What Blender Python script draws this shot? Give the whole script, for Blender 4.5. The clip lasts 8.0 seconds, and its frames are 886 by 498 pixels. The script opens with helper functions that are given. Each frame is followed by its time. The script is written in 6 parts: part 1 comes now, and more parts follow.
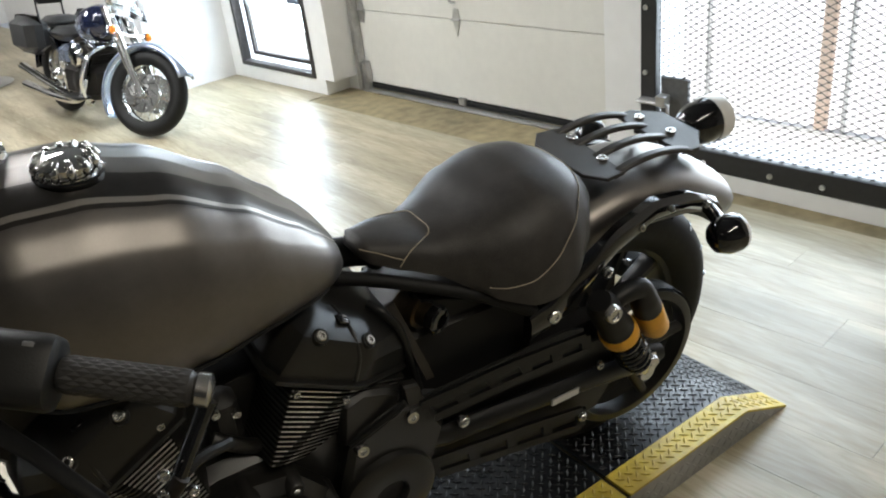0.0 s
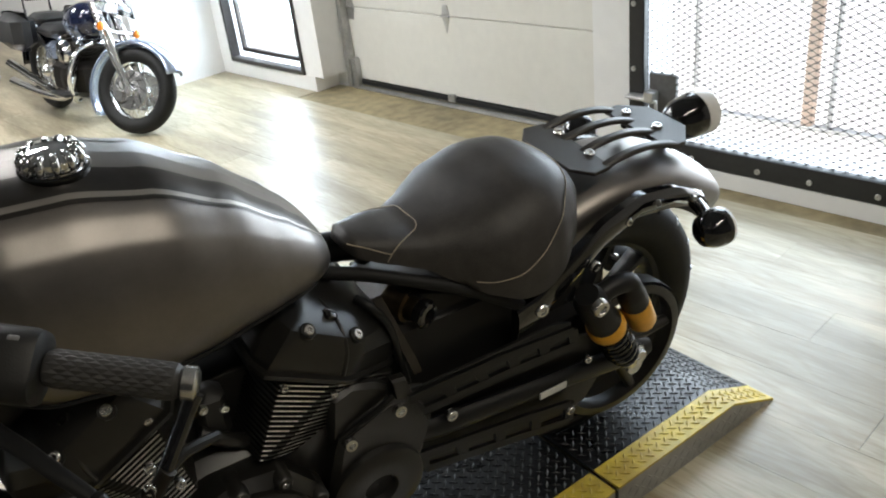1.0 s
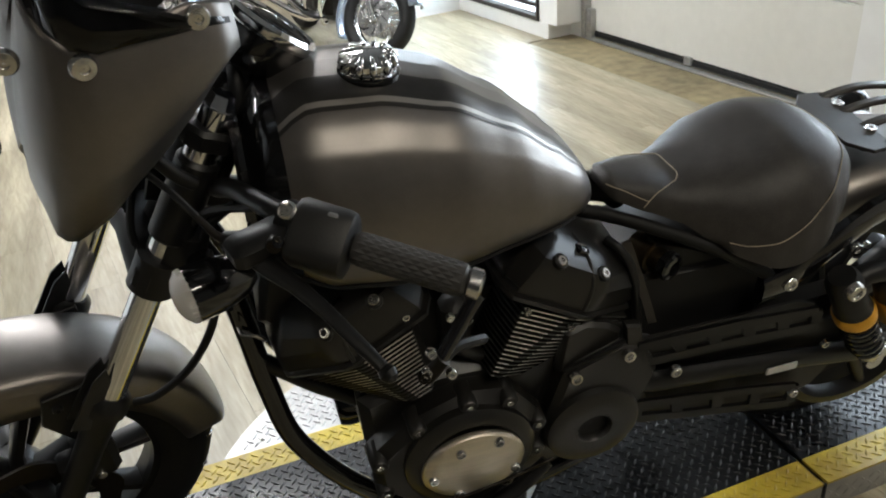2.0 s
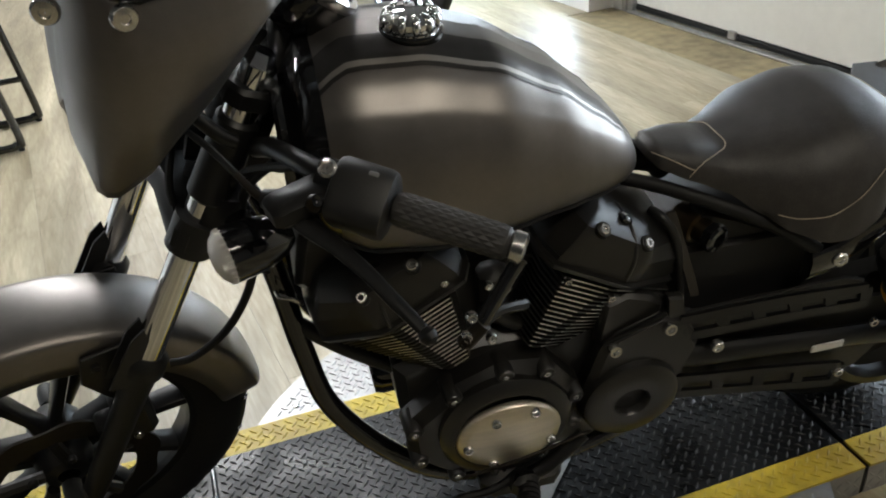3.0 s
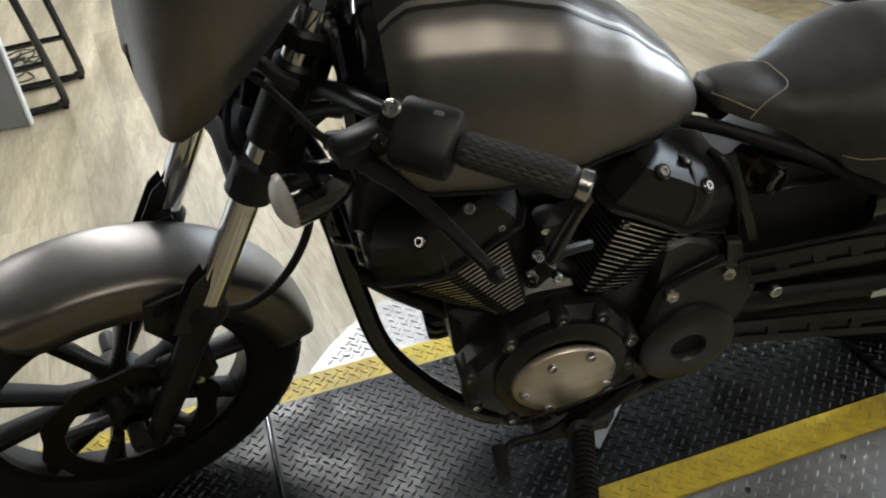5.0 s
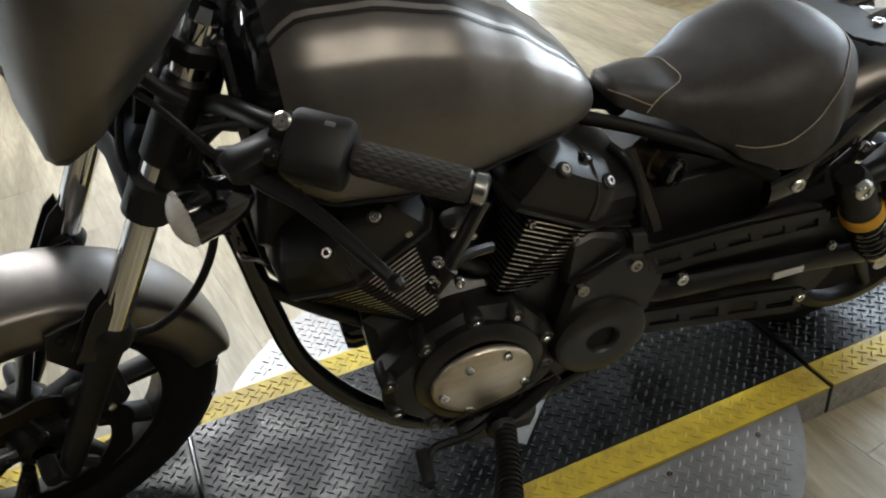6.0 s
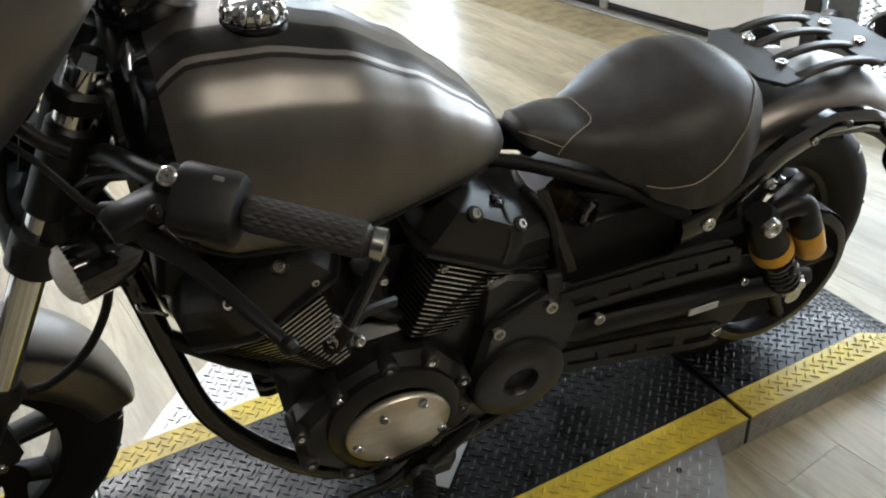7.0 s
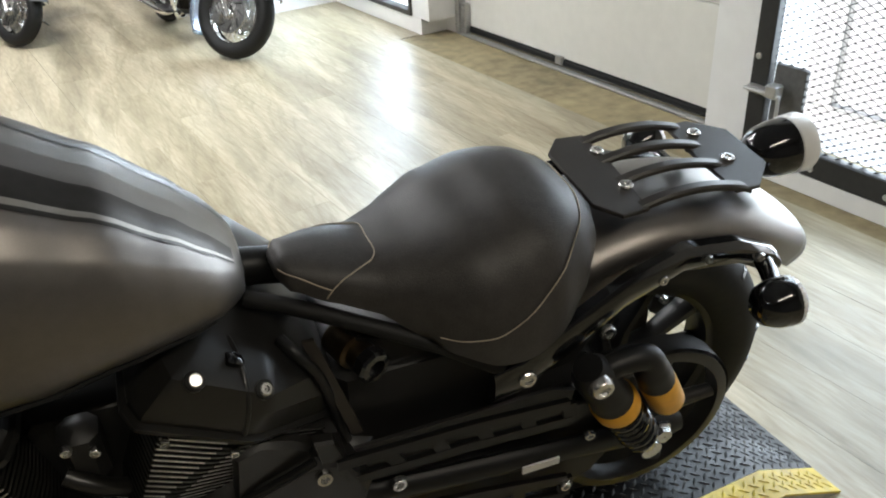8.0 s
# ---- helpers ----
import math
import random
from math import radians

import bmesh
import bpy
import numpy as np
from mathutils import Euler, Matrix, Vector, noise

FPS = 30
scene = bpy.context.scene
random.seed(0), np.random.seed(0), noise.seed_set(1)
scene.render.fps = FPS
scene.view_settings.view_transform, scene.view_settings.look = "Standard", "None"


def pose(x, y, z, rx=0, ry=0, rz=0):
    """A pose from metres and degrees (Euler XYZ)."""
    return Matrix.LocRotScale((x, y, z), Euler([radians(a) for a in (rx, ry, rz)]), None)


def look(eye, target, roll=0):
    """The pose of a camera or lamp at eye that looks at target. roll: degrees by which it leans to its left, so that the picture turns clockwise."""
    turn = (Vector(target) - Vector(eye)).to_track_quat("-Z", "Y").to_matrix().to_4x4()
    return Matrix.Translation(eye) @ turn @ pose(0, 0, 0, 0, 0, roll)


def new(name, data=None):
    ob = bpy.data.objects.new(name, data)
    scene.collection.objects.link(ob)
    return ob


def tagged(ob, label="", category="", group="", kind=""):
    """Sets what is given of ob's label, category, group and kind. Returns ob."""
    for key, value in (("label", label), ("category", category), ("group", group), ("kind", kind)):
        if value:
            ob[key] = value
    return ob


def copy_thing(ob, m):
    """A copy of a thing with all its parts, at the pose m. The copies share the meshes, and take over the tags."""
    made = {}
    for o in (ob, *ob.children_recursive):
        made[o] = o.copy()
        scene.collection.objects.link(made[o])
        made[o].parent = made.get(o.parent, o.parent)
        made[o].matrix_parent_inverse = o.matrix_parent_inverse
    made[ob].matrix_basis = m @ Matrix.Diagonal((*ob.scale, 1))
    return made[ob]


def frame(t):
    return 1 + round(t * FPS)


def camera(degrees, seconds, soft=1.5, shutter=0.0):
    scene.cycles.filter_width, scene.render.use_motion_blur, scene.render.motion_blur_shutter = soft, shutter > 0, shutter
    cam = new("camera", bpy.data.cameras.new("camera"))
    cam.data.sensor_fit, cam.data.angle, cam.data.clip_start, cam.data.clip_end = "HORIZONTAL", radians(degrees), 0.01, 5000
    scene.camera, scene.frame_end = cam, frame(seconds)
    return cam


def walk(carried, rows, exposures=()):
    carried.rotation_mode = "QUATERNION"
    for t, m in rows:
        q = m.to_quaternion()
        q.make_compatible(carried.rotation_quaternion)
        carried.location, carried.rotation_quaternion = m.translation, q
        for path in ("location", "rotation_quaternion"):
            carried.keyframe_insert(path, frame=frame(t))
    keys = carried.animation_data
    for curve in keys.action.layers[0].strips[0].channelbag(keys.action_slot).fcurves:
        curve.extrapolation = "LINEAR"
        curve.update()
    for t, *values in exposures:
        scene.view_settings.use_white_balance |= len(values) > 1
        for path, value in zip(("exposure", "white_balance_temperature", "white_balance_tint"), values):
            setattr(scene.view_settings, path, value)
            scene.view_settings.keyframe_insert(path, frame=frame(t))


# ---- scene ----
cam = camera(56.7, 8.0, 2.0)
PATH = [
    (0, (0.488, -1.049, 1.325), (1.471, 0.439, 0.42), -6.9),
    (0.5, (0.503, -1.06, 1.335), (1.561, 0.406, 0.48), -7.6),
    (1, (0.489, -1.057, 1.322), (1.487, 0.416, 0.409), -6.8),
    (1.5, (0.441, -1.042, 1.31), (1.277, 0.504, 0.356), -5.0),
    (2, (0.372, -1.039, 1.318), (0.954, 0.61, 0.347), -4.5),
    (2.2, (0.381, -1.03, 1.312), (0.922, 0.631, 0.339), -4.9),
    (3.3, (0.337, -1.026, 1.293), (0.783, 0.622, 0.251), -4.5),
    (3.5, (0.308, -1.029, 1.292), (0.636, 0.635, 0.231), -4.7),
    (4, (0.267, -1.03, 1.283), (0.478, 0.631, 0.189), -3.7),
    (4.5, (0.3, -1.022, 1.273), (0.597, 0.59, 0.126), -6.2),
    (5, (0.329, -1.022, 1.281), (0.723, 0.605, 0.186), -6.9),
    (5.2, (0.343, -1.02, 1.277), (0.781, 0.59, 0.175), -8.0),
    (6.3, (0.366, -1.03, 1.285), (0.937, 0.536, 0.18), -6.9),
    (6.5, (0.369, -1.023, 1.287), (0.953, 0.543, 0.189), -7.3),
    (7, (0.418, -1.005, 1.29), (1.12, 0.528, 0.214), -5.1),
    (7.5, (0.625, -0.96, 1.291), (1.318, 0.646, 0.321), -3.5),
    (8, (0.838, -0.9, 1.29), (1.552, 0.669, 0.276), -3.1),
]
walk(cam, [(t, look(eye, target, roll)) for t, eye, target, roll in PATH],
     [(0.0, 0.05), (1.0, 0.08), (2.0, 0.05), (3.5, 0.0), (5.0, 0.0), (6.5, 0.2), (7.2, 0.15), (8.0, 0.04)])

# ---- world and light ----
ROOM = pose(0, 0, 0, 0, 0, 7.36)          # x: towards the garage door wall, y: along that wall, z = 0: platform top
FLOOR = -0.08
world = bpy.data.worlds.new("world")
scene.world = world
world.use_nodes = True
sky = world.node_tree.nodes.new("ShaderNodeTexSky")
sky.sky_type, sky.sun_disc = "NISHITA", False
sky.sun_elevation, sky.sun_rotation = radians(52), radians(-8)
world.node_tree.links.new(sky.outputs[0], world.node_tree.nodes["Background"].inputs[0])
world.node_tree.nodes["Background"].inputs[1].default_value = 0.15
sun = new("sun", bpy.data.lights.new("sun", "SUN"))
sun.data.energy, sun.data.angle, sun.data.color = 5.0, radians(0.6), (1.0, 0.95, 0.88)
sun.matrix_world = ROOM @ look((5.0, 10, 13.5), (5, 0, 0))


def area_lamp(name, m, sx, sy, watts, colour):
    ob = new(name, bpy.data.lights.new(name, "AREA"))
    ob.data.shape, ob.data.size, ob.data.size_y = "RECTANGLE", sx, sy
    ob.data.energy, ob.data.color = watts, colour
    ob.matrix_world = m
    return ob


# daylight in the window, the mesh gate and ceiling lamps
area_lamp("gate_daylight", ROOM @ look((3.5, 0.2, 1.1), (1.5, 0.2, 0.6)), 1.1, 2.0, 64, (0.74, 0.88, 1.0))
area_lamp("window_daylight", ROOM @ look((3.36, 3.68, 1.1), (1.0, 3.3, 0.3)), 0.8, 2.0, 70, (0.7, 0.86, 1.0))
LAMPS = [(0.5, 3.65, 88, 1.2, 0.5, 0), (-1.6, 3.0, 52, 1.2, 0.22, 0), (1.0, 2.3, 56, 1.2, 0.22, 0), (0.7, 6.6, 92, 1.2, 0.5, 0),
         (-2.4, -0.9, 4, 1.2, 0.22, 1), (1.1, -2.2, 40, 2.4, 0.12, 1)]
for n, u, watts, sx, sy, warm in LAMPS:
    area_lamp("ceiling_lamp", ROOM @ look((n, u, 2.86), (n, u, 0)), sx, sy, watts, (1.0, 0.92, 0.78) if warm else (0.98, 0.99, 1.0))

# ---- materials ----


def material(name, colour, rough=0.5, metal=0.0, vary=0.12, grain=40.0, bump=0.05, coat=0.0, stretch=(1, 1, 1), per_object=0.0,
             spread=0.15, fine=None):
    """A surface with colour and gloss that vary at two scales, and fine relief."""
    m = bpy.data.materials.new(name)
    m.use_nodes = True
    nt = m.node_tree
    b = nt.nodes["Principled BSDF"]
    b.inputs["Metallic"].default_value = metal
    b.inputs["Coat Weight"].default_value = coat
    b.inputs["Coat Roughness"].default_value = 0.08
    tc = nt.nodes.new("ShaderNodeTexCoord")
    mp = nt.nodes.new("ShaderNodeMapping")
    mp.inputs["Scale"].default_value = stretch
    nt.links.new(tc.outputs["Object"], mp.inputs[0])
    n1, n2 = nt.nodes.new("ShaderNodeTexNoise"), nt.nodes.new("ShaderNodeTexNoise")
    n1.inputs["Scale"].default_value, n1.inputs["Detail"].default_value = grain, 6
    n2.inputs["Scale"].default_value, n2.inputs["Detail"].default_value = grain / 9, 3
    mix = nt.nodes.new("ShaderNodeMath")
    mix.operation = "MULTIPLY_ADD"
    mix.inputs[1].default_value = 0.45
    half = nt.nodes.new("ShaderNodeMath")
    half.operation = "MULTIPLY"
    half.inputs[1].default_value = 0.55
    for n in (n1, n2):
        nt.links.new(mp.outputs[0], n.inputs["Vector"])
    nt.links.new(n2.outputs[0], half.inputs[0])
    nt.links.new(n1.outputs[0], mix.inputs[0])
    nt.links.new(half.outputs[0], mix.inputs[2])
    value = mix.outputs[0]
    if per_object:
        info = nt.nodes.new("ShaderNodeObjectInfo")
        away = nt.nodes.new("ShaderNodeVectorMath")
        away.operation = "SCALE"
        away.inputs[0].default_value = (37, 53, 19)
        nt.links.new(info.outputs["Random"], away.inputs["Scale"])
        nt.links.new(away.outputs[0], mp.inputs["Location"])
        more = nt.nodes.new("ShaderNodeMath")
        more.operation = "MULTIPLY_ADD"
        more.inputs[1].default_value = per_object
        nt.links.new(info.outputs["Random"], more.inputs[0])
        nt.links.new(value, more.inputs[2])
        shift = nt.nodes.new("ShaderNodeMath")
        shift.operation = "SUBTRACT"
        shift.inputs[1].default_value = per_object / 2
        nt.links.new(more.outputs[0], shift.inputs[0])
        value = shift.outputs[0]
    ramp = nt.nodes.new("ShaderNodeValToRGB")
    lo, hi = (fine if fine else (tuple(c * (1 - vary) for c in colour), tuple(min(1, c * (1 + vary)) for c in colour)))
    ramp.color_ramp.elements[0].position, ramp.color_ramp.elements[1].position = 0.5 - spread, 0.5 + spread
    ramp.color_ramp.elements[0].color, ramp.color_ramp.elements[1].color = (*lo, 1), (*hi, 1)
    nt.links.new(value, ramp.inputs[0])
    nt.links.new(ramp.outputs[0], b.inputs["Base Color"])
    rr = nt.nodes.new("ShaderNodeMapRange")
    rr.inputs["To Min"].default_value, rr.inputs["To Max"].default_value = max(0.02, rough * 0.8), min(1, rough * 1.2)
    nt.links.new(n2.outputs[0], rr.inputs[0])
    nt.links.new(rr.outputs[0], b.inputs["Roughness"])
    if bump:
        bp = nt.nodes.new("ShaderNodeBump")
        bp.inputs["Strength"].default_value, bp.inputs["Distance"].default_value = bump, 0.002
        nt.links.new(n1.outputs[0], bp.inputs["Height"])
        nt.links.new(bp.outputs[0], b.inputs["Normal"])
    return m


def glass(name, colour=(1, 1, 1), rough=0.02, ior=1.45):
    m = material(name, colour, rough, vary=0.02, bump=0.0)
    m.node_tree.nodes["Principled BSDF"].inputs["Transmission Weight"].default_value = 1.0
    m.node_tree.nodes["Principled BSDF"].inputs["IOR"].default_value = ior
    return m


MATTE_GREY = material("matte_grey_paint", (0.2, 0.186, 0.174), 0.38, metal=0.9, vary=0.06, grain=600, bump=0.01)
BAND_BLACK = material("dark_band_paint", (0.075, 0.07, 0.066), 0.33, metal=0.9, vary=0.08, grain=500, bump=0.0)
STRIPE_GREY = material("pale_grey_stripe", (0.33, 0.31, 0.285), 0.4, metal=0.85, vary=0.06, grain=300, bump=0.0)
SATIN_BLACK = material("satin_black_paint", (0.007, 0.007, 0.007), 0.4, vary=0.25, grain=90, bump=0.03)
ENGINE_BLACK = material("engine_black_paint", (0.0115, 0.011, 0.01), 0.33, vary=0.2, grain=260, bump=0.06)
GLOSS_BLACK = material("gloss_black_paint", (0.006, 0.006, 0.0065), 0.12, vary=0.2, grain=30, bump=0.0, coat=0.6)
PLASTIC = material("black_plastic", (0.009, 0.0088, 0.0085), 0.5, vary=0.2, grain=400, bump=0.12)
RUBBER = material("tyre_rubber", (0.007, 0.007, 0.007), 0.62, vary=0.3, grain=70, bump=0.1)
GRIP_RUBBER = material("grip_rubber", (0.032, 0.031, 0.03), 0.55, vary=0.2, grain=120, bump=0.1)
RACK_PAINT = material("brown_black_powder_coat", (0.021, 0.0175, 0.0145), 0.4, vary=0.2, grain=500, bump=0.08)
LOCK_METAL = material("bronze_tinted_metal", (0.16, 0.12, 0.075), 0.3, metal=1.0, vary=0.2, grain=120, bump=0.02)
VINYL = material("seat_vinyl", (0.038, 0.035, 0.0325), 0.45, vary=0.2, grain=420, bump=0.25)
CHROME = material("chrome", (0.78, 0.78, 0.78), 0.07, metal=1.0, vary=0.06, grain=30, bump=0.0)
DARK_STEEL = material("dark_disc_steel", (0.03, 0.026, 0.022), 0.45, metal=0.9, vary=0.25, grain=90, bump=0.03)
STEEL = material("bright_steel", (0.6, 0.59, 0.57), 0.26, metal=1.0, vary=0.15, grain=90, bump=0.03)
BRUSHED = material("brushed_aluminium", (0.7, 0.64, 0.54), 0.38, metal=1.0, vary=0.12, grain=120, bump=0.05, stretch=(1, 1, 14))
FIN_EDGE = material("machined_fin_edge", (0.62, 0.61, 0.58), 0.36, metal=1.0, vary=0.3, grain=160, bump=0.04)
GOLD = material("gold_anodised_metal", (0.8, 0.41, 0.045), 0.34, metal=0.4, vary=0.12, grain=60, bump=0.02)
LENS = glass("clear_lens", (0.96, 0.95, 0.93), 0.14)
LENS.node_tree.nodes["Principled BSDF"].inputs["Transmission Weight"].default_value = 0.35
AMBER = material("amber_lens", (0.85, 0.25, 0.03), 0.15, vary=0.15, grain=90, bump=0.05)
THREAD = material("seat_thread", (0.36, 0.31, 0.23), 0.7, vary=0.2, grain=500, bump=0.1)
TREAD_BLACK = material("black_tread_plate", (0.0075, 0.008, 0.009), 0.3, metal=0.1, vary=0.4, grain=22, bump=0.08)
nt = TREAD_BLACK.node_tree                  # polished patches in a dull surface
smear = nt.nodes.new("ShaderNodeTexNoise")
smear.inputs["Scale"].default_value, smear.inputs["Detail"].default_value, smear.inputs["Distortion"].default_value = 7.0, 5, 0.8
nt.links.new(nt.nodes["Texture Coordinate"].outputs["Object"], smear.inputs["Vector"])
patchy = nt.nodes.new("ShaderNodeValToRGB")
patchy.color_ramp.elements[0].position, patchy.color_ramp.elements[1].position = 0.46, 0.62
patchy.color_ramp.elements[0].color, patchy.color_ramp.elements[1].color = (0.46, 0.46, 0.46, 1), (0.26, 0.26, 0.26, 1)
nt.links.new(smear.outputs[0], patchy.inputs[0])
nt.links.new(patchy.outputs[0], nt.nodes["Principled BSDF"].inputs["Roughness"])
TREAD_WORN = material("worn_raised_tread", (0.035, 0.035, 0.036), 0.32, metal=0.6, vary=0.4, grain=40, bump=0.05)
TREAD_YELLOW = material("yellow_tread_plate", (0.62, 0.42, 0.035), 0.5, vary=0.2, grain=28, bump=0.1, spread=0.1, fine=((0.42, 0.3, 0.035), (0.7, 0.53, 0.045)))
TREAD_SILVER = material("bare_tread_plate", (0.36, 0.36, 0.355), 0.44, metal=0.7, vary=0.18, grain=30, bump=0.06)
WALL_PAINT = material("white_wall_paint", (0.78, 0.78, 0.77), 0.6, vary=0.04, grain=14, bump=0.08)
DOOR_PAINT = material("cream_door_steel", (0.68, 0.67, 0.62), 0.45, vary=0.04, grain=18, bump=0.04)
DARK_FRAME = material("dark_bronze_aluminium", (0.045, 0.04, 0.038), 0.45, metal=0.3, vary=0.25, grain=40, bump=0.04)
GREY_STEEL = material("grey_painted_steel", (0.1, 0.1, 0.1), 0.5, metal=0.2, vary=0.25, grain=50, bump=0.06)
GATE_PAINT = material("dark_gate_paint", (0.013, 0.013, 0.013), 0.5, vary=0.3, grain=50, bump=0.06)
GALVANISED = material("galvanised_steel", (0.5, 0.5, 0.49), 0.42, metal=0.9, vary=0.2, grain=35, bump=0.05)
CONCRETE = material("tan_concrete", (0.26, 0.215, 0.122), 0.7, vary=0.45, grain=14, bump=0.2)
OUT_CONCRETE = material("pale_concrete", (0.78, 0.78, 0.77), 0.8, vary=0.12, grain=20, bump=0.2)


def plank_floor(name):
    """Worn wood-look vinyl: soft blotches and veins that run on over the joints, and fine grain along the boards."""
    m = material(name, (0.4, 0.33, 0.22), 0.37, vary=0.3, grain=20, bump=0.03, stretch=(5.0, 0.5, 1), per_object=0.1, spread=0.24,
                 fine=((0.225, 0.184, 0.112), (0.48, 0.435, 0.325)))
    nt = m.node_tree
    geo = nt.nodes.new("ShaderNodeNewGeometry")
    mp = nt.nodes.new("ShaderNodeMapping")
    mp.inputs["Scale"].default_value = (2.3, 0.3, 1)
    mp.inputs["Rotation"].default_value = (0, 0, radians(-7.36))
    nt.links.new(geo.outputs["Position"], mp.inputs[0])
    base = nt.nodes["Principled BSDF"].inputs["Base Color"].links[0].from_socket
    for scale, bend, stops in ((2.6, 0.5, ((0.36, 0.78), (0.62, 1.12))), (6.0, 0.7, ((0.42, 1.0), (0.47, 0.84), (0.53, 1.0))), (1.4, 0.6, ((0.36, 0.74), (0.58, 1.17)))):
        n = nt.nodes.new("ShaderNodeTexNoise")
        n.inputs["Scale"].default_value, n.inputs["Detail"].default_value, n.inputs["Distortion"].default_value = scale, 7, bend
        nt.links.new(mp.outputs[0], n.inputs["Vector"])
        r = nt.nodes.new("ShaderNodeValToRGB")
        while len(r.color_ramp.elements) < len(stops):
            r.color_ramp.elements.new(0.5)
        for e, (p, v) in zip(r.color_ramp.elements, stops):
            e.position, e.color = p, (v * 1.0, v * (0.94 + 0.06 * min(1, v)), v * (0.72 + 0.28 * min(1, v)), 1)
        nt.links.new(n.outputs[0], r.inputs[0])
        mul = nt.nodes.new("ShaderNodeMixRGB")
        mul.blend_type = "MULTIPLY"
        mul.inputs[0].default_value = 1.0
        nt.links.new(base, mul.inputs[1])
        nt.links.new(r.outputs[0], mul.inputs[2])
        base = mul.outputs[0]
    nt.links.new(base, nt.nodes["Principled BSDF"].inputs["Base Color"])
    return m


PLANK = plank_floor("wood_look_vinyl")
UNDERLAY = material("floor_underlay", (0.08, 0.065, 0.045), 0.8)
DESK_WHITE = material("white_laminate", (0.72, 0.72, 0.72), 0.4, vary=0.04, grain=20, bump=0.02)
DESK_GREY = material("grey_laminate", (0.24, 0.24, 0.24), 0.5, vary=0.05, grain=20, bump=0.03)
FROSTED = material("frosted_plastic", (0.72, 0.72, 0.7), 0.25, vary=0.05, grain=60, bump=0.02)
TAN_POST = material("tan_painted_post", (0.72, 0.55, 0.44), 0.6, vary=0.12, grain=20, bump=0.08)
PANE = glass("window_glass")
SMOKED = glass("smoked_screen", (0.03, 0.03, 0.032), 0.03)
BLUE_SILVER = material("pale_blue_metallic_paint", (0.34, 0.4, 0.52), 0.2, metal=0.7, vary=0.06, grain=200, bump=0.0, coat=0.6)
NAVY = material("navy_gloss_paint", (0.008, 0.012, 0.035), 0.12, vary=0.2, grain=50, bump=0.0, coat=0.8)
LEATHER = material("black_leather", (0.02, 0.02, 0.02), 0.42, vary=0.25, grain=120, bump=0.2)
PAPER = material("pale_label", (0.6, 0.6, 0.58), 0.5, vary=0.1, grain=50)
BUTTON_GREY = material("grey_button", (0.14, 0.14, 0.14), 0.5)
CABLE_GREEN = material("green_cable", (0.25, 0.4, 0.1), 0.5)
# dark grey for the unseen walls, to hold back bounce light
SHADE_WALL = material("dark_unseen_wall", (0.1, 0.1, 0.1), 0.7, vary=0.1, grain=12)
# emissive, so that the view outside comes out white like glaring daylight
GLOW = material("glowing_outside", (0.85, 0.86, 0.88), 0.9)
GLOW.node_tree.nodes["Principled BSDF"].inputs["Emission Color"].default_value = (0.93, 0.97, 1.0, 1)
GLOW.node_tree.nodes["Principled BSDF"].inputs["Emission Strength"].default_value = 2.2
for m in (VINYL, RUBBER, SATIN_BLACK, TREAD_BLACK):
    m.node_tree.nodes["Principled BSDF"].inputs["Specular IOR Level"].default_value = 0.32
CEILING_PAINT = material("ceiling_paint", (0.12, 0.12, 0.12), 0.7, vary=0.05, grain=10)

# ---- building blocks ----


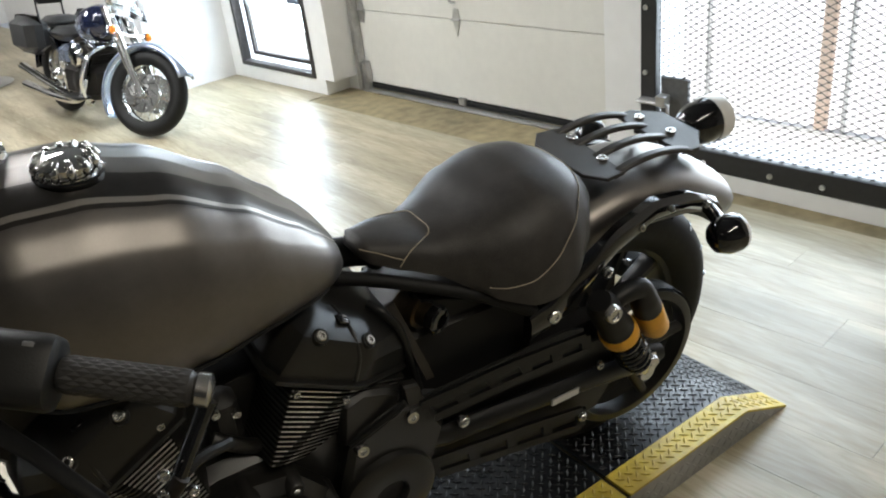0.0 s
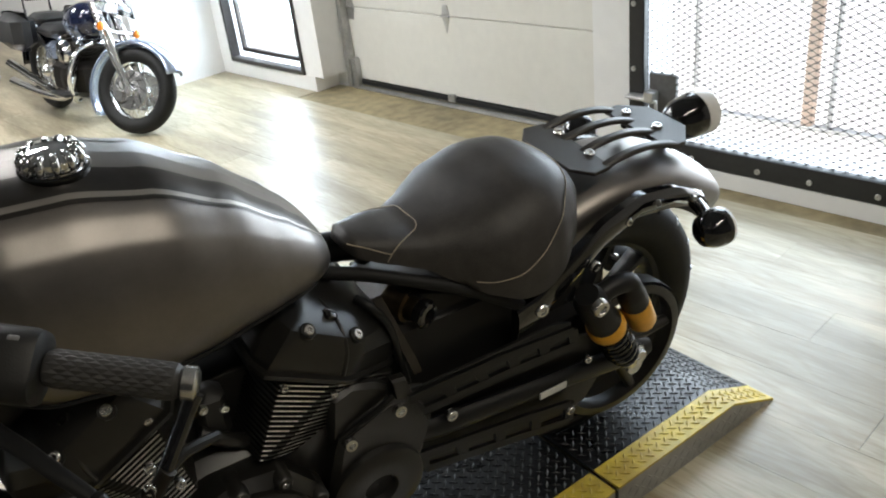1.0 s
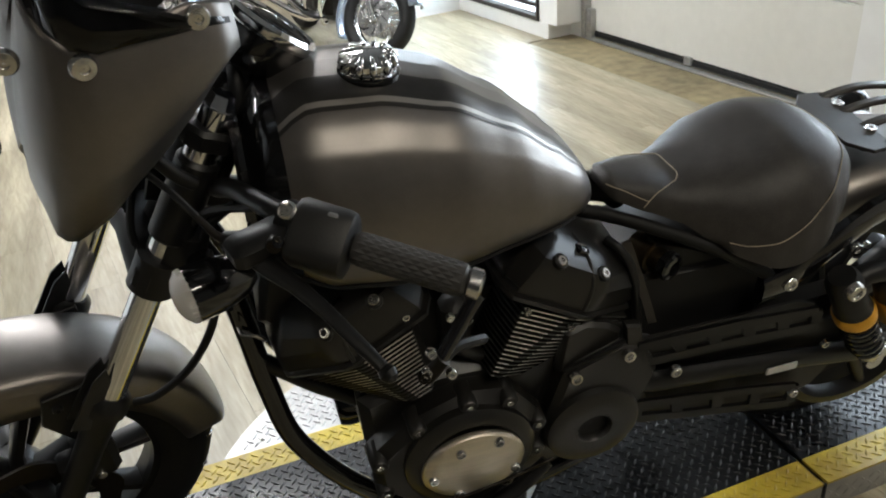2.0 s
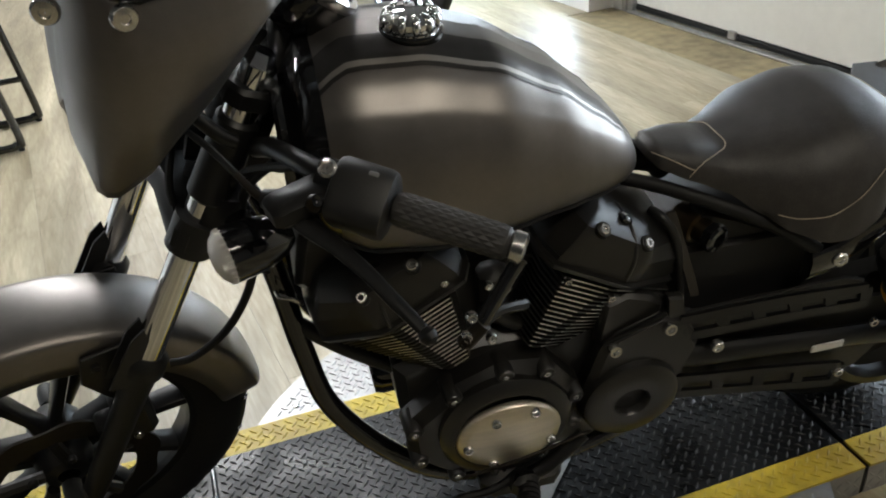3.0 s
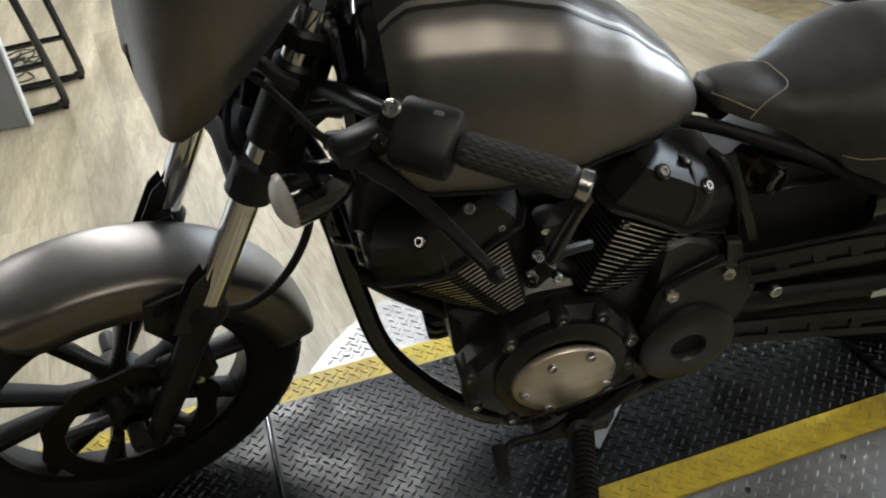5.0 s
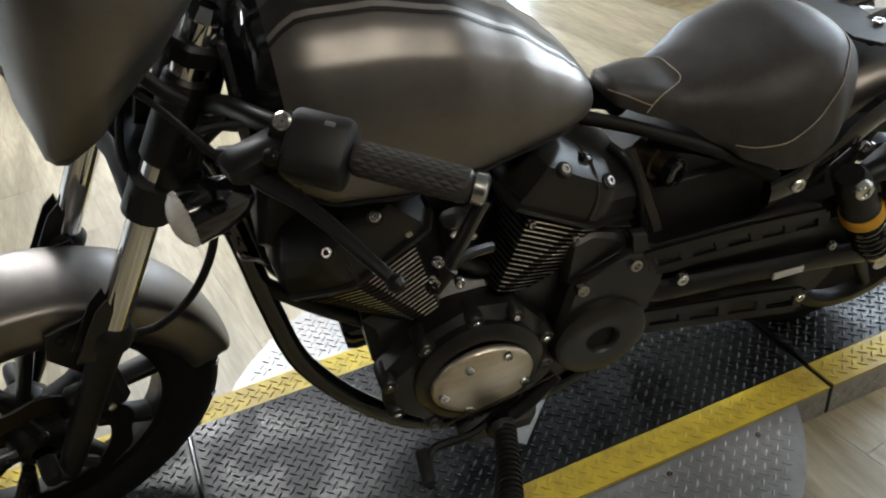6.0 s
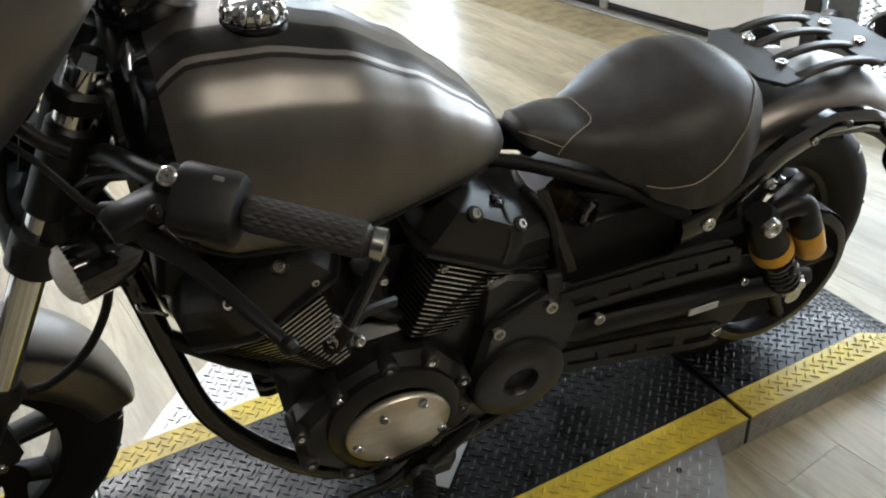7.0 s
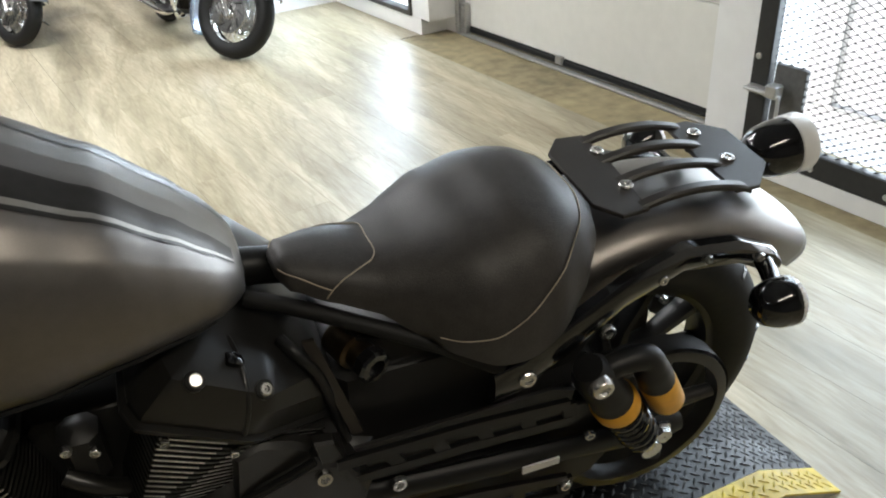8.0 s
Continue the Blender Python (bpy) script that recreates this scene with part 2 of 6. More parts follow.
class Shape:
    """Collects the faces of one mesh."""

    def __init__(self):
        self.v, self.f = [], []

    def loft(self, rings, close=True, caps=True):
        """A skin over rings of equally many points."""
        base, n = len(self.v), len(rings[0])
        for r in rings:
            self.v += [tuple(p) for p in r]
        for i in range(len(rings) - 1):
            for j in range(n if close else n - 1):
                a, b = base + i * n + j, base + i * n + (j + 1) % n
                self.f.append((a, b, b + n, a + n))
        if caps and close:
            self.f.append(tuple(base + j for j in reversed(range(n))))
            self.f.append(tuple(base + (len(rings) - 1) * n + j for j in range(n)))
        return self

    def tube(self, pts, r, seg=10, smooth=6, caps=True):
        """A round bar along a smooth line through pts; r is one radius or one for each point."""
        pts = [Vector(p) for p in pts]
        rad = [r] * len(pts) if isinstance(r, (int, float)) else list(r)
        line, rr = [], []
        if len(pts) > 2 and smooth > 1:
            for i in range(len(pts) - 1):
                p0, p1, p2, p3 = pts[max(i - 1, 0)], pts[i], pts[i + 1], pts[min(i + 2, len(pts) - 1)]
                for k in range(smooth):
                    t = k / smooth
                    line.append(0.5 * ((2 * p1) + (p2 - p0) * t + (2 * p0 - 5 * p1 + 4 * p2 - p3) * t * t + (3 * p1 - p0 - 3 * p2 + p3) * t ** 3))
                    rr.append(rad[i] + (rad[i + 1] - rad[i]) * t)
            line.append(pts[-1])
            rr.append(rad[-1])
        else:
            line, rr = pts, rad
        up = Vector((0, 0, 1))
        first = (line[1] - line[0]).normalized()
        if abs(first.dot(up)) > 0.9:
            up = Vector((0, 1, 0))
        side = first.cross(up).normalized()
        rings = []
        for i, p in enumerate(line):
            d = (line[min(i + 1, len(line) - 1)] - line[max(i - 1, 0)]).normalized()
            side = (side - d * side.dot(d)).normalized()
            other = d.cross(side)
            rings.append([p + (side * math.cos(a) + other * math.sin(a)) * rr[i] for a in [2 * math.pi * k / seg for k in range(seg)]])
        return self.loft(rings, True, caps)

    def lathe(self, origin, axis, profile, seg=32, caps=False, start=0.0, turn=2 * math.pi):
        """Turns (radius, height) pairs about an axis."""
        o, d = Vector(origin), Vector(axis).normalized()
        u = d.orthogonal().normalized()
        w = d.cross(u)
        full = turn > 6.28
        count = seg if full else seg + 1
        rings = []
        for k in range(count):
            a = start + turn * k / seg
            e = u * math.cos(a) + w * math.sin(a)
            rings.append([o + e * r + d * h for r, h in profile])
        base, n = len(self.v), len(profile)
        for r in rings:
            self.v += [tuple(p) for p in r]
        for k in range(count if full else count - 1):
            for j in range(n - 1):
                a, b = base + k * n + j, base + ((k + 1) % count) * n + j
                self.f.append((a, b, b + 1, a + 1))
        if caps and full:
            self.f.append(tuple(base + k * n for k in reversed(range(count))))
            self.f.append(tuple(base + k * n + n - 1 for k in range(count)))
        return self

    def plate(self, outline, m, thick, chamfer=0.0):
        """A flat outline (x, y) with thickness from z = 0, placed by the matrix m; its top edge may be chamfered."""
        cx, cy = sum(p[0] for p in outline) / len(outline), sum(p[1] for p in outline) / len(outline)

        def ring(z, inset):
            out = []
            for x, y in outline:
                d = math.hypot(x - cx, y - cy) or 1
                k = 1 - inset / d
                out.append(m @ Vector((cx + (x - cx) * k, cy + (y - cy) * k, z)))
            return out
        rings = [ring(0, 0)]
        if chamfer:
            rings += [ring(thick - chamfer, 0), ring(thick, chamfer)]
        else:
            rings.append(ring(thick, 0))
        return self.loft(rings)

    def box(self, lo, hi, m=Matrix(), chamfer=0.0):
        """A box with chamfered upright and flat edges."""
        (x0, y0, z0), (x1, y1, z1), c = lo, hi, chamfer

        def ring(z, i):
            if not c:
                q = [(x0, y0), (x1, y0), (x1, y1), (x0, y1)]
            else:
                k = c + i
                q = [(x0 + k, y0 + i), (x1 - k, y0 + i), (x1 - i, y0 + k), (x1 - i, y1 - k), (x1 - k, y1 - i), (x0 + k, y1 - i), (x0 + i, y1 - k), (x0 + i, y0 + k)]
            return [m @ Vector((x, y, z)) for x, y in q]
        rings = [ring(z0, 0), ring(z1, 0)] if not c else [ring(z0, c), ring(z0 + c, 0), ring(z1 - c, 0), ring(z1, c)]
        return self.loft(rings)

    def bolt(self, p, axis, r=0.009, h=0.006):
        return self.lathe(p, axis, [(0.001, h * 0.5), (r * 0.5, h * 0.55), (r * 0.55, h), (r * 0.85, h), (r, h * 0.7), (r, -0.003)], 14)


def mesh_of(name, shape, mat, angle=38):
    me = bpy.data.meshes.new(name)
    me.from_pydata([tuple(v) for v in shape.v], [], shape.f)
    me.materials.append(mat)
    bm = bmesh.new()
    bm.from_mesh(me)
    bmesh.ops.recalc_face_normals(bm, faces=bm.faces)
    bm.to_mesh(me)
    bm.free()
    me.shade_smooth()
    me.set_sharp_from_angle(angle=radians(angle))
    return me


def part(name, shape, mat, parent=None, label="", m=None, angle=38):
    ob = new(name, mesh_of(name, shape, mat, angle))
    if parent:
        ob.parent = parent
    if m is not None:
        ob.matrix_basis = m
    if label:
        tagged(ob, label)
    return ob


def thing(name, label, category, m=Matrix(), group="", kind=""):
    ob = new(name)
    ob.empty_display_size = 0.1
    ob.matrix_basis = m
    return tagged(ob, label, category, group, kind)


def lerp(table, x):
    """Smooth value at x from rows of (x, value)."""
    if x <= table[0][0]:
        return table[0][1]
    for (a, p), (b, q) in zip(table, table[1:]):
        if x <= b:
            t = (x - a) / (b - a)
            t = t * t * (3 - 2 * t) * 0.35 + t * 0.65
            return p + (q - p) * t
    return table[-1][1]


# ---- the room ----
IN = ROOM


def wall(name, label, lo, hi, mat=WALL_PAINT):
    ob = part(name, Shape().box(lo, hi), mat, None, "", IN)
    return tagged(ob, label, "wall", "", "structure")


TOP = 2.9
floor_under = tagged(part("floor", Shape().box((-4.2, -4.2, FLOOR - 0.2), (3.08, 9.2, FLOOR - 0.003)), UNDERLAY, None, "", IN),
                     "glossy wood-look vinyl plank floor of the showroom", "floor", "", "structure")
part("floor_edge", Shape().box((3.081, 3.161, FLOOR - 0.004), (3.22, 4.25, FLOOR)), PLANK, floor_under)
strip = tagged(part("floor_strip", Shape().box((3.081, -4.2, FLOOR - 0.2), (3.55, 3.16, FLOOR - 0.004)), CONCRETE, None, "", IN),
               "worn tan concrete strip along the garage door", "floor", "", "structure")
tagged(part("ceiling", Shape().box((-4.2, -4.2, TOP), (3.7, 9.2, TOP + 0.1)), CEILING_PAINT, None, "", IN),
       "plain dark ceiling", "ceiling", "", "structure")
# west and south walls are out of view; dark to deepen the bike's shadows
wall("wall_west", "unseen wall, kept dark to cut bounce light", (-4.4, -4.2, FLOOR), (-4.2, 9.2, TOP), SHADE_WALL)
wall("wall_south", "unseen wall, kept dark to cut bounce light", (-4.2, -4.4, FLOOR), (3.7, -4.2, TOP), SHADE_WALL)
wall("wall_far_north", "plain white wall behind the parked motorcycles", (-4.2, 9.2, FLOOR), (3.4, 9.4, TOP))
wall("wall_short", "short white wall beside the window", (2.62, 4.25, FLOOR), (3.4, 4.4, TOP))
wall("wall_north_east", "plain white wall", (3.22, 4.4, FLOOR), (3.4, 9.2, TOP))
wall("wall_window_sill", "low white wall below the tall window", (3.22, 3.14, FLOOR), (3.4, 4.25, 0.015))
wall("wall_window_head", "white wall above the tall window", (3.22, 3.14, 2.1), (3.4, 4.25, TOP))
wall("wall_pier", "white pier between window and garage door", (3.22, 3.05, 0.016), (3.56, 3.235, 2.099))
wall("wall_pier_foot", "foot of the white pier", (3.4, 3.05, FLOOR), (3.56, 3.14, 0.015))
wall("wall_window_edge", "white wall beside the window frame", (3.22, 4.105, 0.016), (3.4, 4.25, 2.099))
wall("wall_door_head", "white wall above the garage door", (3.4, 0.99, 2.12), (3.56, 3.049, TOP))
wall("wall_pillar", "white pillar between garage door and mesh gate", (3.2, 0.805, FLOOR), (3.5, 1.0, TOP))
wall("wall_gate_curb", "low white curb below the mesh gate", (3.17, -0.9, FLOOR), (3.36, 0.804, -0.012))
wall("wall_gate_head", "white wall above the mesh gate", (3.2, -0.9, 2.2), (3.36, 0.804, TOP))
wall("wall_south_east", "plain white wall", (3.17, -4.2, FLOOR), (3.36, -0.901, TOP))

# window with dark frame
window = tagged(part("window_1", Shape(), DARK_FRAME), "tall window in a dark metal frame, bright daylight outside", "window", "", "structure")
window.matrix_basis = IN
fr = Shape()
for a, b in (((3.205, 3.235, 0.016), (3.27, 3.262, 2.098)), ((3.205, 4.075, 0.016), (3.27, 4.103, 2.098)),
             ((3.205, 3.262, 0.016), (3.27, 4.075, 0.045)), ((3.205, 3.262, 2.06), (3.27, 4.075, 2.098))):
    fr.box(a, b, chamfer=0.003)
part("window_frame", fr, DARK_FRAME, window)
fr = Shape()
for a, b in (((3.275, 3.3, 0.075), (3.31, 3.325, 2.04)), ((3.275, 4.02, 0.075), (3.31, 4.045, 2.04)),
             ((3.275, 3.325, 0.075), (3.31, 4.02, 0.1)), ((3.275, 3.325, 2.01), (3.31, 4.02, 2.04))):
    fr.box(a, b, chamfer=0.003)
part("sash", fr, DARK_FRAME, window)
pane = part("pane", Shape().box((3.29, 3.325, 0.1), (3.296, 4.02, 2.01)), PANE, window)
pane.visible_shadow = False
notice = thing("sign_box", "grey-blue plastic sign box with pale lettering on the window", "sign", IN)
part("box", Shape().box((3.21, 3.27, 0.47), (3.274, 3.41, 0.72), chamfer=0.004), material("slate_blue_plastic", (0.1, 0.13, 0.17), 0.5), notice)
bars = Shape()
for k, (a, b) in enumerate(((3.3, 3.385), (3.29, 3.39), (3.315, 3.36))):
    bars.box((3.206, a, 0.615 - 0.022 * k), (3.2095, b, 0.625 - 0.022 * k))
part("lettering", bars, PAPER, notice)

# sectional garage door
door = tagged(part("door_1", Shape(), DOOR_PAINT), "closed cream sectional steel garage door with a bright gap below", "garage door", "", "structure")
door.matrix_basis = IN
z = -0.035
while z < 2.1:
    part("panel", Shape().box((3.45, 1.02, z + 0.002), (3.49, 3.03, min(z + 0.443, 2.12)), chamfer=0.004), DOOR_PAINT, door)
    z += 0.445
# pale metal strip added for the line of daylight below the door
part("light_gap_strip", Shape().box((3.395, 1.03, FLOOR - 0.003), (3.436, 3.0, FLOOR + 0.008), chamfer=0.003), GALVANISED, door, "added metal strip imitating daylight under the door")
part("bottom_seal", Shape().box((3.44, 1.03, -0.07), (3.5, 3.0, -0.036), chamfer=0.008), RUBBER, door, "black rubber bottom seal")
for u in (1.1, 2.15, 2.98):
    for k, zz in enumerate((0.41, 0.855, 1.3)):
        h = Shape().plate([(-0.022, -0.075), (0.022, -0.075), (0.04, 0), (0.022, 0.075), (-0.022, 0.075), (-0.04, 0)] if u != 2.15 else
                          [(0, -0.09), (0.03, 0), (0.018, 0.06), (-0.018, 0.06), (-0.03, 0)],
                          Matrix.Translation((3.45, u, zz)) @ pose(0, 0, 0, 90, 0, -90), 0.004, 0.001)
        h.tube([(3.44, u - 0.03, zz), (3.44, u + 0.03, zz)], 0.007, 8)
        part("hinge", h, GALVANISED, door, "galvanised door hinge")
part("door_handle", Shape().tube([(3.448, 2.15, 0.5), (3.41, 2.155, 0.52), (3.405, 2.16, 0.58), (3.41, 2.155, 0.62), (3.448, 2.15, 0.64)], 0.007, 8), GALVANISED, door)
br = Shape().box((3.425, 2.125, -0.062), (3.449, 2.175, -0.02), chamfer=0.003)
part("bottom_bracket", br, GALVANISED, door, "galvanised bottom bracket")
for u, w in ((3.02, 0.03), (1.03, -0.0)):
    tr = Shape().box((3.395, u - 0.012, FLOOR + 0.001), (3.449, u + 0.012 + w * 0.3, 2.1), chamfer=0.002)
    part("track", tr, GALVANISED, door, "galvanised door track")
    tr = Shape().box((3.41, u - 0.06, FLOOR + 0.002), (3.4485, u - 0.013, 0.1), chamfer=0.003).bolt((3.41, u - 0.036, 0.02), (-1, 0, 0)).bolt((3.41, u - 0.036, 0.07), (-1, 0, 0))
    part("foot_bracket", tr, GALVANISED, door)

# mesh gate
gate = tagged(part("gate_1", Shape(), GREY_STEEL), "dark steel gate with expanded metal mesh, daylight behind", "gate", "", "structure")
gate.matrix_basis = IN
g0, g1, zb, zt = -0.38, 0.8, -0.01, 2.19
for nm, lo, hi in (("gate_post", (3.168, 0.728, zb), (3.21, g1, zt)), ("gate_post", (3.168, g0, zb), (3.21, g0 + 0.085, zt)),
                   ("gate_rail", (3.166, g0 + 0.086, zb), (3.212, 0.714, 0.075)), ("gate_rail", (3.166, g0 + 0.086, zt - 0.085), (3.212, 0.714, zt))):
    part(nm, Shape().box(lo, hi, chamfer=0.004), GATE_PAINT, gate)
for y in (-0.22, 0.02, 0.22, 0.5):
    part("bolt", Shape().bolt((3.165, y, 0.022), (-1, 0, 0), 0.011, 0.006), GALVANISED, gate)
for zz in (0.36, 0.62, 1.0, 1.4):
    part("bolt", Shape().bolt((3.167, 0.775, zz), (-1, 0, 0), 0.011, 0.006), GALVANISED, gate)
strands = Shape()
lo_u, hi_u, lo_z, hi_z = g0 + 0.075, 0.725, 0.065, 2.12
CW, CH = 0.047, 0.027
for sgn in (1, -1):
    slope = CH / CW * sgn
    c = lo_z - (hi_u - lo_u) * CH / CW
    while c < hi_z + (hi_u - lo_u) * CH / CW:
        ends = []
        for uu in (lo_u, hi_u):
            ends.append((uu, c + slope * (uu - lo_u)))
        (ua, za), (ub, zb2) = ends
        ta = [0.0, 1.0]
        for lim, is_lo in ((lo_z, True), (hi_z, False)):
            t = (lim - za) / (zb2 - za)
            if (zb2 > za) == is_lo:
                ta[0] = max(ta[0], t)
            else:
                ta[1] = min(ta[1], t)
        if ta[1] > ta[0] + 0.005:
            p = [Vector((3.19 + 0.002 * sgn, ua + (ub - ua) * t, za + (zb2 - za) * t)) for t in ta]
            strands.tube(p, 0.0014, 4, 1, False)
        c += CH
i = 0
while lo_z + i * CH / 2 < hi_z:
    zz, u = lo_z + i * CH / 2, lo_u + (CW / 2 if i % 2 else 0)
    while u < hi_u:
        strands.box((3.186, u - 0.0045, zz - 0.0013), (3.194, u + 0.0045, zz + 0.0013))
        u += CW
    i += 1
tagged(part("mesh", strands, GATE_PAINT, gate, "expanded metal mesh"), kind="stuff")
lk = Shape().box((3.185, 0.59, 0.09), (3.205, 0.714, 0.345), chamfer=0.003)
part("lock_plate", lk, GREY_STEEL, gate, "dark mesh-covered lock plate")
lk = Shape().box((3.14, 0.70, 0.235), (3.168, 0.79, 0.26), chamfer=0.003).tube([(3.13, 0.79, 0.25), (3.13, 0.66, 0.25), (3.128, 0.645, 0.235), (3.128, 0.645, 0.15)], 0.007, 8, 3)
lk.box((3.12, 0.655, 0.238), (3.166, 0.70, 0.285), chamfer=0.004)
part("slide_bolt", lk, GALVANISED, gate, "galvanised slide bolt")

# outside
tagged(part("ground", Shape().box((3.57, -1500, FLOOR - 0.3), (3000, 1500, FLOOR - 0.01)), OUT_CONCRETE, None, "", IN),
       "pale sunlit concrete outside", "ground", "", "structure")
tagged(part("pavement", Shape().box((3.361, -0.9, FLOOR - 0.3), (3.569, 0.8, FLOOR - 0.011)), OUT_CONCRETE, None, "", IN),
       "pale concrete sill behind the gate", "ground", "", "structure")
tagged(part("kerb", Shape().box((3.96, -2.5, FLOOR - 0.009), (4.02, 6.0, FLOOR + 0.004), chamfer=0.002), OUT_CONCRETE, None, "", IN),
       "low pale sill under the outer posts", "sill", "", "structure")
for u, w, mt, nm in ((0.388, 0.052, TAN_POST, "tan painted steel post outside"), (0.29, 0.012, GALVANISED, "thin grey steel bar outside"),
                     (0.96, 0.012, GALVANISED, "thin grey steel bar outside")):
    p = thing("outer_post", nm, "post", IN)
    part("shaft", Shape().box((3.97, u - w / 2, FLOOR + 0.0045), (4.01, u + w / 2, 2.6), chamfer=0.004), mt, p)
# added wall that glows in place of sunlit surroundings
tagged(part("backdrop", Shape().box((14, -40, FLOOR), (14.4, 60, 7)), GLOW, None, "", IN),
       "glowing backdrop standing in for the bright outside", "backdrop", "", "structure")

# reception desk and stool
DESK = IN @ pose(-0.549, 1.964, 0, 0, 0, -11.07)      # x: away from the counter's front, y: along it
desk = thing("reception_desk", "white and grey laminate counter with a recessed front", "desk", DESK)
part("cabinet", Shape().box((-0.6, -1.4, FLOOR), (0.0, 0.0, 1.0), chamfer=0.003), DESK_WHITE, desk, "white laminate cabinet")
part("front_panel", Shape().box((-0.04, 0.001, FLOOR), (-0.02, 0.925, 1.0)), DESK_GREY, desk, "grey recessed front panel")
part("skirting", Shape().box((-0.019, 0.05, FLOOR), (0.012, 0.905, -0.03), chamfer=0.003), DESK_WHITE, desk)
part("end_panel", Shape().box((-0.019, 0.906, FLOOR), (0.175, 0.94, 1.0), chamfer=0.003), DESK_GREY, desk)
part("edge_trim", Shape().box((0.176, 0.903, FLOOR), (0.19, 0.943, 1.0), chamfer=0.003), DESK_WHITE, desk)
part("worktop", Shape().box((-0.62, -1.4, 1.001), (0.2, 0.96, 1.04), chamfer=0.006), DESK_WHITE, desk)
stool = thing("stool_frame", "black steel tube stool frame beside the desk", "stool", IN)
for u, s in ((2.937, 0.045), (3.31, 0.14)):
    tb = Shape().tube([(-0.5 + s, u, 0.7), (-0.2 + s, u, 0.69), (-0.16 + s, u, 0.62), (-0.08 + s, u, FLOOR + 0.09), (-0.1 + s, u, FLOOR + 0.03), (-0.16 + s, u, FLOOR + 0.02), (-0.5 + s, u, FLOOR + 0.02)], 0.018, 12, 5)
    part("leg", tb, GLOSS_BLACK, stool)
    part("crossbar", Shape().tube([(-0.105 + s, u, 0.14), (-0.48 + s, u, 0.14)], 0.015, 10), GLOSS_BLACK, stool)
    part("foot", Shape().lathe((-0.085 + s, u, FLOOR), (0, 0, 1), [(0.001, 0), (0.014, 0), (0.016, 0.014), (0.006, 0.024), (0.001, 0.024)], 12), RUBBER, stool)
part("seat", Shape().box((-0.48, 2.9, 0.7), (-0.05, 3.36, 0.75), chamfer=0.015), LEATHER, stool)
for k in range(5):
    random.seed(k)
    pts = [(-0.35 + 0.25 * math.cos(a * 1.1 + k) * random.uniform(0.5, 1), 3.7 + 0.35 * math.sin(a + k * 1.7) * random.uniform(0.5, 1), FLOOR + 0.005 + 0.004 * (a % 3)) for a in range(9)]
    cb = thing("cable", "loose black cable coiled on the floor", "cable", IN, "cables by the desk")
    part("cord", Shape().tube(pts, 0.004, 6, 6), RUBBER, cb)

# turntable lane of tread plate
LANE_N, LANE_F, STRIPE, DISC = -0.052, 0.431, 0.076, (0.857, 0.166)


def treads(shape, inside, top, pitch=0.0192):
    """Raised lozenges in alternating diagonal directions."""
    reach = int(2.4 / pitch)
    for i in range(-reach // 2, reach):
        for j in range(-reach, reach):
            x, y = (i + j) * pitch * 0.7071, (j - i) * pitch * 0.7071
            if not inside(x, y):
                continue
            a = radians(45 if (i + j) % 2 else -45)
            c, s = math.cos(a), math.sin(a)
            L, W, h = 0.0122, 0.0036, 0.0024
            b = len(shape.v)
            zz = top(x, y)
            for px, py, pz in ((-L, 0, 0), (0, -W, 0), (L, 0, 0), (0, W, 0), (-L * 0.6, 0, h), (L * 0.6, 0, h)):
                X, Y = x + px * c - py * s, y + px * s + py * c
                shape.v.append((X, Y, top(X, Y) + pz))
            shape.f += [(b, b + 1, b + 4), (b + 1, b + 2, b + 5), (b + 1, b + 5, b + 4), (b + 2, b + 3, b + 5), (b + 3, b, b + 4), (b + 3, b + 4, b + 5)]
    return shape


J0, J1, CREASE, TIP, FRONT = 0.225, 1.5, 1.915, 2.085, -0.385


def level(x, y):
    return 0.0015 if x < CREASE else 0.0015 + (x - CREASE) / (TIP - CREASE) * (FLOOR + 0.004)


def plate_piece(parent, x0, x1, y0, y1, mat, name):
    sh = Shape()
    xs = [x0, x1] if x1 <= CREASE else [x0, CREASE, x1]
    rings = [[(x, y0, level(x, 0) - 0.006), (x, y1, level(x, 0) - 0.006), (x, y1, level(x, 0)), (x, y0, level(x, 0))] for x in xs]
    sh.loft(rings)
    inside = lambda x, y: x0 + 0.012 < x < x1 - 0.012 and y0 + 0.006 < y < y1 - 0.006
    if mat is not TREAD_BLACK:
        return part(name, treads(sh, inside, level), mat, parent)
    plate = part(name, sh, mat, parent)
    tagged(part("raised_tread", treads(Shape(), inside, level), TREAD_WORN, plate, "worn raised lozenges"), kind="stuff")
    return plate


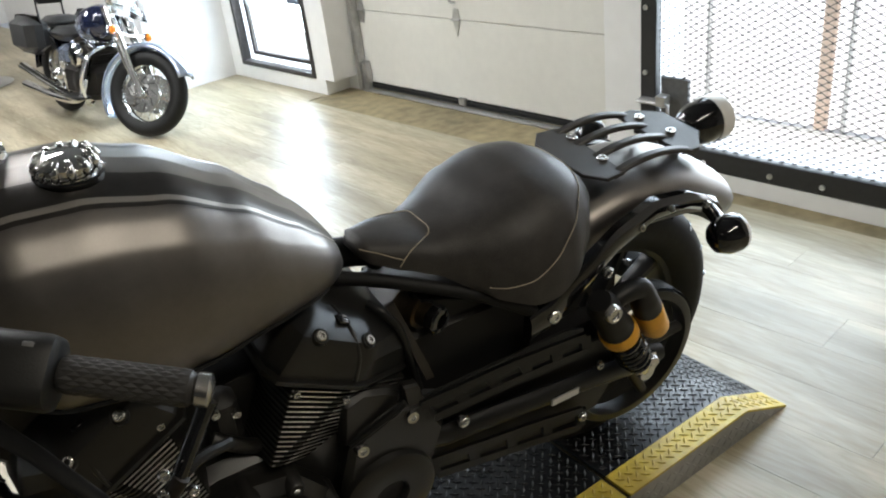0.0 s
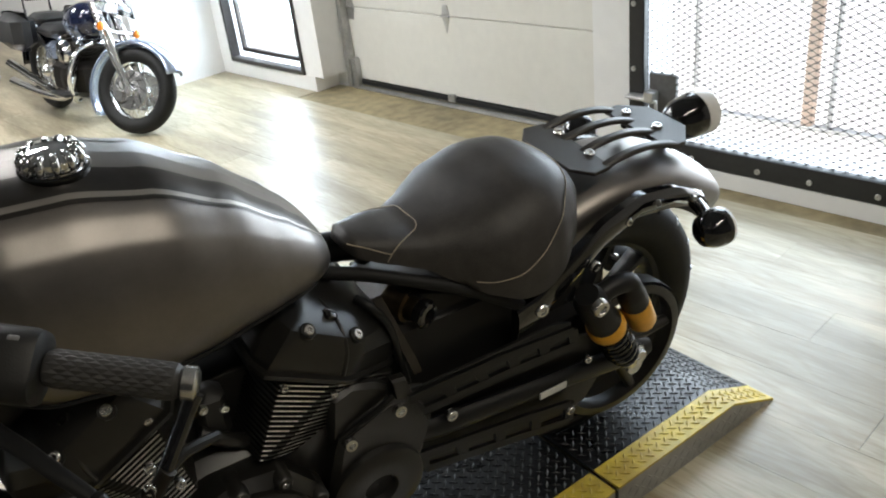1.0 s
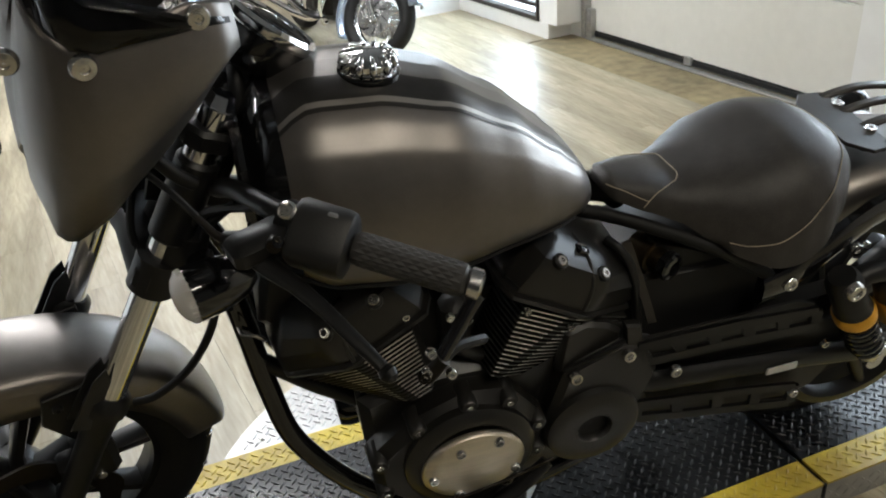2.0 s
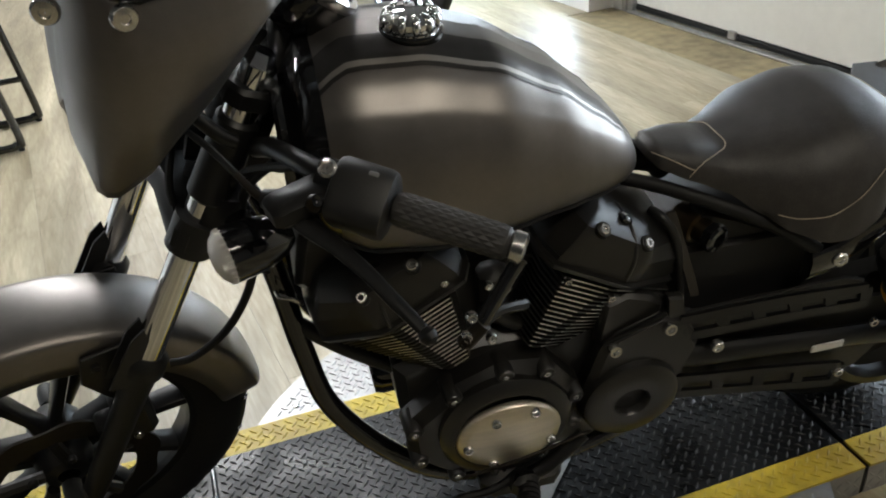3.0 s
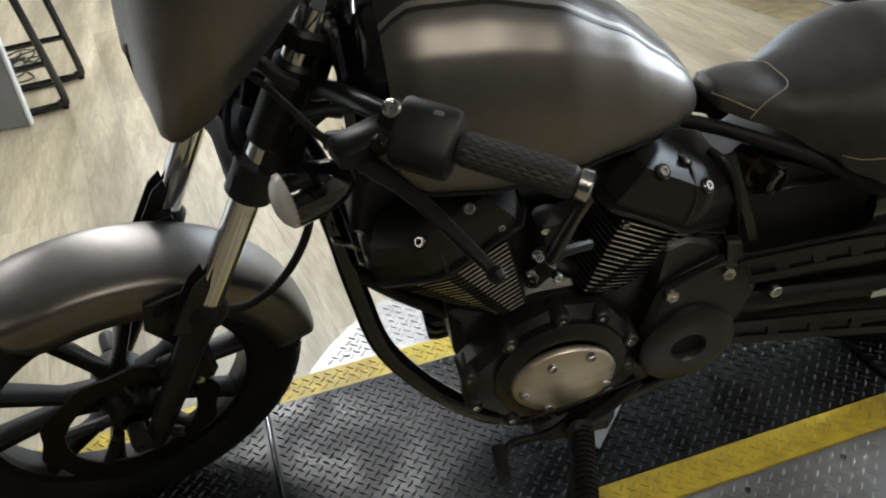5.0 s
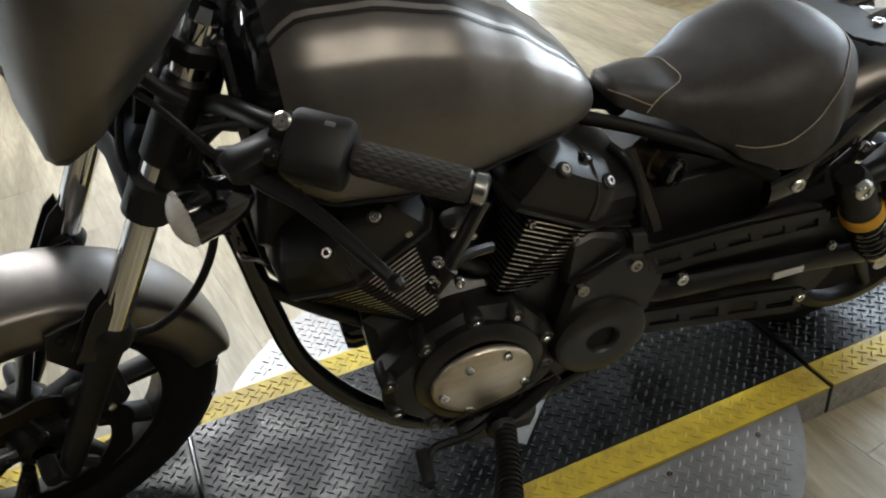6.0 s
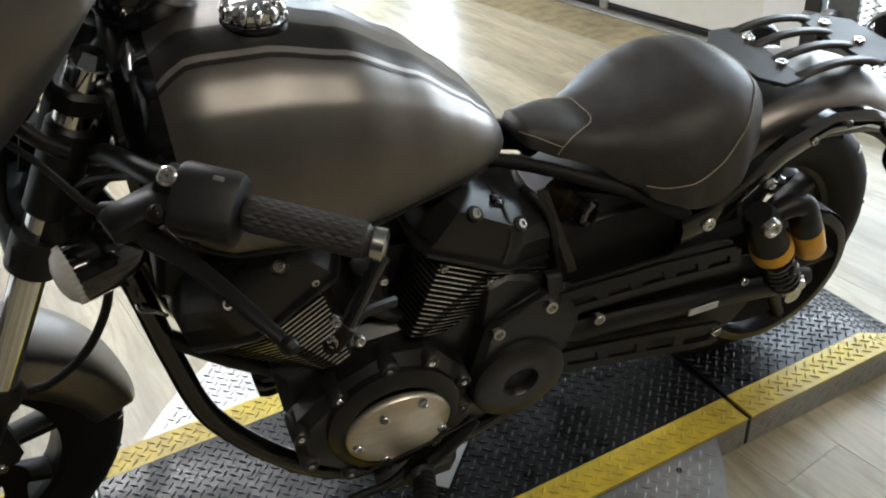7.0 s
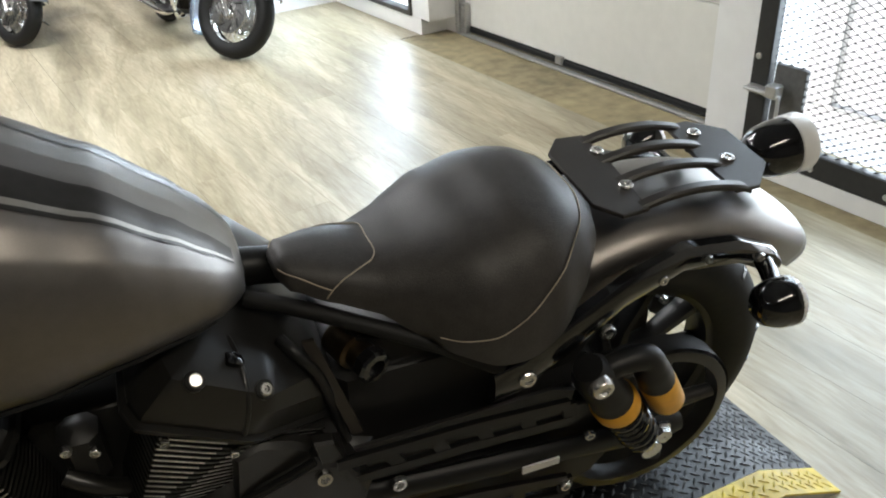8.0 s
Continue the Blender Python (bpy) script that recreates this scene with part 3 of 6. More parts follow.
def lane(name, label, x0, x1):
    t = thing(name, label, "platform")
    plate_piece(t, x0, x1, LANE_N, LANE_F, TREAD_BLACK, "deck")
    plate_piece(t, x0, x1, LANE_N - STRIPE, LANE_N - 0.0005, TREAD_YELLOW, "edge_stripe")
    plate_piece(t, x0, x1, LANE_F + 0.0005, LANE_F + STRIPE, TREAD_YELLOW, "edge_stripe")
    xs = [x0, x1] if x1 <= CREASE else [x0, CREASE, x1]
    for y, d in ((LANE_N - STRIPE, 1), (LANE_F + STRIPE, -1)):
        sh = Shape()
        sh.loft([[(x, y + 0.001 * d, FLOOR), (x, y + 0.006 * d, FLOOR), (x, y + 0.006 * d, level(x, 0) - 0.0065), (x, y + 0.001 * d, level(x, 0) - 0.0065)] for x in xs])
        for i in range(int((x1 - x0) / 0.0225)):
            for j in range(4):
                x, zz = x0 + 0.012 + i * 0.0225, FLOOR + 0.011 + j * 0.019
                if zz > level(x, 0) - 0.016:
                    continue
                a = radians(45 if (i + j) % 2 else -45)
                b = len(sh.v)
                for px, pz in ((-0.012, 0), (0, -0.003), (0.012, 0), (0, 0.003)):
                    sh.v.append((x + px * math.cos(a) - pz * math.sin(a), y + 0.0005 * d, zz + px * math.sin(a) + pz * math.cos(a)))
                sh.v.append((x, y - 0.0012 * d, zz))
                sh.f += [(b, b + 1, b + 4), (b + 1, b + 2, b + 4), (b + 2, b + 3, b + 4), (b + 3, b, b + 4)]
        part("side_plate", sh, TREAD_SILVER, t, "bare metal tread plate side")
    return t


lane("turntable_deck", "black tread plate deck with worn yellow edges under the motorcycle", J0 + 0.006, J1 - 0.006)
ramp_lane = lane("ramp", "black tread plate ramp with yellow edges behind the deck", J1 + 0.006, TIP)
lane("front_deck", "black tread plate front deck under the front wheel", FRONT, J0 - 0.006)
for x in (J0, J1):
    part("joint_seal", Shape().box((x - 0.0055, LANE_N - STRIPE + 0.003, FLOOR), (x + 0.0055, LANE_F + STRIPE - 0.003, -0.012)), RUBBER, ramp_lane, "black gap filler")
part("joint_strip", Shape().tube([(J0, LANE_N - STRIPE + 0.003, 0.0035), (J0 + 0.001, 0.19, 0.004), (J0, LANE_F + STRIPE - 0.003, 0.0035)], 0.006, 10), GLOSS_BLACK, ramp_lane, "glossy black strip over the joint")
disc = thing("turntable_disc", "round bare tread plate wings beside the deck", "platform")
RD = 0.622
for d, y in ((-1, LANE_N - STRIPE), (1, LANE_F + STRIPE)):
    half = math.acos((abs(y - DISC[1]) + 0.002) / RD)
    pts = [(DISC[0] + RD * math.sin(-half + 2 * half * k / 40), DISC[1] + d * RD * math.cos(-half + 2 * half * k / 40)) for k in range(41)]
    if d < 0:
        pts = pts[::-1]
    sh = Shape().plate(pts, Matrix.Translation((0, 0, -0.0075)), 0.006)
    treads(sh, lambda x, yy: (x - DISC[0]) ** 2 + (yy - DISC[1]) ** 2 < (RD - 0.02) ** 2 and (yy - y) * d > 0.012, lambda x, yy: -0.0015)
    wing = part("wing", sh, TREAD_SILVER, disc)
    rim = Shape()
    rim.loft([[(x, yy, -0.0075), (x, yy, FLOOR), (DISC[0] + (x - DISC[0]) * 0.985, DISC[1] + (yy - DISC[1]) * 0.985, FLOOR), (DISC[0] + (x - DISC[0]) * 0.985, DISC[1] + (yy - DISC[1]) * 0.985, -0.0075)] for x, yy in pts])
    part("skirt", rim, GREY_STEEL, wing)
    for k in range(5):
        bx = DISC[0] - 0.42 + 0.21 * k
        part("screw", Shape().bolt((bx, y + d * 0.035, -0.001), (0, 0, 1), 0.007, 0.004), STEEL, wing)
patch = thing("metal_offcut", "small bare triangular tread plate piece lying on the deck", "metal scrap")
part("sheet", Shape().plate([(0.81, 0.085), (0.859, 0.033), (0.968, 0.139), (0.925, 0.155), (0.865, 0.125)], Matrix.Translation((0, 0, 0.0035)), 0.002), TREAD_SILVER, patch)

# ---- the black and grey motorcycle ----
BIKE = pose(0, 0.275, 0.004) @ pose(0, 0, 0, 0, 0, -5.8) @ pose(0, 0, 0, 9.2, 0, 0)
bike = thing("motorcycle", "matte grey and black cruiser motorcycle standing on the tread plate deck", "motorcycle", BIKE)
RAKE, PIVOT = radians(29), Vector((-0.13, 0, 0))
STEER = Matrix.Translation(PIVOT) @ Matrix.Rotation(radians(17), 4, Vector((math.sin(RAKE), 0, math.cos(RAKE)))) @ Matrix.Translation(-PIVOT)
FRONT_END = pose(0.018, 0.013, -0.001, 0.45, 0, 0.7) @ STEER      # wheel, fork and mudguard as they are turned


def fork_x(z, off=0.0):
    return (z - 0.33) * math.tan(RAKE) + 0.036 + off


def tyre(shape, c, R, w, seg=64):
    prof = [(R - 0.105, -w * 0.62), (R - 0.085, -w * 0.86), (R - 0.055, -w), (R - 0.03, -w * 0.93), (R - 0.012, -w * 0.68), (R - 0.003, -w * 0.36), (R, 0),
            (R - 0.003, w * 0.36), (R - 0.012, w * 0.68), (R - 0.03, w * 0.93), (R - 0.055, w), (R - 0.085, w * 0.86), (R - 0.105, w * 0.62)]
    return shape.lathe(c, (0, 1, 0), prof, seg)


def grooves(shape, c, R, w, count=22):
    """Raised tread blocks between curved grooves, on both shoulders."""
    for k in range(count):
        for s in (1, -1):
            a0 = 2 * math.pi * (k + (0.5 if s > 0 else 0)) / count
            pts = []
            for i in range(6):
                t = i / 5
                y = s * w * (0.12 + 0.72 * t)
                rr = R - 0.0008 - lerp([(0, 0), (0.36, 0.003), (0.68, 0.012), (0.93, 0.03)], abs(y) / w)
                a = a0 + 0.16 * t + 0.05 * math.sin(3 * t)
                pts.append((c[0] + rr * math.cos(a), c[1] + y, c[2] + rr * math.sin(a)))
            shape.tube(pts, 0.0038, 4, 1, False)
    return shape


def cast_wheel(name, c, R, w, label, m=None, spokes=5):
    """A wheel of a hub, a rim and pairs of flat spokes."""
    hub_w = 0.05
    wheel = part(name, Shape().lathe(c, (0, 1, 0), [(0.018, -hub_w - 0.02), (0.035, -hub_w - 0.015), (0.045, -hub_w), (0.05, -0.02), (0.05, 0.02), (0.045, hub_w), (0.03, hub_w + 0.02), (0.012, hub_w + 0.02)], 32), SATIN_BLACK, bike, label, m)
    part("tyre", tyre(Shape(), c, R, w), RUBBER, wheel, "black tyre with curved grooves")
    part("tread_groove", grooves(Shape(), c, R, w), GLOSS_BLACK, wheel)
    ri = R - 0.1
    part("rim", Shape().lathe(c, (0, 1, 0), [(ri - 0.018, -0.012), (ri - 0.016, -w * 0.5), (ri + 0.004, -w * 0.66), (ri + 0.012, -w * 0.64), (ri + 0.012, w * 0.64), (ri + 0.004, w * 0.66), (ri - 0.016, w * 0.5), (ri - 0.018, 0.012), (ri - 0.018, -0.012)], 64), SATIN_BLACK, wheel)
    for k in range(spokes):
        for s in (-1, 1):
            a = 2 * math.pi * k / spokes + 0.3
            d0, d1 = a + s * 0.2, a + s * 0.3
            p = [Vector((c[0] + r * math.cos(d), c[1] + y, c[2] + r * math.sin(d))) for r, d, y in ((0.04, d0, s * 0.002), (0.1, a + s * 0.22, s * 0.002), (ri - 0.01, d1, 0))]
            sh = Shape()
            rings = []
            for q, wid, dep in zip(p, (0.015, 0.0095, 0.0125), (0.027, 0.018, 0.022)):
                rad = Vector((q.x - c[0], 0, q.z - c[2])).normalized()
                tan = Vector((-rad.z, 0, rad.x))
                rings.append([q + tan * wid * x + Vector((0, 1, 0)) * dep * y for x, y in ((-1, -0.6), (-0.6, -1), (0.6, -1), (1, -0.6), (1, 0.6), (0.6, 1), (-0.6, 1), (-1, 0.6))])
            sh.loft(rings)
            part("spoke", sh, SATIN_BLACK, wheel)
    return wheel


FW, RW = (0.0, 0.0, 0.33), (1.605, 0.008, 0.316)
front_wheel = cast_wheel("front_wheel", FW, 0.334, 0.052, "black cast front wheel with wave brake disc", FRONT_END)
rear_wheel = cast_wheel("rear_wheel", RW, 0.313, 0.064, "black cast rear wheel with belt pulley")

rear_disc = part("brake_disc", Shape().lathe((RW[0], RW[1] + 0.078, RW[2]), (0, 1, 0), [(0.02, 0.0), (0.142, 0.0), (0.142, 0.005), (0.02, 0.005)], 48), DARK_STEEL, rear_wheel, "dark steel rear brake disc")
part("disc_carrier", Shape().lathe((RW[0], RW[1] + 0.07, RW[2]), (0, 1, 0), [(0.018, -0.004), (0.06, -0.004), (0.1, 0.006), (0.1, 0.009)], 24), SATIN_BLACK, rear_disc)
caliper = part("rear_caliper", Shape().box((1.74, 0.062, 0.335), (1.812, 0.108, 0.405), chamfer=0.014), GREY_STEEL, bike, "grey cast rear brake caliper")
part("caliper_bolt", Shape().bolt((1.752, 0.06, 0.392), (0, -1, 0.1), 0.008, 0.007), STEEL, caliper)
part("caliper_bolt", Shape().bolt((1.796, 0.06, 0.35), (0, -1, 0.1), 0.008, 0.007), STEEL, caliper)
part("brake_line", Shape().tube([(1.75, 0.07, 0.4), (1.71, 0.03, 0.47), (1.63, 0.0, 0.53)], 0.0045, 8, 4), RUBBER, caliper)

# front brake disc on the left side
sh = Shape()
N = 72
rings = []
for k in range(N):
    a = 2 * math.pi * k / N
    ro = 0.149 + 0.0045 * math.cos(a * 10)
    ca, sa = math.cos(a), math.sin(a)
    rings.append([(r * ca, y - 0.075, 0.33 + r * sa) for r, y in ((0.11, 0.0025), (ro, 0.0025), (ro, -0.0025), (0.11, -0.0025), (0.11, 0.0025))])
rings.append(rings[0])
sh.loft(rings, False)
part("brake_disc", sh, DARK_STEEL, front_wheel, "steel wave brake disc")
sh = Shape()
for k in range(5):
    a = 2 * math.pi * k / 5
    sh.tube([(0.04 * math.cos(a), -0.068, 0.33 + 0.04 * math.sin(a)), (0.112 * math.cos(a + 0.25), -0.074, 0.33 + 0.112 * math.sin(a + 0.25))], 0.011, 8)
    sh.bolt((0.06 * math.cos(a), -0.08, 0.33 + 0.06 * math.sin(a)), (0, -1, 0), 0.008)
part("disc_carrier", sh, SATIN_BLACK, front_wheel)

# fork
for s in (-1, 1):
    y = 0.11 * s
    part("fork_tube", Shape().tube([(fork_x(0.56), y, 0.56), (fork_x(1.03), y, 1.03)], 0.0225, 20), CHROME, bike, "polished chrome fork tube", FRONT_END)
    low = Shape().tube([(fork_x(0.3), y, 0.3), (fork_x(0.36), y, 0.36), (fork_x(0.5), y, 0.5), (fork_x(0.585), y, 0.585)], [0.017, 0.021, 0.022, 0.028], 18, 3)
    low.tube([(fork_x(0.58), y, 0.58), (fork_x(0.592), y, 0.592), (fork_x(0.603), y, 0.603), (fork_x(0.612), y, 0.612)], [0.033, 0.034, 0.033, 0.024], 20, 1)
    low.tube([(fork_x(0.31), y, 0.31), (0.0, y, 0.325)], 0.018, 12)
    low.lathe((0, y * 0.78, 0.33), (0, s, 0), [(0.001, 0.045), (0.013, 0.045), (0.016, 0.03), (0.016, 0)], 16)
    fl = part("fork_leg", low, SATIN_BLACK, bike, "", FRONT_END)
    guard = Shape()
    for k in range(2):
        z0 = 0.57
        guard.plate([(-0.02, 0), (0.02, 0), (0.018, 0.09), (-0.002, 0.125), (-0.014, 0.1)], Matrix.Translation((fork_x(z0) - 0.03, y + 0.012 * (2 * k - 1) - 0.002, z0)) @ pose(0, 0, 0, 0, 29, 0) @ pose(0, 0, 0, 90, 0, 0), 0.003)
    part("fork_guard", guard, PLASTIC, fl)
    cap = Shape().tube([(fork_x(1.03), y, 1.03), (fork_x(1.045), y, 1.045)], 0.0225, 20).tube([(fork_x(1.045), y, 1.045), (fork_x(1.06), y, 1.06)], [0.019, 0.015], 6, 1)
    part("fork_shroud", Shape().tube([(fork_x(0.868), y, 0.868), (fork_x(0.872), y, 0.872), (fork_x(0.975), y, 0.975), (fork_x(0.98), y, 0.98)], [0.026, 0.03, 0.029, 0.024], 20, 1), SATIN_BLACK, bike, "black fork shroud", FRONT_END)
    part("fork_cap", cap, CHROME, bike, "chrome fork cap", FRONT_END)
for z, t, nm in ((0.815, 0.032, "lower_clamp"), (1.01, 0.026, "upper_clamp")):
    m = Matrix.Translation((fork_x(z), 0, z)) @ pose(0, 0, 0, 0, 29, 0)
    outline = [(-0.034, -0.12), (-0.02, -0.138), (0.015, -0.14), (0.036, -0.12), (0.06, -0.05), (0.075, 0), (0.06, 0.05), (0.036, 0.12), (0.015, 0.14), (-0.02, 0.138), (-0.034, 0.12), (-0.02, 0)]
    part(nm, Shape().plate(outline, m @ Matrix.Translation((0, 0, -t / 2)), t, 0.006), SATIN_BLACK, bike, "", FRONT_END)
    if z < 0.9:
        for s in (-1, 1):
            part("clamp_sleeve", Shape().tube([(fork_x(0.792), 0.11 * s, 0.792), (fork_x(0.84), 0.11 * s, 0.84)], 0.034, 20), SATIN_BLACK, bike, "", FRONT_END)
part("steering_stem", Shape().tube([(fork_x(0.79, 0.052), 0, 0.79), (fork_x(1.03, 0.052), 0, 1.03)], 0.03, 16), SATIN_BLACK, bike, "", FRONT_END)

# front mudguard
sh = Shape()
rings = []
for k in range(49):
    a = radians(1.7 + 110 * k / 48)           # from the rear lower end over the top to the front
    ends = min(1, (k / 48) / 0.08, (1 - k / 48) / 0.13)
    taper = math.sqrt(max(0.0, 1 - (1 - ends) ** 2))
    wdt = 0.074 * (0.42 + 0.58 * taper)
    skirt = 0.062 * taper
    ring = []
    for i in range(21):
        q = -1 + 2 * i / 20
        if abs(q) < 0.74:
            e = q / 0.74 * math.pi / 2
            rr, y = 0.338 + 0.021 * math.cos(e) ** 0.9, wdt * math.sin(e)
        else:
            t = (abs(q) - 0.74) / 0.26
            rr, y = 0.338 - skirt * t, math.copysign(wdt * (1 + 0.03 * t), q)
        ring.append((rr * math.cos(a), y, 0.319 + rr * math.sin(a)))
    rings.append(ring)
sh.loft(rings, False)
fender = part("front_mudguard", sh, MATTE_GREY, bike, "matte grey front mudguard", FRONT_END, 60)
md = fender.modifiers.new("thick", "SOLIDIFY")
md.thickness, md.offset = 0.003, -1
for s in (-1, 1):
    bracket = Shape().plate([(0.085, 0.56), (0.1, 0.615), (0.19, 0.615), (0.2, 0.56), (0.165, 0.5), (0.12, 0.49)],
                            Matrix.Translation((0, 0.0775 * s + (0.006 if s > 0 else 0), 0)) @ pose(0, 0, 0, 90, 0, 0), 0.006, 0.002)
    bracket.bolt((0.115, 0.084 * s, 0.59), (0, s, 0), 0.008).bolt((0.17, 0.084 * s, 0.59), (0, s, 0), 0.008)
    part("mudguard_bracket", bracket, SATIN_BLACK, fender)

# fuel tank
TW = [(0.49, 0.131), (0.52, 0.159), (0.58, 0.179), (0.68, 0.186), (0.78, 0.176), (0.88, 0.151), (0.95, 0.127), (0.99, 0.106), (1.013, 0.084), (1.025, 0.062)]
TT = [(0.49, 0.945), (0.52, 0.992), (0.58, 1.014), (0.68, 1.01), (0.78, 0.98), (0.88, 0.92), (0.95, 0.86), (0.99, 0.82), (1.013, 0.793), (1.025, 0.772)]
TB = [(0.49, 0.8), (0.52, 0.755), (0.58, 0.722), (0.68, 0.712), (0.78, 0.714), (0.88, 0.722), (0.95, 0.725), (1.0, 0.728), (1.025, 0.73)]
# half of the cross-section as (share of the half width, share of the height from the top), with a crease along the shoulder
CROWN = [(0.0, 0.0), (0.25, 0.014), (0.42, 0.045), (0.53, 0.082), (0.65, 0.135), (0.75, 0.2)]
FLANK = [(0.75, 0.2), (0.82, 0.256), (0.9, 0.37), (0.97, 0.53), (1.0, 0.69), (0.975, 0.83), (0.9, 0.94), (0.76, 1.0), (0.35, 1.0), (0.0, 1.0)]


def eased(pts, n):
    """A smooth line through points of the plane."""
    out = []
    for i in range(len(pts) - 1):
        p0, p1, p2, p3 = [Vector(pts[min(max(j, 0), len(pts) - 1)]) for j in (i - 1, i, i + 1, i + 2)]
        for k in range(n):
            t = k / n
            out.append(0.5 * (2 * p1 + (p2 - p0) * t + (2 * p0 - 5 * p1 + 4 * p2 - p3) * t * t + (3 * p1 - p0 - 3 * p2 + p3) * t ** 3))
    return out + [Vector(pts[-1])]


CROWN_LINE = eased(CROWN, 10)
HALF = CROWN_LINE + eased(FLANK, 7)[1:]


def tank_ring(x, grow=0.0):
    w, zt, zb = lerp(TW, x) + grow, lerp(TT, x) + grow, lerp(TB, x) - grow
    half = [(q.x * w, zt - q.y * (zt - zb)) for q in HALF]
    return [(x, -y, z) for y, z in half] + [(x, y, z) for y, z in half[-2:0:-1]]


xs = [0.49, 0.495, 0.505, 0.52] + [0.54 + 0.02 * k for k in range(23)] + [0.99, 1.0, 1.01, 1.018, 1.025]
rings = [tank_ring(x) for x in xs]
rings.insert(0, [(0.486, p[1] * 0.8, 0.86 + (p[2] - 0.86) * 0.8) for p in rings[0]])
rings.append([(1.029, p[1] * 0.5, 0.742 + (p[2] - 0.742) * 0.5) for p in rings[-1]])
TANK_AT = Matrix.Translation((0.575, -1.052, 1.454)) @ Matrix.Scale(0.925, 4) @ Matrix.Translation((-0.575, 1.081, -1.454))
tank = part("fuel_tank", Shape().loft(rings), MATTE_GREY, bike, "matte grey fuel tank with a creased shoulder and pinstripes", TANK_AT, 60)


def tank_skin(x, q, s, grow):
    """A point on the tank's crown at the fraction q of its half width."""
    w, zt, zb = lerp(TW, x), lerp(TT, x), lerp(TB, x)
    drop = lerp([(p.x, p.y) for p in CROWN_LINE], q)
    return (x, s * q * w, zt - drop * (zt - zb) + grow)


STATIONS = [0.54 + 0.02 * k for k in range(23)] + [0.99, 1.0, 1.01, 1.018]
for s in (-1, 1):
    rows = {"strip": [], "pale": [], "band": []}
    for x in STATIONS:
        q0 = 0.405 + 0.0184 / lerp(TW, x) + 0.13 * max(0.0, (0.6 - x) / 0.07) ** 2
        rows["strip"].append([tank_skin(x, q0 + 0.022 + 0.0085 * k, s, 0.0012) for k in range(5)])
        rows["pale"].append([tank_skin(x, q0 - 0.02 + 0.0084 * k, s, 0.0014) for k in range(6)])
        rows["band"].append([tank_skin(x, q0 - 0.021 - 0.24 * k / 14, s, 0.001) for k in range(15)])
    part("pinstripe", Shape().loft(rows["strip"], False), BAND_BLACK, tank, "dark pinstripe", angle=60)
    part("pale_pinstripe", Shape().loft(rows["pale"], False), STRIPE_GREY, tank, "pale grey pinstripe", angle=60)
    part("dark_band", Shape().loft(rows["band"], False), BAND_BLACK, tank, "dark grey band beside the pinstripe", angle=60)
    seam = [(x, s * lerp(TW, x) * 0.905, lerp(TB, x) * 0.95 + lerp(TT, x) * 0.05) for x in [0.53 + 0.03 * k for k in range(16)]]
    part("tank_seam", Shape().tube(seam, 0.004, 6, 2), SATIN_BLACK, tank)
CAP = Vector((0.678, -0.034, 0.997))
cap = Shape().lathe(CAP, (0.06, 0, 1), [(0.04, -0.004), (0.041, 0.004), (0.037, 0.007), (0.034, 0.009), (0.033, 0.014), (0.037, 0.017), (0.038, 0.025), (0.033, 0.031), (0.02, 0.034), (0.001, 0.035)], 40)
fc = part("filler_cap", cap, CHROME, tank, "chrome fluted filler cap")
part("cap_seal", Shape().lathe(CAP, (0.06, 0, 1), [(0.042, -0.006), (0.0445, 0.003), (0.045, 0.008), (0.042, 0.0105), (0.036, 0.0085)], 40), GLOSS_BLACK, fc, "black ring under the cap")
for k in range(12):
    a = 2 * math.pi * k / 12
    rim = [CAP + Vector((r * math.cos(a) + 0.06 * h, r * math.sin(a), h)) for r, h in ((0.0365, 0.014), (0.0372, 0.023), (0.0325, 0.03), (0.024, 0.033))]
    part("flute", Shape().tube(rim, [0.0045, 0.006, 0.0055, 0.003], 10, 3), CHROME, fc)

part("tank_nose", Shape().loft([tank_ring(x, 0.0014) for x in (0.488, 0.494, 0.502, 0.51, 0.52, 0.53, 0.541)], caps=False), GLOSS_BLACK, tank, "gloss black front of the tank", angle=60)

# solo seat
SW = [(1.03, 0.022), (1.042, 0.043), (1.09, 0.066), (1.14, 0.08), (1.19, 0.112), (1.22, 0.14), (1.27, 0.168), (1.32, 0.174), (1.37, 0.166), (1.42, 0.136), (1.455, 0.098), (1.475, 0.05)]
ST = [(1.03, 0.782), (1.042, 0.791), (1.09, 0.786), (1.15, 0.774), (1.2, 0.784), (1.27, 0.811), (1.34, 0.828), (1.4, 0.822), (1.44, 0.802), (1.475, 0.77)]
SB = [(1.03, 0.766), (1.042, 0.756), (1.09, 0.738), (1.14, 0.716), (1.19, 0.684), (1.23, 0.66), (1.29, 0.642), (1.34, 0.646), (1.39, 0.672), (1.44, 0.715), (1.475, 0.75)]


def seat_ring(x, n=48):
    w, zt, zb = lerp(SW, x), lerp(ST, x), lerp(SB, x)
    out = []
    for k in range(n):
        a = math.pi * k / (n - 1)
        c, s = math.cos(a), math.sin(a)
        y = w * math.copysign(abs(c) ** 0.76, c)
        dish = 0.008 * math.exp(-((x - 1.3) / 0.07) ** 2 - (y / (w * 0.55)) ** 2)
        out.append((x, y, zb + (zt - zb) * abs(s) ** 0.82 - dish))
    return out


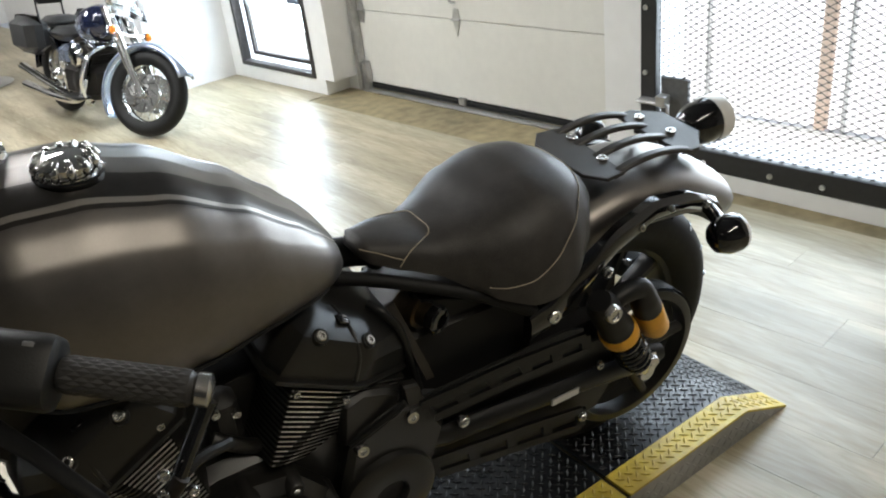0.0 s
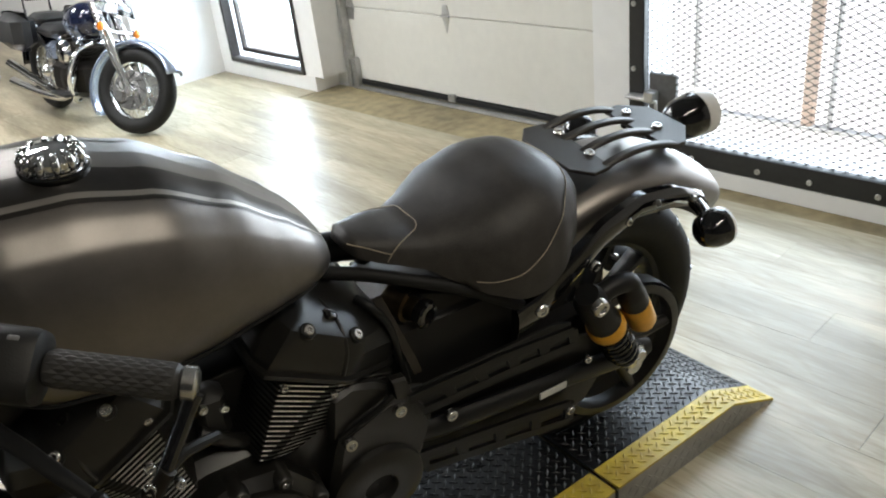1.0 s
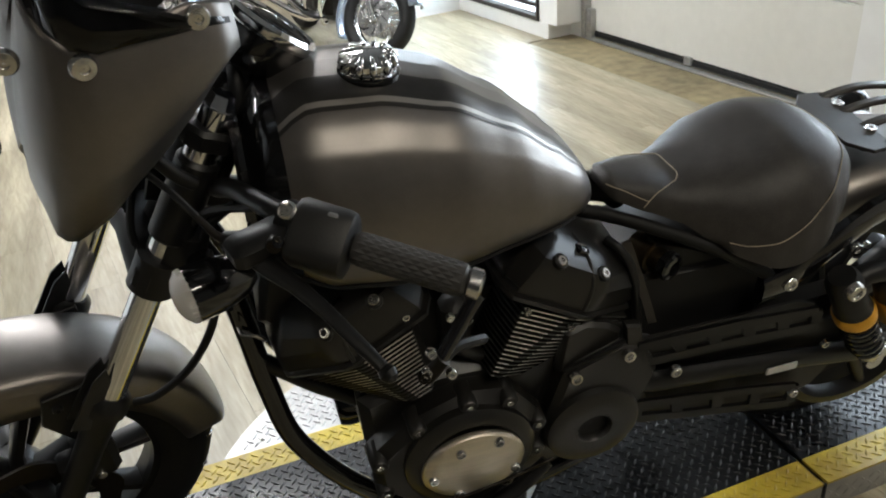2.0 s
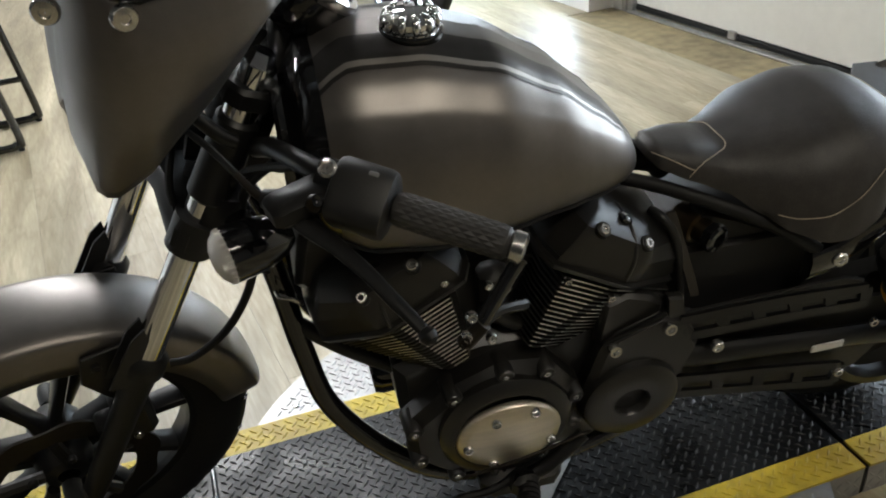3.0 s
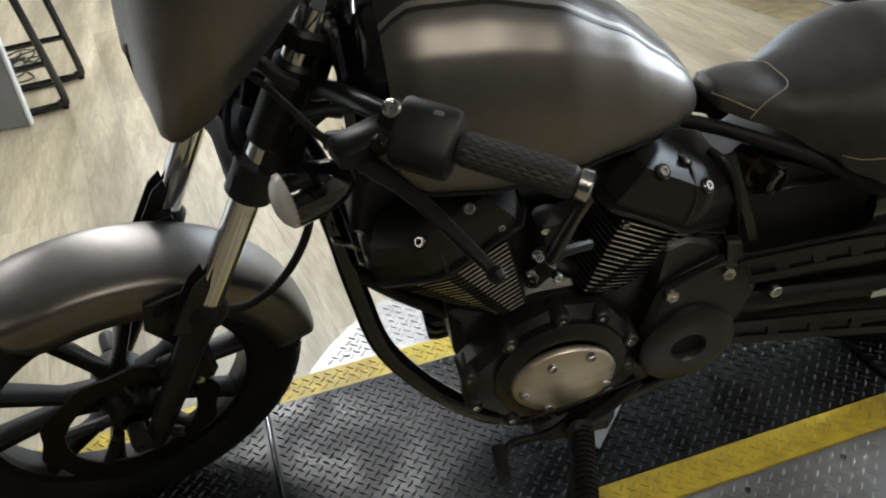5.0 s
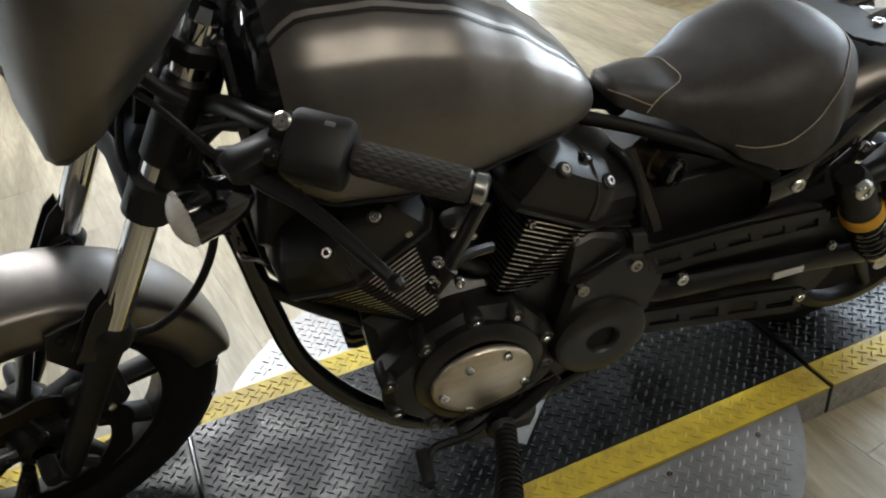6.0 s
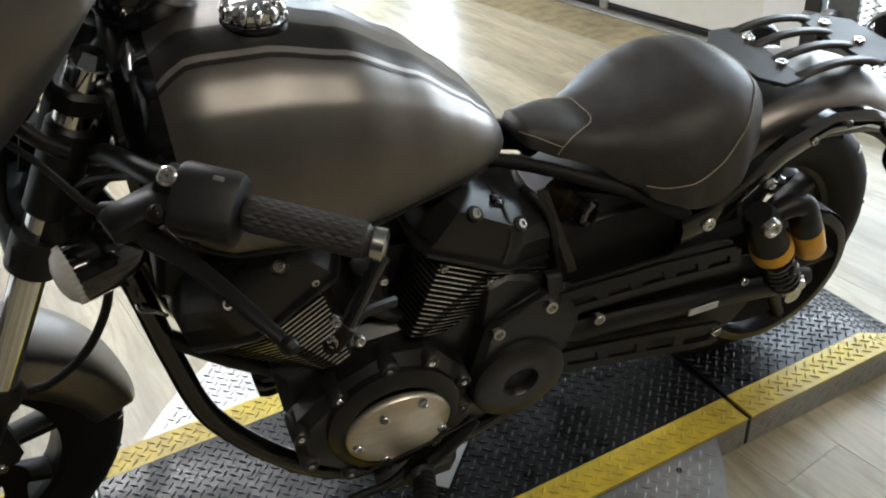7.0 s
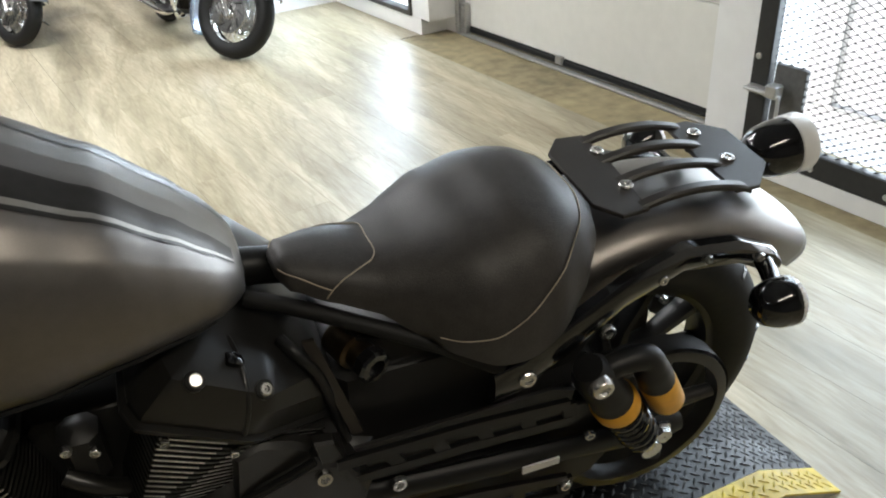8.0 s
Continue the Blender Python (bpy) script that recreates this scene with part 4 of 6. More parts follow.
xs = [1.03, 1.033, 1.037, 1.042, 1.05] + [1.06 + 0.0125 * k for k in range(31)] + [1.442, 1.45, 1.458, 1.466, 1.472, 1.475]
SEAT_AT = Matrix.Translation((1.15, -0.04, 0)) @ pose(0, 0, 0, 0, 0, 3.4) @ Matrix.Translation((-1.15, 0, 0))
seat = part("seat", Shape().loft([seat_ring(x) for x in xs]), VINYL, bike, "black vinyl solo seat with pale stitching", SEAT_AT, 70)


def seat_point(x, f):
    """A point on the seat's skin; f from -1 (left skirt) to 1 (right skirt)."""
    r = seat_ring(x, 181)
    k = min(179.999, max(0, (1 + f) / 2 * 180))
    p = Vector(r[int(k)]).lerp(Vector(r[int(k) + 1]), k % 1)
    return Vector((p.x, -p.y * 1.01, p.z + 0.0008))


NOSE = [(-0.96, 1.082), (-0.8, 1.0905), (-0.6, 1.105), (-0.4, 1.127), (-0.28, 1.147), (-0.2, 1.157), (-0.12, 1.16), (0.0, 1.158), (0.12, 1.16), (0.2, 1.157), (0.28, 1.147), (0.4, 1.127), (0.6, 1.105), (0.8, 1.0905), (0.96, 1.082)]


def nose(f):
    return sum(lerp(NOSE, f + d) for d in (-0.06, -0.03, 0.0, 0.03, 0.06)) / 5


runs = [[(1.445 - 0.225 * abs(f / 0.93) ** 3.2, f) for f in [-0.945 + 0.03 * k for k in range(64)]],
        [(nose(f), f) for f in [-0.96 + 0.02 * k for k in range(97)]]]
runs += [[(1.034 + 0.0565 * k / 12, f * (0.56 + 0.24 * (k / 12) ** 0.7)) for k in range(13)] for f in (-1, 1)]
for run in runs:
    part("stitching", Shape().tube([seat_point(x, f) for x, f in run], 0.001, 5, 2), THREAD, seat)

# rear mudguard
sh = Shape()
rings = []
FC = Vector((1.575, 0, 0.31))
for k in range(33):
    a = radians(36 + 109 * k / 32)
    t = k / 32
    R0 = lerp([(0, 0.455), (0.2, 0.44), (0.45, 0.424), (0.7, 0.412), (1.0, 0.408)], t)
    wdt = 0.112 * (1 if t > 0.3 else 0.6 + 0.4 * math.sin(t / 0.3 * math.pi / 2))
    skirt = 0.045 if t > 0.35 else 0.02 + 0.025 * t / 0.35
    ring = []
    for i in range(21):
        q = -1 + 2 * i / 20
        if abs(q) < 0.7:
            e = q / 0.7 * math.pi / 2
            rr, y = R0 - 0.05 + 0.05 * math.cos(e) ** 0.9, wdt * abs(math.sin(e)) ** 0.95 * (1 if q > 0 else -1)
        else:
            u = (abs(q) - 0.7) / 0.3
            rr, y = R0 - 0.05 - skirt * u, math.copysign(wdt, q)
        ring.append((FC.x + rr * math.cos(a), y, FC.z + rr * math.sin(a)))
    rings.append(ring)
sh.loft(rings, False)
rf = part("rear_mudguard", sh, MATTE_GREY, bike, "matte grey rear mudguard", angle=60)
md = rf.modifiers.new("thick", "SOLIDIFY")
md.thickness, md.offset = 0.003, -1
rings = []
for k in range(25):
    a = radians(48 + 112 * k / 24)
    rings.append([(RW[0] + r * math.cos(a), y, RW[2] + r * math.sin(a)) for r, y in ((0.325, -0.098), (0.352, -0.094), (0.36, 0.0), (0.352, 0.094), (0.325, 0.098))])
liner = part("mudguard_liner", Shape().loft(rings, False), PLASTIC, bike, "black plastic mudguard liner", angle=60)
md = liner.modifiers.new("thick", "SOLIDIFY")
md.thickness, md.offset = 0.003, -1

# rack on the rear mudguard
RZ = 0.772
rack = part("luggage_rack", Shape().plate([(1.475, -0.072), (1.503, -0.108), (1.545, -0.104), (1.55, -0.02), (1.552, 0.02), (1.548, 0.1), (1.503, 0.104), (1.475, 0.07)], Matrix.Translation((0, -0.004, RZ - 0.004)), 0.006, 0.0015), RACK_PAINT, bike, "brown-black satin luggage rack with four bars")
part("rear_plate", Shape().plate([(1.695, -0.1), (1.735, -0.1), (1.782, -0.052), (1.782, 0.05), (1.735, 0.094), (1.695, 0.092), (1.69, 0.0)], Matrix.Translation((0, -0.004, RZ - 0.012)) , 0.006, 0.0015), RACK_PAINT, rack)
for y in (-0.092, -0.03, 0.026, 0.084):
    sh = Shape()
    rings = []
    for k in range(15):
        t = k / 14
        x, z = 1.528 + 0.194 * t, RZ - 0.0062 + 0.019 * math.sin(math.pi * t) ** 0.75 - 0.008 * t
        rings.append([(x, y - 0.004 + a, z + b) for a, b in ((-0.009, -0.004), (0.009, -0.004), (0.009, 0.002), (0.006, 0.005), (-0.006, 0.005), (-0.009, 0.002))])
    part("rack_bar", sh.loft(rings), RACK_PAINT, rack)
for p in ((1.545, 0.043), (1.54, -0.052), (1.731, -0.03), (1.723, 0.05)):
    zz = RZ + 0.002 if p[0] < 1.6 else RZ - 0.006
    part("bolt", Shape().bolt((p[0], p[1], zz), (0, 0, 1), 0.0105, 0.006), STEEL, rack, "bright socket-head bolt")
    part("stand_off", Shape().tube([(p[0], p[1], 0.735), (p[0], p[1], RZ - 0.005)], 0.008, 10), SATIN_BLACK, rack)

# tail lamp and indicators
TLP = Vector((1.84, 0.0, 0.742))
ax = Vector((1, 0, 0.08)).normalized()
tail = part("tail_lamp", Shape().lathe(TLP, ax, [(0.001, -0.05), (0.018, -0.047), (0.033, -0.036), (0.042, -0.018), (0.046, 0.004), (0.0465, 0.028), (0.043, 0.03)], 32), GLOSS_BLACK, bike, "round tail lamp with chrome rim")
part("tail_rim", Shape().lathe(TLP + ax * 0.028, ax, [(0.044, -0.004), (0.048, 0.0), (0.049, 0.024), (0.046, 0.03), (0.042, 0.024)], 32), FROSTED, tail, "pale frosted lamp ring")
part("tail_lens", Shape().lathe(TLP + ax * 0.044, ax, [(0.043, 0), (0.034, 0.008), (0.018, 0.012), (0.001, 0.013)], 32), LENS, tail)
part("tail_bracket", Shape().tube([(1.77, 0, 0.69), (1.80, 0, 0.715), (1.83, 0, 0.735)], 0.014, 10), SATIN_BLACK, tail)


def indicator(c, axis, mount, deep=0.052, m=None):
    c, axis = Vector(c), Vector(axis).normalized()
    ind = part("indicator", Shape().lathe(c, axis, [(0.001, -deep), (0.016, -deep * 0.96), (0.029, -deep * 0.76), (0.037, -deep * 0.4), (0.038, 0.0), (0.037, 0.006)], 28), GLOSS_BLACK, bike, "black bullet indicator with clear lens", m)
    part("stalk", Shape().tube([mount, (Vector(mount) + c) / 2 + Vector((0, 0, -0.004)), c - axis * 0.02], [0.014, 0.014, 0.017], 12, 4), GLOSS_BLACK, ind)
    part("lens", Shape().lathe(c + axis * 0.004, axis, [(0.0365, 0), (0.035, 0.008), (0.027, 0.016), (0.014, 0.021), (0.001, 0.022)], 28), LENS, ind, "clear ribbed lens")
    for k in range(28):
        a = 2 * math.pi * k / 28
        u, w = axis.orthogonal().normalized(), axis.cross(axis.orthogonal().normalized())
        e = u * math.cos(a) + w * math.sin(a)
        part("lens_rib", Shape().tube([c + axis * 0.0045 + e * 0.0365, c + axis * 0.0125 + e * 0.0352], 0.0012, 5), LENS, ind)
    part("reflector", Shape().lathe(c + axis * 0.0005, axis, [(0.001, -0.02), (0.02, -0.012), (0.034, 0.002)], 24), CHROME, ind)
    part("bulb", Shape().lathe(c + axis * 0.004, axis, [(0.001, 0.01), (0.004, 0.008), (0.005, 0.002), (0.004, -0.01)], 12), AMBER, ind, "amber bulb")
    return ind


indicator((1.731, -0.218, 0.636), (1, -0.1, 0.02), (1.765, -0.115, 0.635))
indicator((1.79, 0.25, 0.624), (1, 0.1, 0.02), (1.765, 0.115, 0.635))

# frame tubes
for s in (-1, 1):
    part("down_tube", Shape().tube([(0.4, 0.04 * s, 0.82), (0.44, 0.06 * s, 0.69), (0.462, 0.09 * s, 0.532), (0.49, 0.12 * s, 0.415), (0.573, 0.15 * s, 0.305), (0.676, 0.165 * s, 0.228), (0.85, 0.165 * s, 0.2), (1.04, 0.15 * s, 0.24)], 0.018, 16, 6), GLOSS_BLACK, bike, "gloss black frame down tube")
    low = 0.0 if s < 0 else 0.07
    part("seat_rail", Shape().tube([(0.99, 0.06 * s, 0.735 - low), (1.05, 0.085 * s, 0.722 - low), (1.12, 0.115 * s, 0.7 - low), (1.217, 0.15 * s, 0.66 - low), (1.31, 0.172 * s, 0.6)], 0.0115, 14, 5), RUBBER, bike)
    part("upright_tube", Shape().tube([(1.02, 0.12 * s, 0.71 - low), (1.035, 0.145 * s, 0.7 - low), (1.06, 0.15 * s, 0.65 - low), (1.085, 0.15 * s, 0.52)], 0.0075, 12, 5), SATIN_BLACK, bike)
    part("engine_stay", Shape().tube([(0.455, 0.08 * s, 0.58), (0.53, 0.1 * s, 0.52), (0.6, 0.11 * s, 0.47)], 0.014, 10, 4), SATIN_BLACK, bike)
    rail = Shape()
    rings = []
    for x, y, z, h in ((1.29, 0.176, 0.575, 0.028), (1.33, 0.18, 0.59, 0.03), (1.42, 0.168, 0.635, 0.031), (1.5, 0.15, 0.666, 0.027), (1.6, 0.134, 0.687, 0.023), (1.7, 0.125, 0.672, 0.018), (1.78, 0.12, 0.635, 0.016), (1.8, 0.118, 0.615, 0.012)):
        rings.append([(x, s * (y + a), z + b) for a, b in ((-0.012, -h), (0.004, -h), (0.012, -h * 0.5), (0.012, h * 0.5), (0.004, h), (-0.012, h))])
    fr = part("mudguard_strut", rail.loft(rings), GLOSS_BLACK, bike, "gloss black mudguard strut")
    for x, y, z, r in ((1.335, 0.19, 0.592, 0.013), (1.463, 0.176, 0.625, 0.012), (1.56, 0.148, 0.672, 0.008), (1.64, 0.14, 0.682, 0.007), (1.745, 0.133, 0.65, 0.008)):
        part("bolt", Shape().bolt((x, s * y, z), (0, s, 0.1), r, 0.008), STEEL, fr, "bright bolt")
part("backbone", Shape().tube([(0.36, 0, 0.88), (0.6, 0, 0.8), (1.02, 0, 0.735), (1.1, 0, 0.7)], 0.026, 14), SATIN_BLACK, bike)
part("battery_box", Shape().box((1.08, -0.12, 0.44), (1.36, 0.1, 0.62), chamfer=0.02), PLASTIC, bike)
part("gearbox", Shape().box((0.9, -0.14, 0.24), (1.14, 0.14, 0.5), chamfer=0.03), ENGINE_BLACK, bike)
part("inner_mudguard", Shape().box((1.22, -0.07, 0.36), (1.30, 0.07, 0.62), chamfer=0.015), PLASTIC, bike)

part("frame_stay", Shape().loft([[(x + a, -(y + b), z) for a, b in ((-0.008, -0.003), (0.008, -0.003), (0.008, 0.003), (-0.008, 0.003))] for x, y, z in ((1.053, 0.125, 0.7), (1.062, 0.134, 0.672), (1.088, 0.16, 0.585), (1.098, 0.166, 0.55))]), RACK_PAINT, bike, "dark flat frame stay")

# side covers
for s in (-1, 1):
    m = Matrix.Translation((0.02, 0.085 * s, -0.022 if s < 0 else -0.09)) @ (pose(0, 0, 0, 90, 0, 0) if s < 0 else pose(0, 0, 0, 90, 0, 0) @ Matrix.Diagonal((1, 1, -1, 1)))
    sc = part("side_cover", Shape().plate([(1.09, 0.7), (1.16, 0.675), (1.3, 0.6), (1.318, 0.585), (1.31, 0.555), (1.28, 0.545), (1.12, 0.52), (1.08, 0.55), (1.075, 0.64)], m, 0.026, 0.012), SATIN_BLACK, bike)
    part("cover_rib", Shape().tube([(1.16, 0.112 * s, 0.602), (1.22, 0.113 * s, 0.6), (1.31, 0.111 * s, 0.566)], 0.005, 6), SATIN_BLACK, sc)
LOCK_AXIS = (0.4, -1, 0.0)
lock = part("seat_lock", Shape().lathe((1.114, -0.098, 0.642), LOCK_AXIS, [(0.028, -0.03), (0.028, 0.012), (0.021, 0.014), (0.021, 0.034), (0.0225, 0.035)], 28), LOCK_METAL, bike, "bronze metal lock barrel")
part("lock_cap", Shape().lathe((1.114, -0.098, 0.642), LOCK_AXIS, [(0.022, 0.033), (0.0255, 0.035), (0.0255, 0.05), (0.022, 0.054), (0.014, 0.055), (0.0115, 0.046), (0.001, 0.046)], 8), GLOSS_BLACK, lock, "black end cap")

# swing arm, belt guards, belt
for s in (-1, 1):
    arm = Shape()
    rings = []
    for x, z, h, y in ((1.04, 0.425, 0.03, 0.16), (1.12, 0.407, 0.024, 0.172), (1.3, 0.387, 0.022, 0.172), (1.45, 0.366, 0.023, 0.17), (1.56, 0.345, 0.028, 0.165), (1.63, 0.334, 0.03, 0.16), (1.655, 0.332, 0.02, 0.158)):
        rings.append([(x, s * (y + 0.016 * math.cos(a)), z + h * math.sin(a)) for a in [2 * math.pi * k / 12 for k in range(12)]])
    sa = part("swing_arm", arm.loft(rings), SATIN_BLACK, bike)
    part("axle_nut", Shape().lathe((1.605, s * 0.178, 0.346), (0, s, 0), [(0.022, -0.006), (0.022, 0.002), (0.017, 0.003), (0.016, 0.014), (0.008, 0.016), (0.001, 0.014)], 6), STEEL, sa, "bright axle nut")
    part("bolt", Shape().bolt((1.146, s * 0.19, 0.443), (0, s, 0), 0.012, 0.008), STEEL, sa)
part("sticker", Shape().box((1.345, -0.192, 0.368), (1.408, -0.1885, 0.383)), PAPER, bike, "small pale label")


def guard(name, y, top, low, slots):
    """A pressed strip between two rails with open slots."""
    sh = Shape()
    for line in (top, low):
        rings = [[(x, y + a, z + b) for a, b in ((-0.005, -0.009), (0.006, -0.009), (0.006, 0.006), (0.002, 0.009), (-0.005, 0.009))] for x, z in line]
        sh.loft(rings)
    for k in range(slots + 1):
        t = k / slots
        (xa, za), (xb, zb_) = top[0], top[-1]
        (xc, zc), (xd, zd) = low[0], low[-1]
        p, q = Vector((xa + (xb - xa) * t, y, za + (zb_ - za) * t)), Vector((xc + (xd - xc) * t, y, zc + (zd - zc) * t))
        sh.loft([[v + Vector((a, b, 0)) for a, b in ((-0.011, -0.004), (0.011, -0.004), (0.011, 0.004), (-0.011, 0.004))] for v in (q, p)])
    return part(name, sh, SATIN_BLACK, bike)


ug = guard("upper_belt_guard", -0.196, [(1.06, 0.532), (1.25, 0.53), (1.405, 0.518)], [(1.085, 0.492), (1.25, 0.49), (1.412, 0.48)], 5)
part("guard_backing", Shape().plate([(1.07, 0.42), (1.07, 0.5), (1.4, 0.505), (1.44, 0.49), (1.43, 0.42)], Matrix.Translation((0, -0.15, 0)) @ pose(0, 0, 0, 90, 0, 0), 0.006, 0.001), PLASTIC, ug)
lg = guard("lower_belt_guard", -0.17, [(1.09, 0.352), (1.3, 0.316), (1.44, 0.288)], [(1.1, 0.312), (1.3, 0.27), (1.44, 0.24)], 4)
part("bolt", Shape().bolt((1.436, -0.176, 0.276), (0, -1, 0), 0.01, 0.007), STEEL, lg)
part("bolt", Shape().bolt((1.455, -0.19, 0.418), (0, -1, 0), 0.009, 0.007), STEEL, ug)
PY = -0.118
pul = Shape().lathe((RW[0], PY, RW[2]), (0, 1, 0), [(0.146, -0.018), (0.161, -0.018), (0.165, -0.016), (0.165, 0.016), (0.161, 0.018), (0.146, 0.018), (0.143, 0), (0.146, -0.018)], 56)
part("inner_belt_guard", Shape().plate([(1.08, 0.29), (1.08, 0.43), (1.3, 0.47), (1.52, 0.43), (1.56, 0.34), (1.5, 0.25), (1.44, 0.235)], Matrix.Translation((0, -0.142, 0)) @ pose(0, 0, 0, 90, 0, 0), 0.008, 0.002), PLASTIC, bike)
pulley = part("pulley", pul, ENGINE_BLACK, rear_wheel, "black belt pulley")
for k in range(5):
    a = 2 * math.pi * k / 5
    part("pulley_spoke", Shape().tube([(RW[0] + 0.03 * math.cos(a), PY + 0.01, RW[2] + 0.03 * math.sin(a)), (RW[0] + 0.15 * math.cos(a + 0.1), PY, RW[2] + 0.15 * math.sin(a + 0.1))], [0.018, 0.012], 10, 1), ENGINE_BLACK, rear_wheel)
# ochre ring: the yellow deck edge's reflection in the rim, put in as colour
part("rim_reflection", Shape().lathe(RW, (0, 1, 0), [(0.2185, -0.0475), (0.2235, -0.0465), (0.2235, -0.045), (0.2185, -0.046)], 72), material("ochre_rim_reflection", (0.28, 0.2, 0.03), 0.4), rear_wheel)
belt = Shape()
pts = [(0.99 + 0.045 * math.cos(a), 0.4 + 0.045 * math.sin(a)) for a in [math.pi / 2 + math.pi * k / 10 for k in range(11)]] + [(RW[0] + 0.171 * math.cos(a), RW[2] + 0.171 * math.sin(a)) for a in [-math.pi / 2 + math.pi * k / 16 for k in range(17)]]
rings = [[(x, -0.118 + a, z) for a in (-0.012, 0.012)] + [(x * 0.997 + 0.004, -0.105 + a, z * 0.997 + 0.001) for a in (0.012, -0.012)] for x, z in pts + pts[:1]]
part("drive_belt", belt.loft(rings, True, False), RUBBER, bike)

# added black plate that keeps the gap under the left strut dark
part("gap_shade_plate", Shape().plate([(1.33, 0.44), (1.35, 0.6), (1.47, 0.655), (1.585, 0.675), (1.53, 0.57), (1.45, 0.45)], Matrix.Translation((0, -0.088, 0)) @ pose(0, 0, 0, 90, 0, 0), 0.006, 0.001), PLASTIC, bike)

# shock absorbers with gold reservoirs
for s in (-1, 1):
    top, bot = Vector((1.424, 0.214 * s, 0.592)), Vector((1.562, 0.2 * s, 0.362))
    d = (bot - top).normalized()
    L = (bot - top).length
    sh = Shape().tube([top - d * 0.02, top, top + d * 0.07, top + d * 0.085], [0.022, 0.031, 0.031, 0.034], 20, 1)
    shock = part("shock_absorber", sh, SATIN_BLACK, bike, "rear shock absorber with gold collar and black spring")
    part("gold_collar", Shape().tube([top + d * 0.086, top + d * 0.092, top + d * 0.112, top + d * 0.118], [0.033, 0.037, 0.037, 0.032], 24, 1), GOLD, shock, "gold preload collar")
    coil = []
    u = d.orthogonal().normalized()
    w = d.cross(u)
    for k in range(97):
        a = 2 * math.pi * k / 16
        coil.append(top + d * (0.122 + 0.1 * k / 96) + (u * math.cos(a) + w * math.sin(a)) * 0.028)
    part("spring", Shape().tube(coil, 0.0062, 8, 1), GLOSS_BLACK, shock)
    part("damper_rod", Shape().tube([top + d * 0.1, bot], 0.014, 12), GLOSS_BLACK, shock)
    part("lower_eye", Shape().tube([bot - d * 0.045, bot - d * 0.03, bot], [0.03, 0.026, 0.018], 16, 1).tube([bot + Vector((0, -0.018, 0)), bot + Vector((0, 0.018, 0))], 0.018, 14), STEEL, shock)
    part("mount_bolt", Shape().lathe(top + Vector((0, 0.03 * s, 0)), (0, s, 0), [(0.018, -0.012), (0.018, 0.0), (0.015, 0.005), (0.009, 0.006), (0.007, 0.002), (0.001, 0.002)], 18), STEEL, shock, "bright shock mounting bolt")
    ra, rb = Vector((1.518, 0.215 * s, 0.575)), Vector((1.583, 0.206 * s, 0.452))
    rd = (rb - ra).normalized()
    part("bridge", Shape().tube([top + d * 0.015, (1.46, 0.216 * s, 0.599), (1.505, 0.217 * s, 0.599), ra + rd * 0.01, ra + rd * 0.045], [0.021, 0.018, 0.02, 0.027, 0.028], 18, 5), SATIN_BLACK, shock)
    part("reservoir", Shape().tube([ra + rd * 0.046, ra + rd * 0.05, ra + rd * 0.112, ra + rd * 0.122], [0.027, 0.0285, 0.0285, 0.024], 24, 1), GOLD, shock, "gold gas reservoir")

# engine
part("crankcase", Shape().plate([(0.595, 0.5), (0.6, 0.4), (0.66, 0.27), (0.73, 0.215), (0.95, 0.215), (1.07, 0.28), (1.09, 0.4), (1.06, 0.5), (0.93, 0.54), (0.72, 0.54)], Matrix.Translation((0, 0.16, 0)) @ pose(0, 0, 0, 90, 0, 0), 0.32, 0.02), ENGINE_BLACK, bike)
BOSSES = [(0.679, 0.471), (0.763, 0.503), (0.831, 0.491), (0.884, 0.42), (0.884, 0.352), (0.83, 0.287), (0.755, 0.262), (0.68, 0.276), (0.618, 0.335), (0.612, 0.41)]
COVER = [(0.752 + (x - 0.752) * 1.1, 0.385 + (z - 0.385) * 1.12) for x, z in BOSSES]
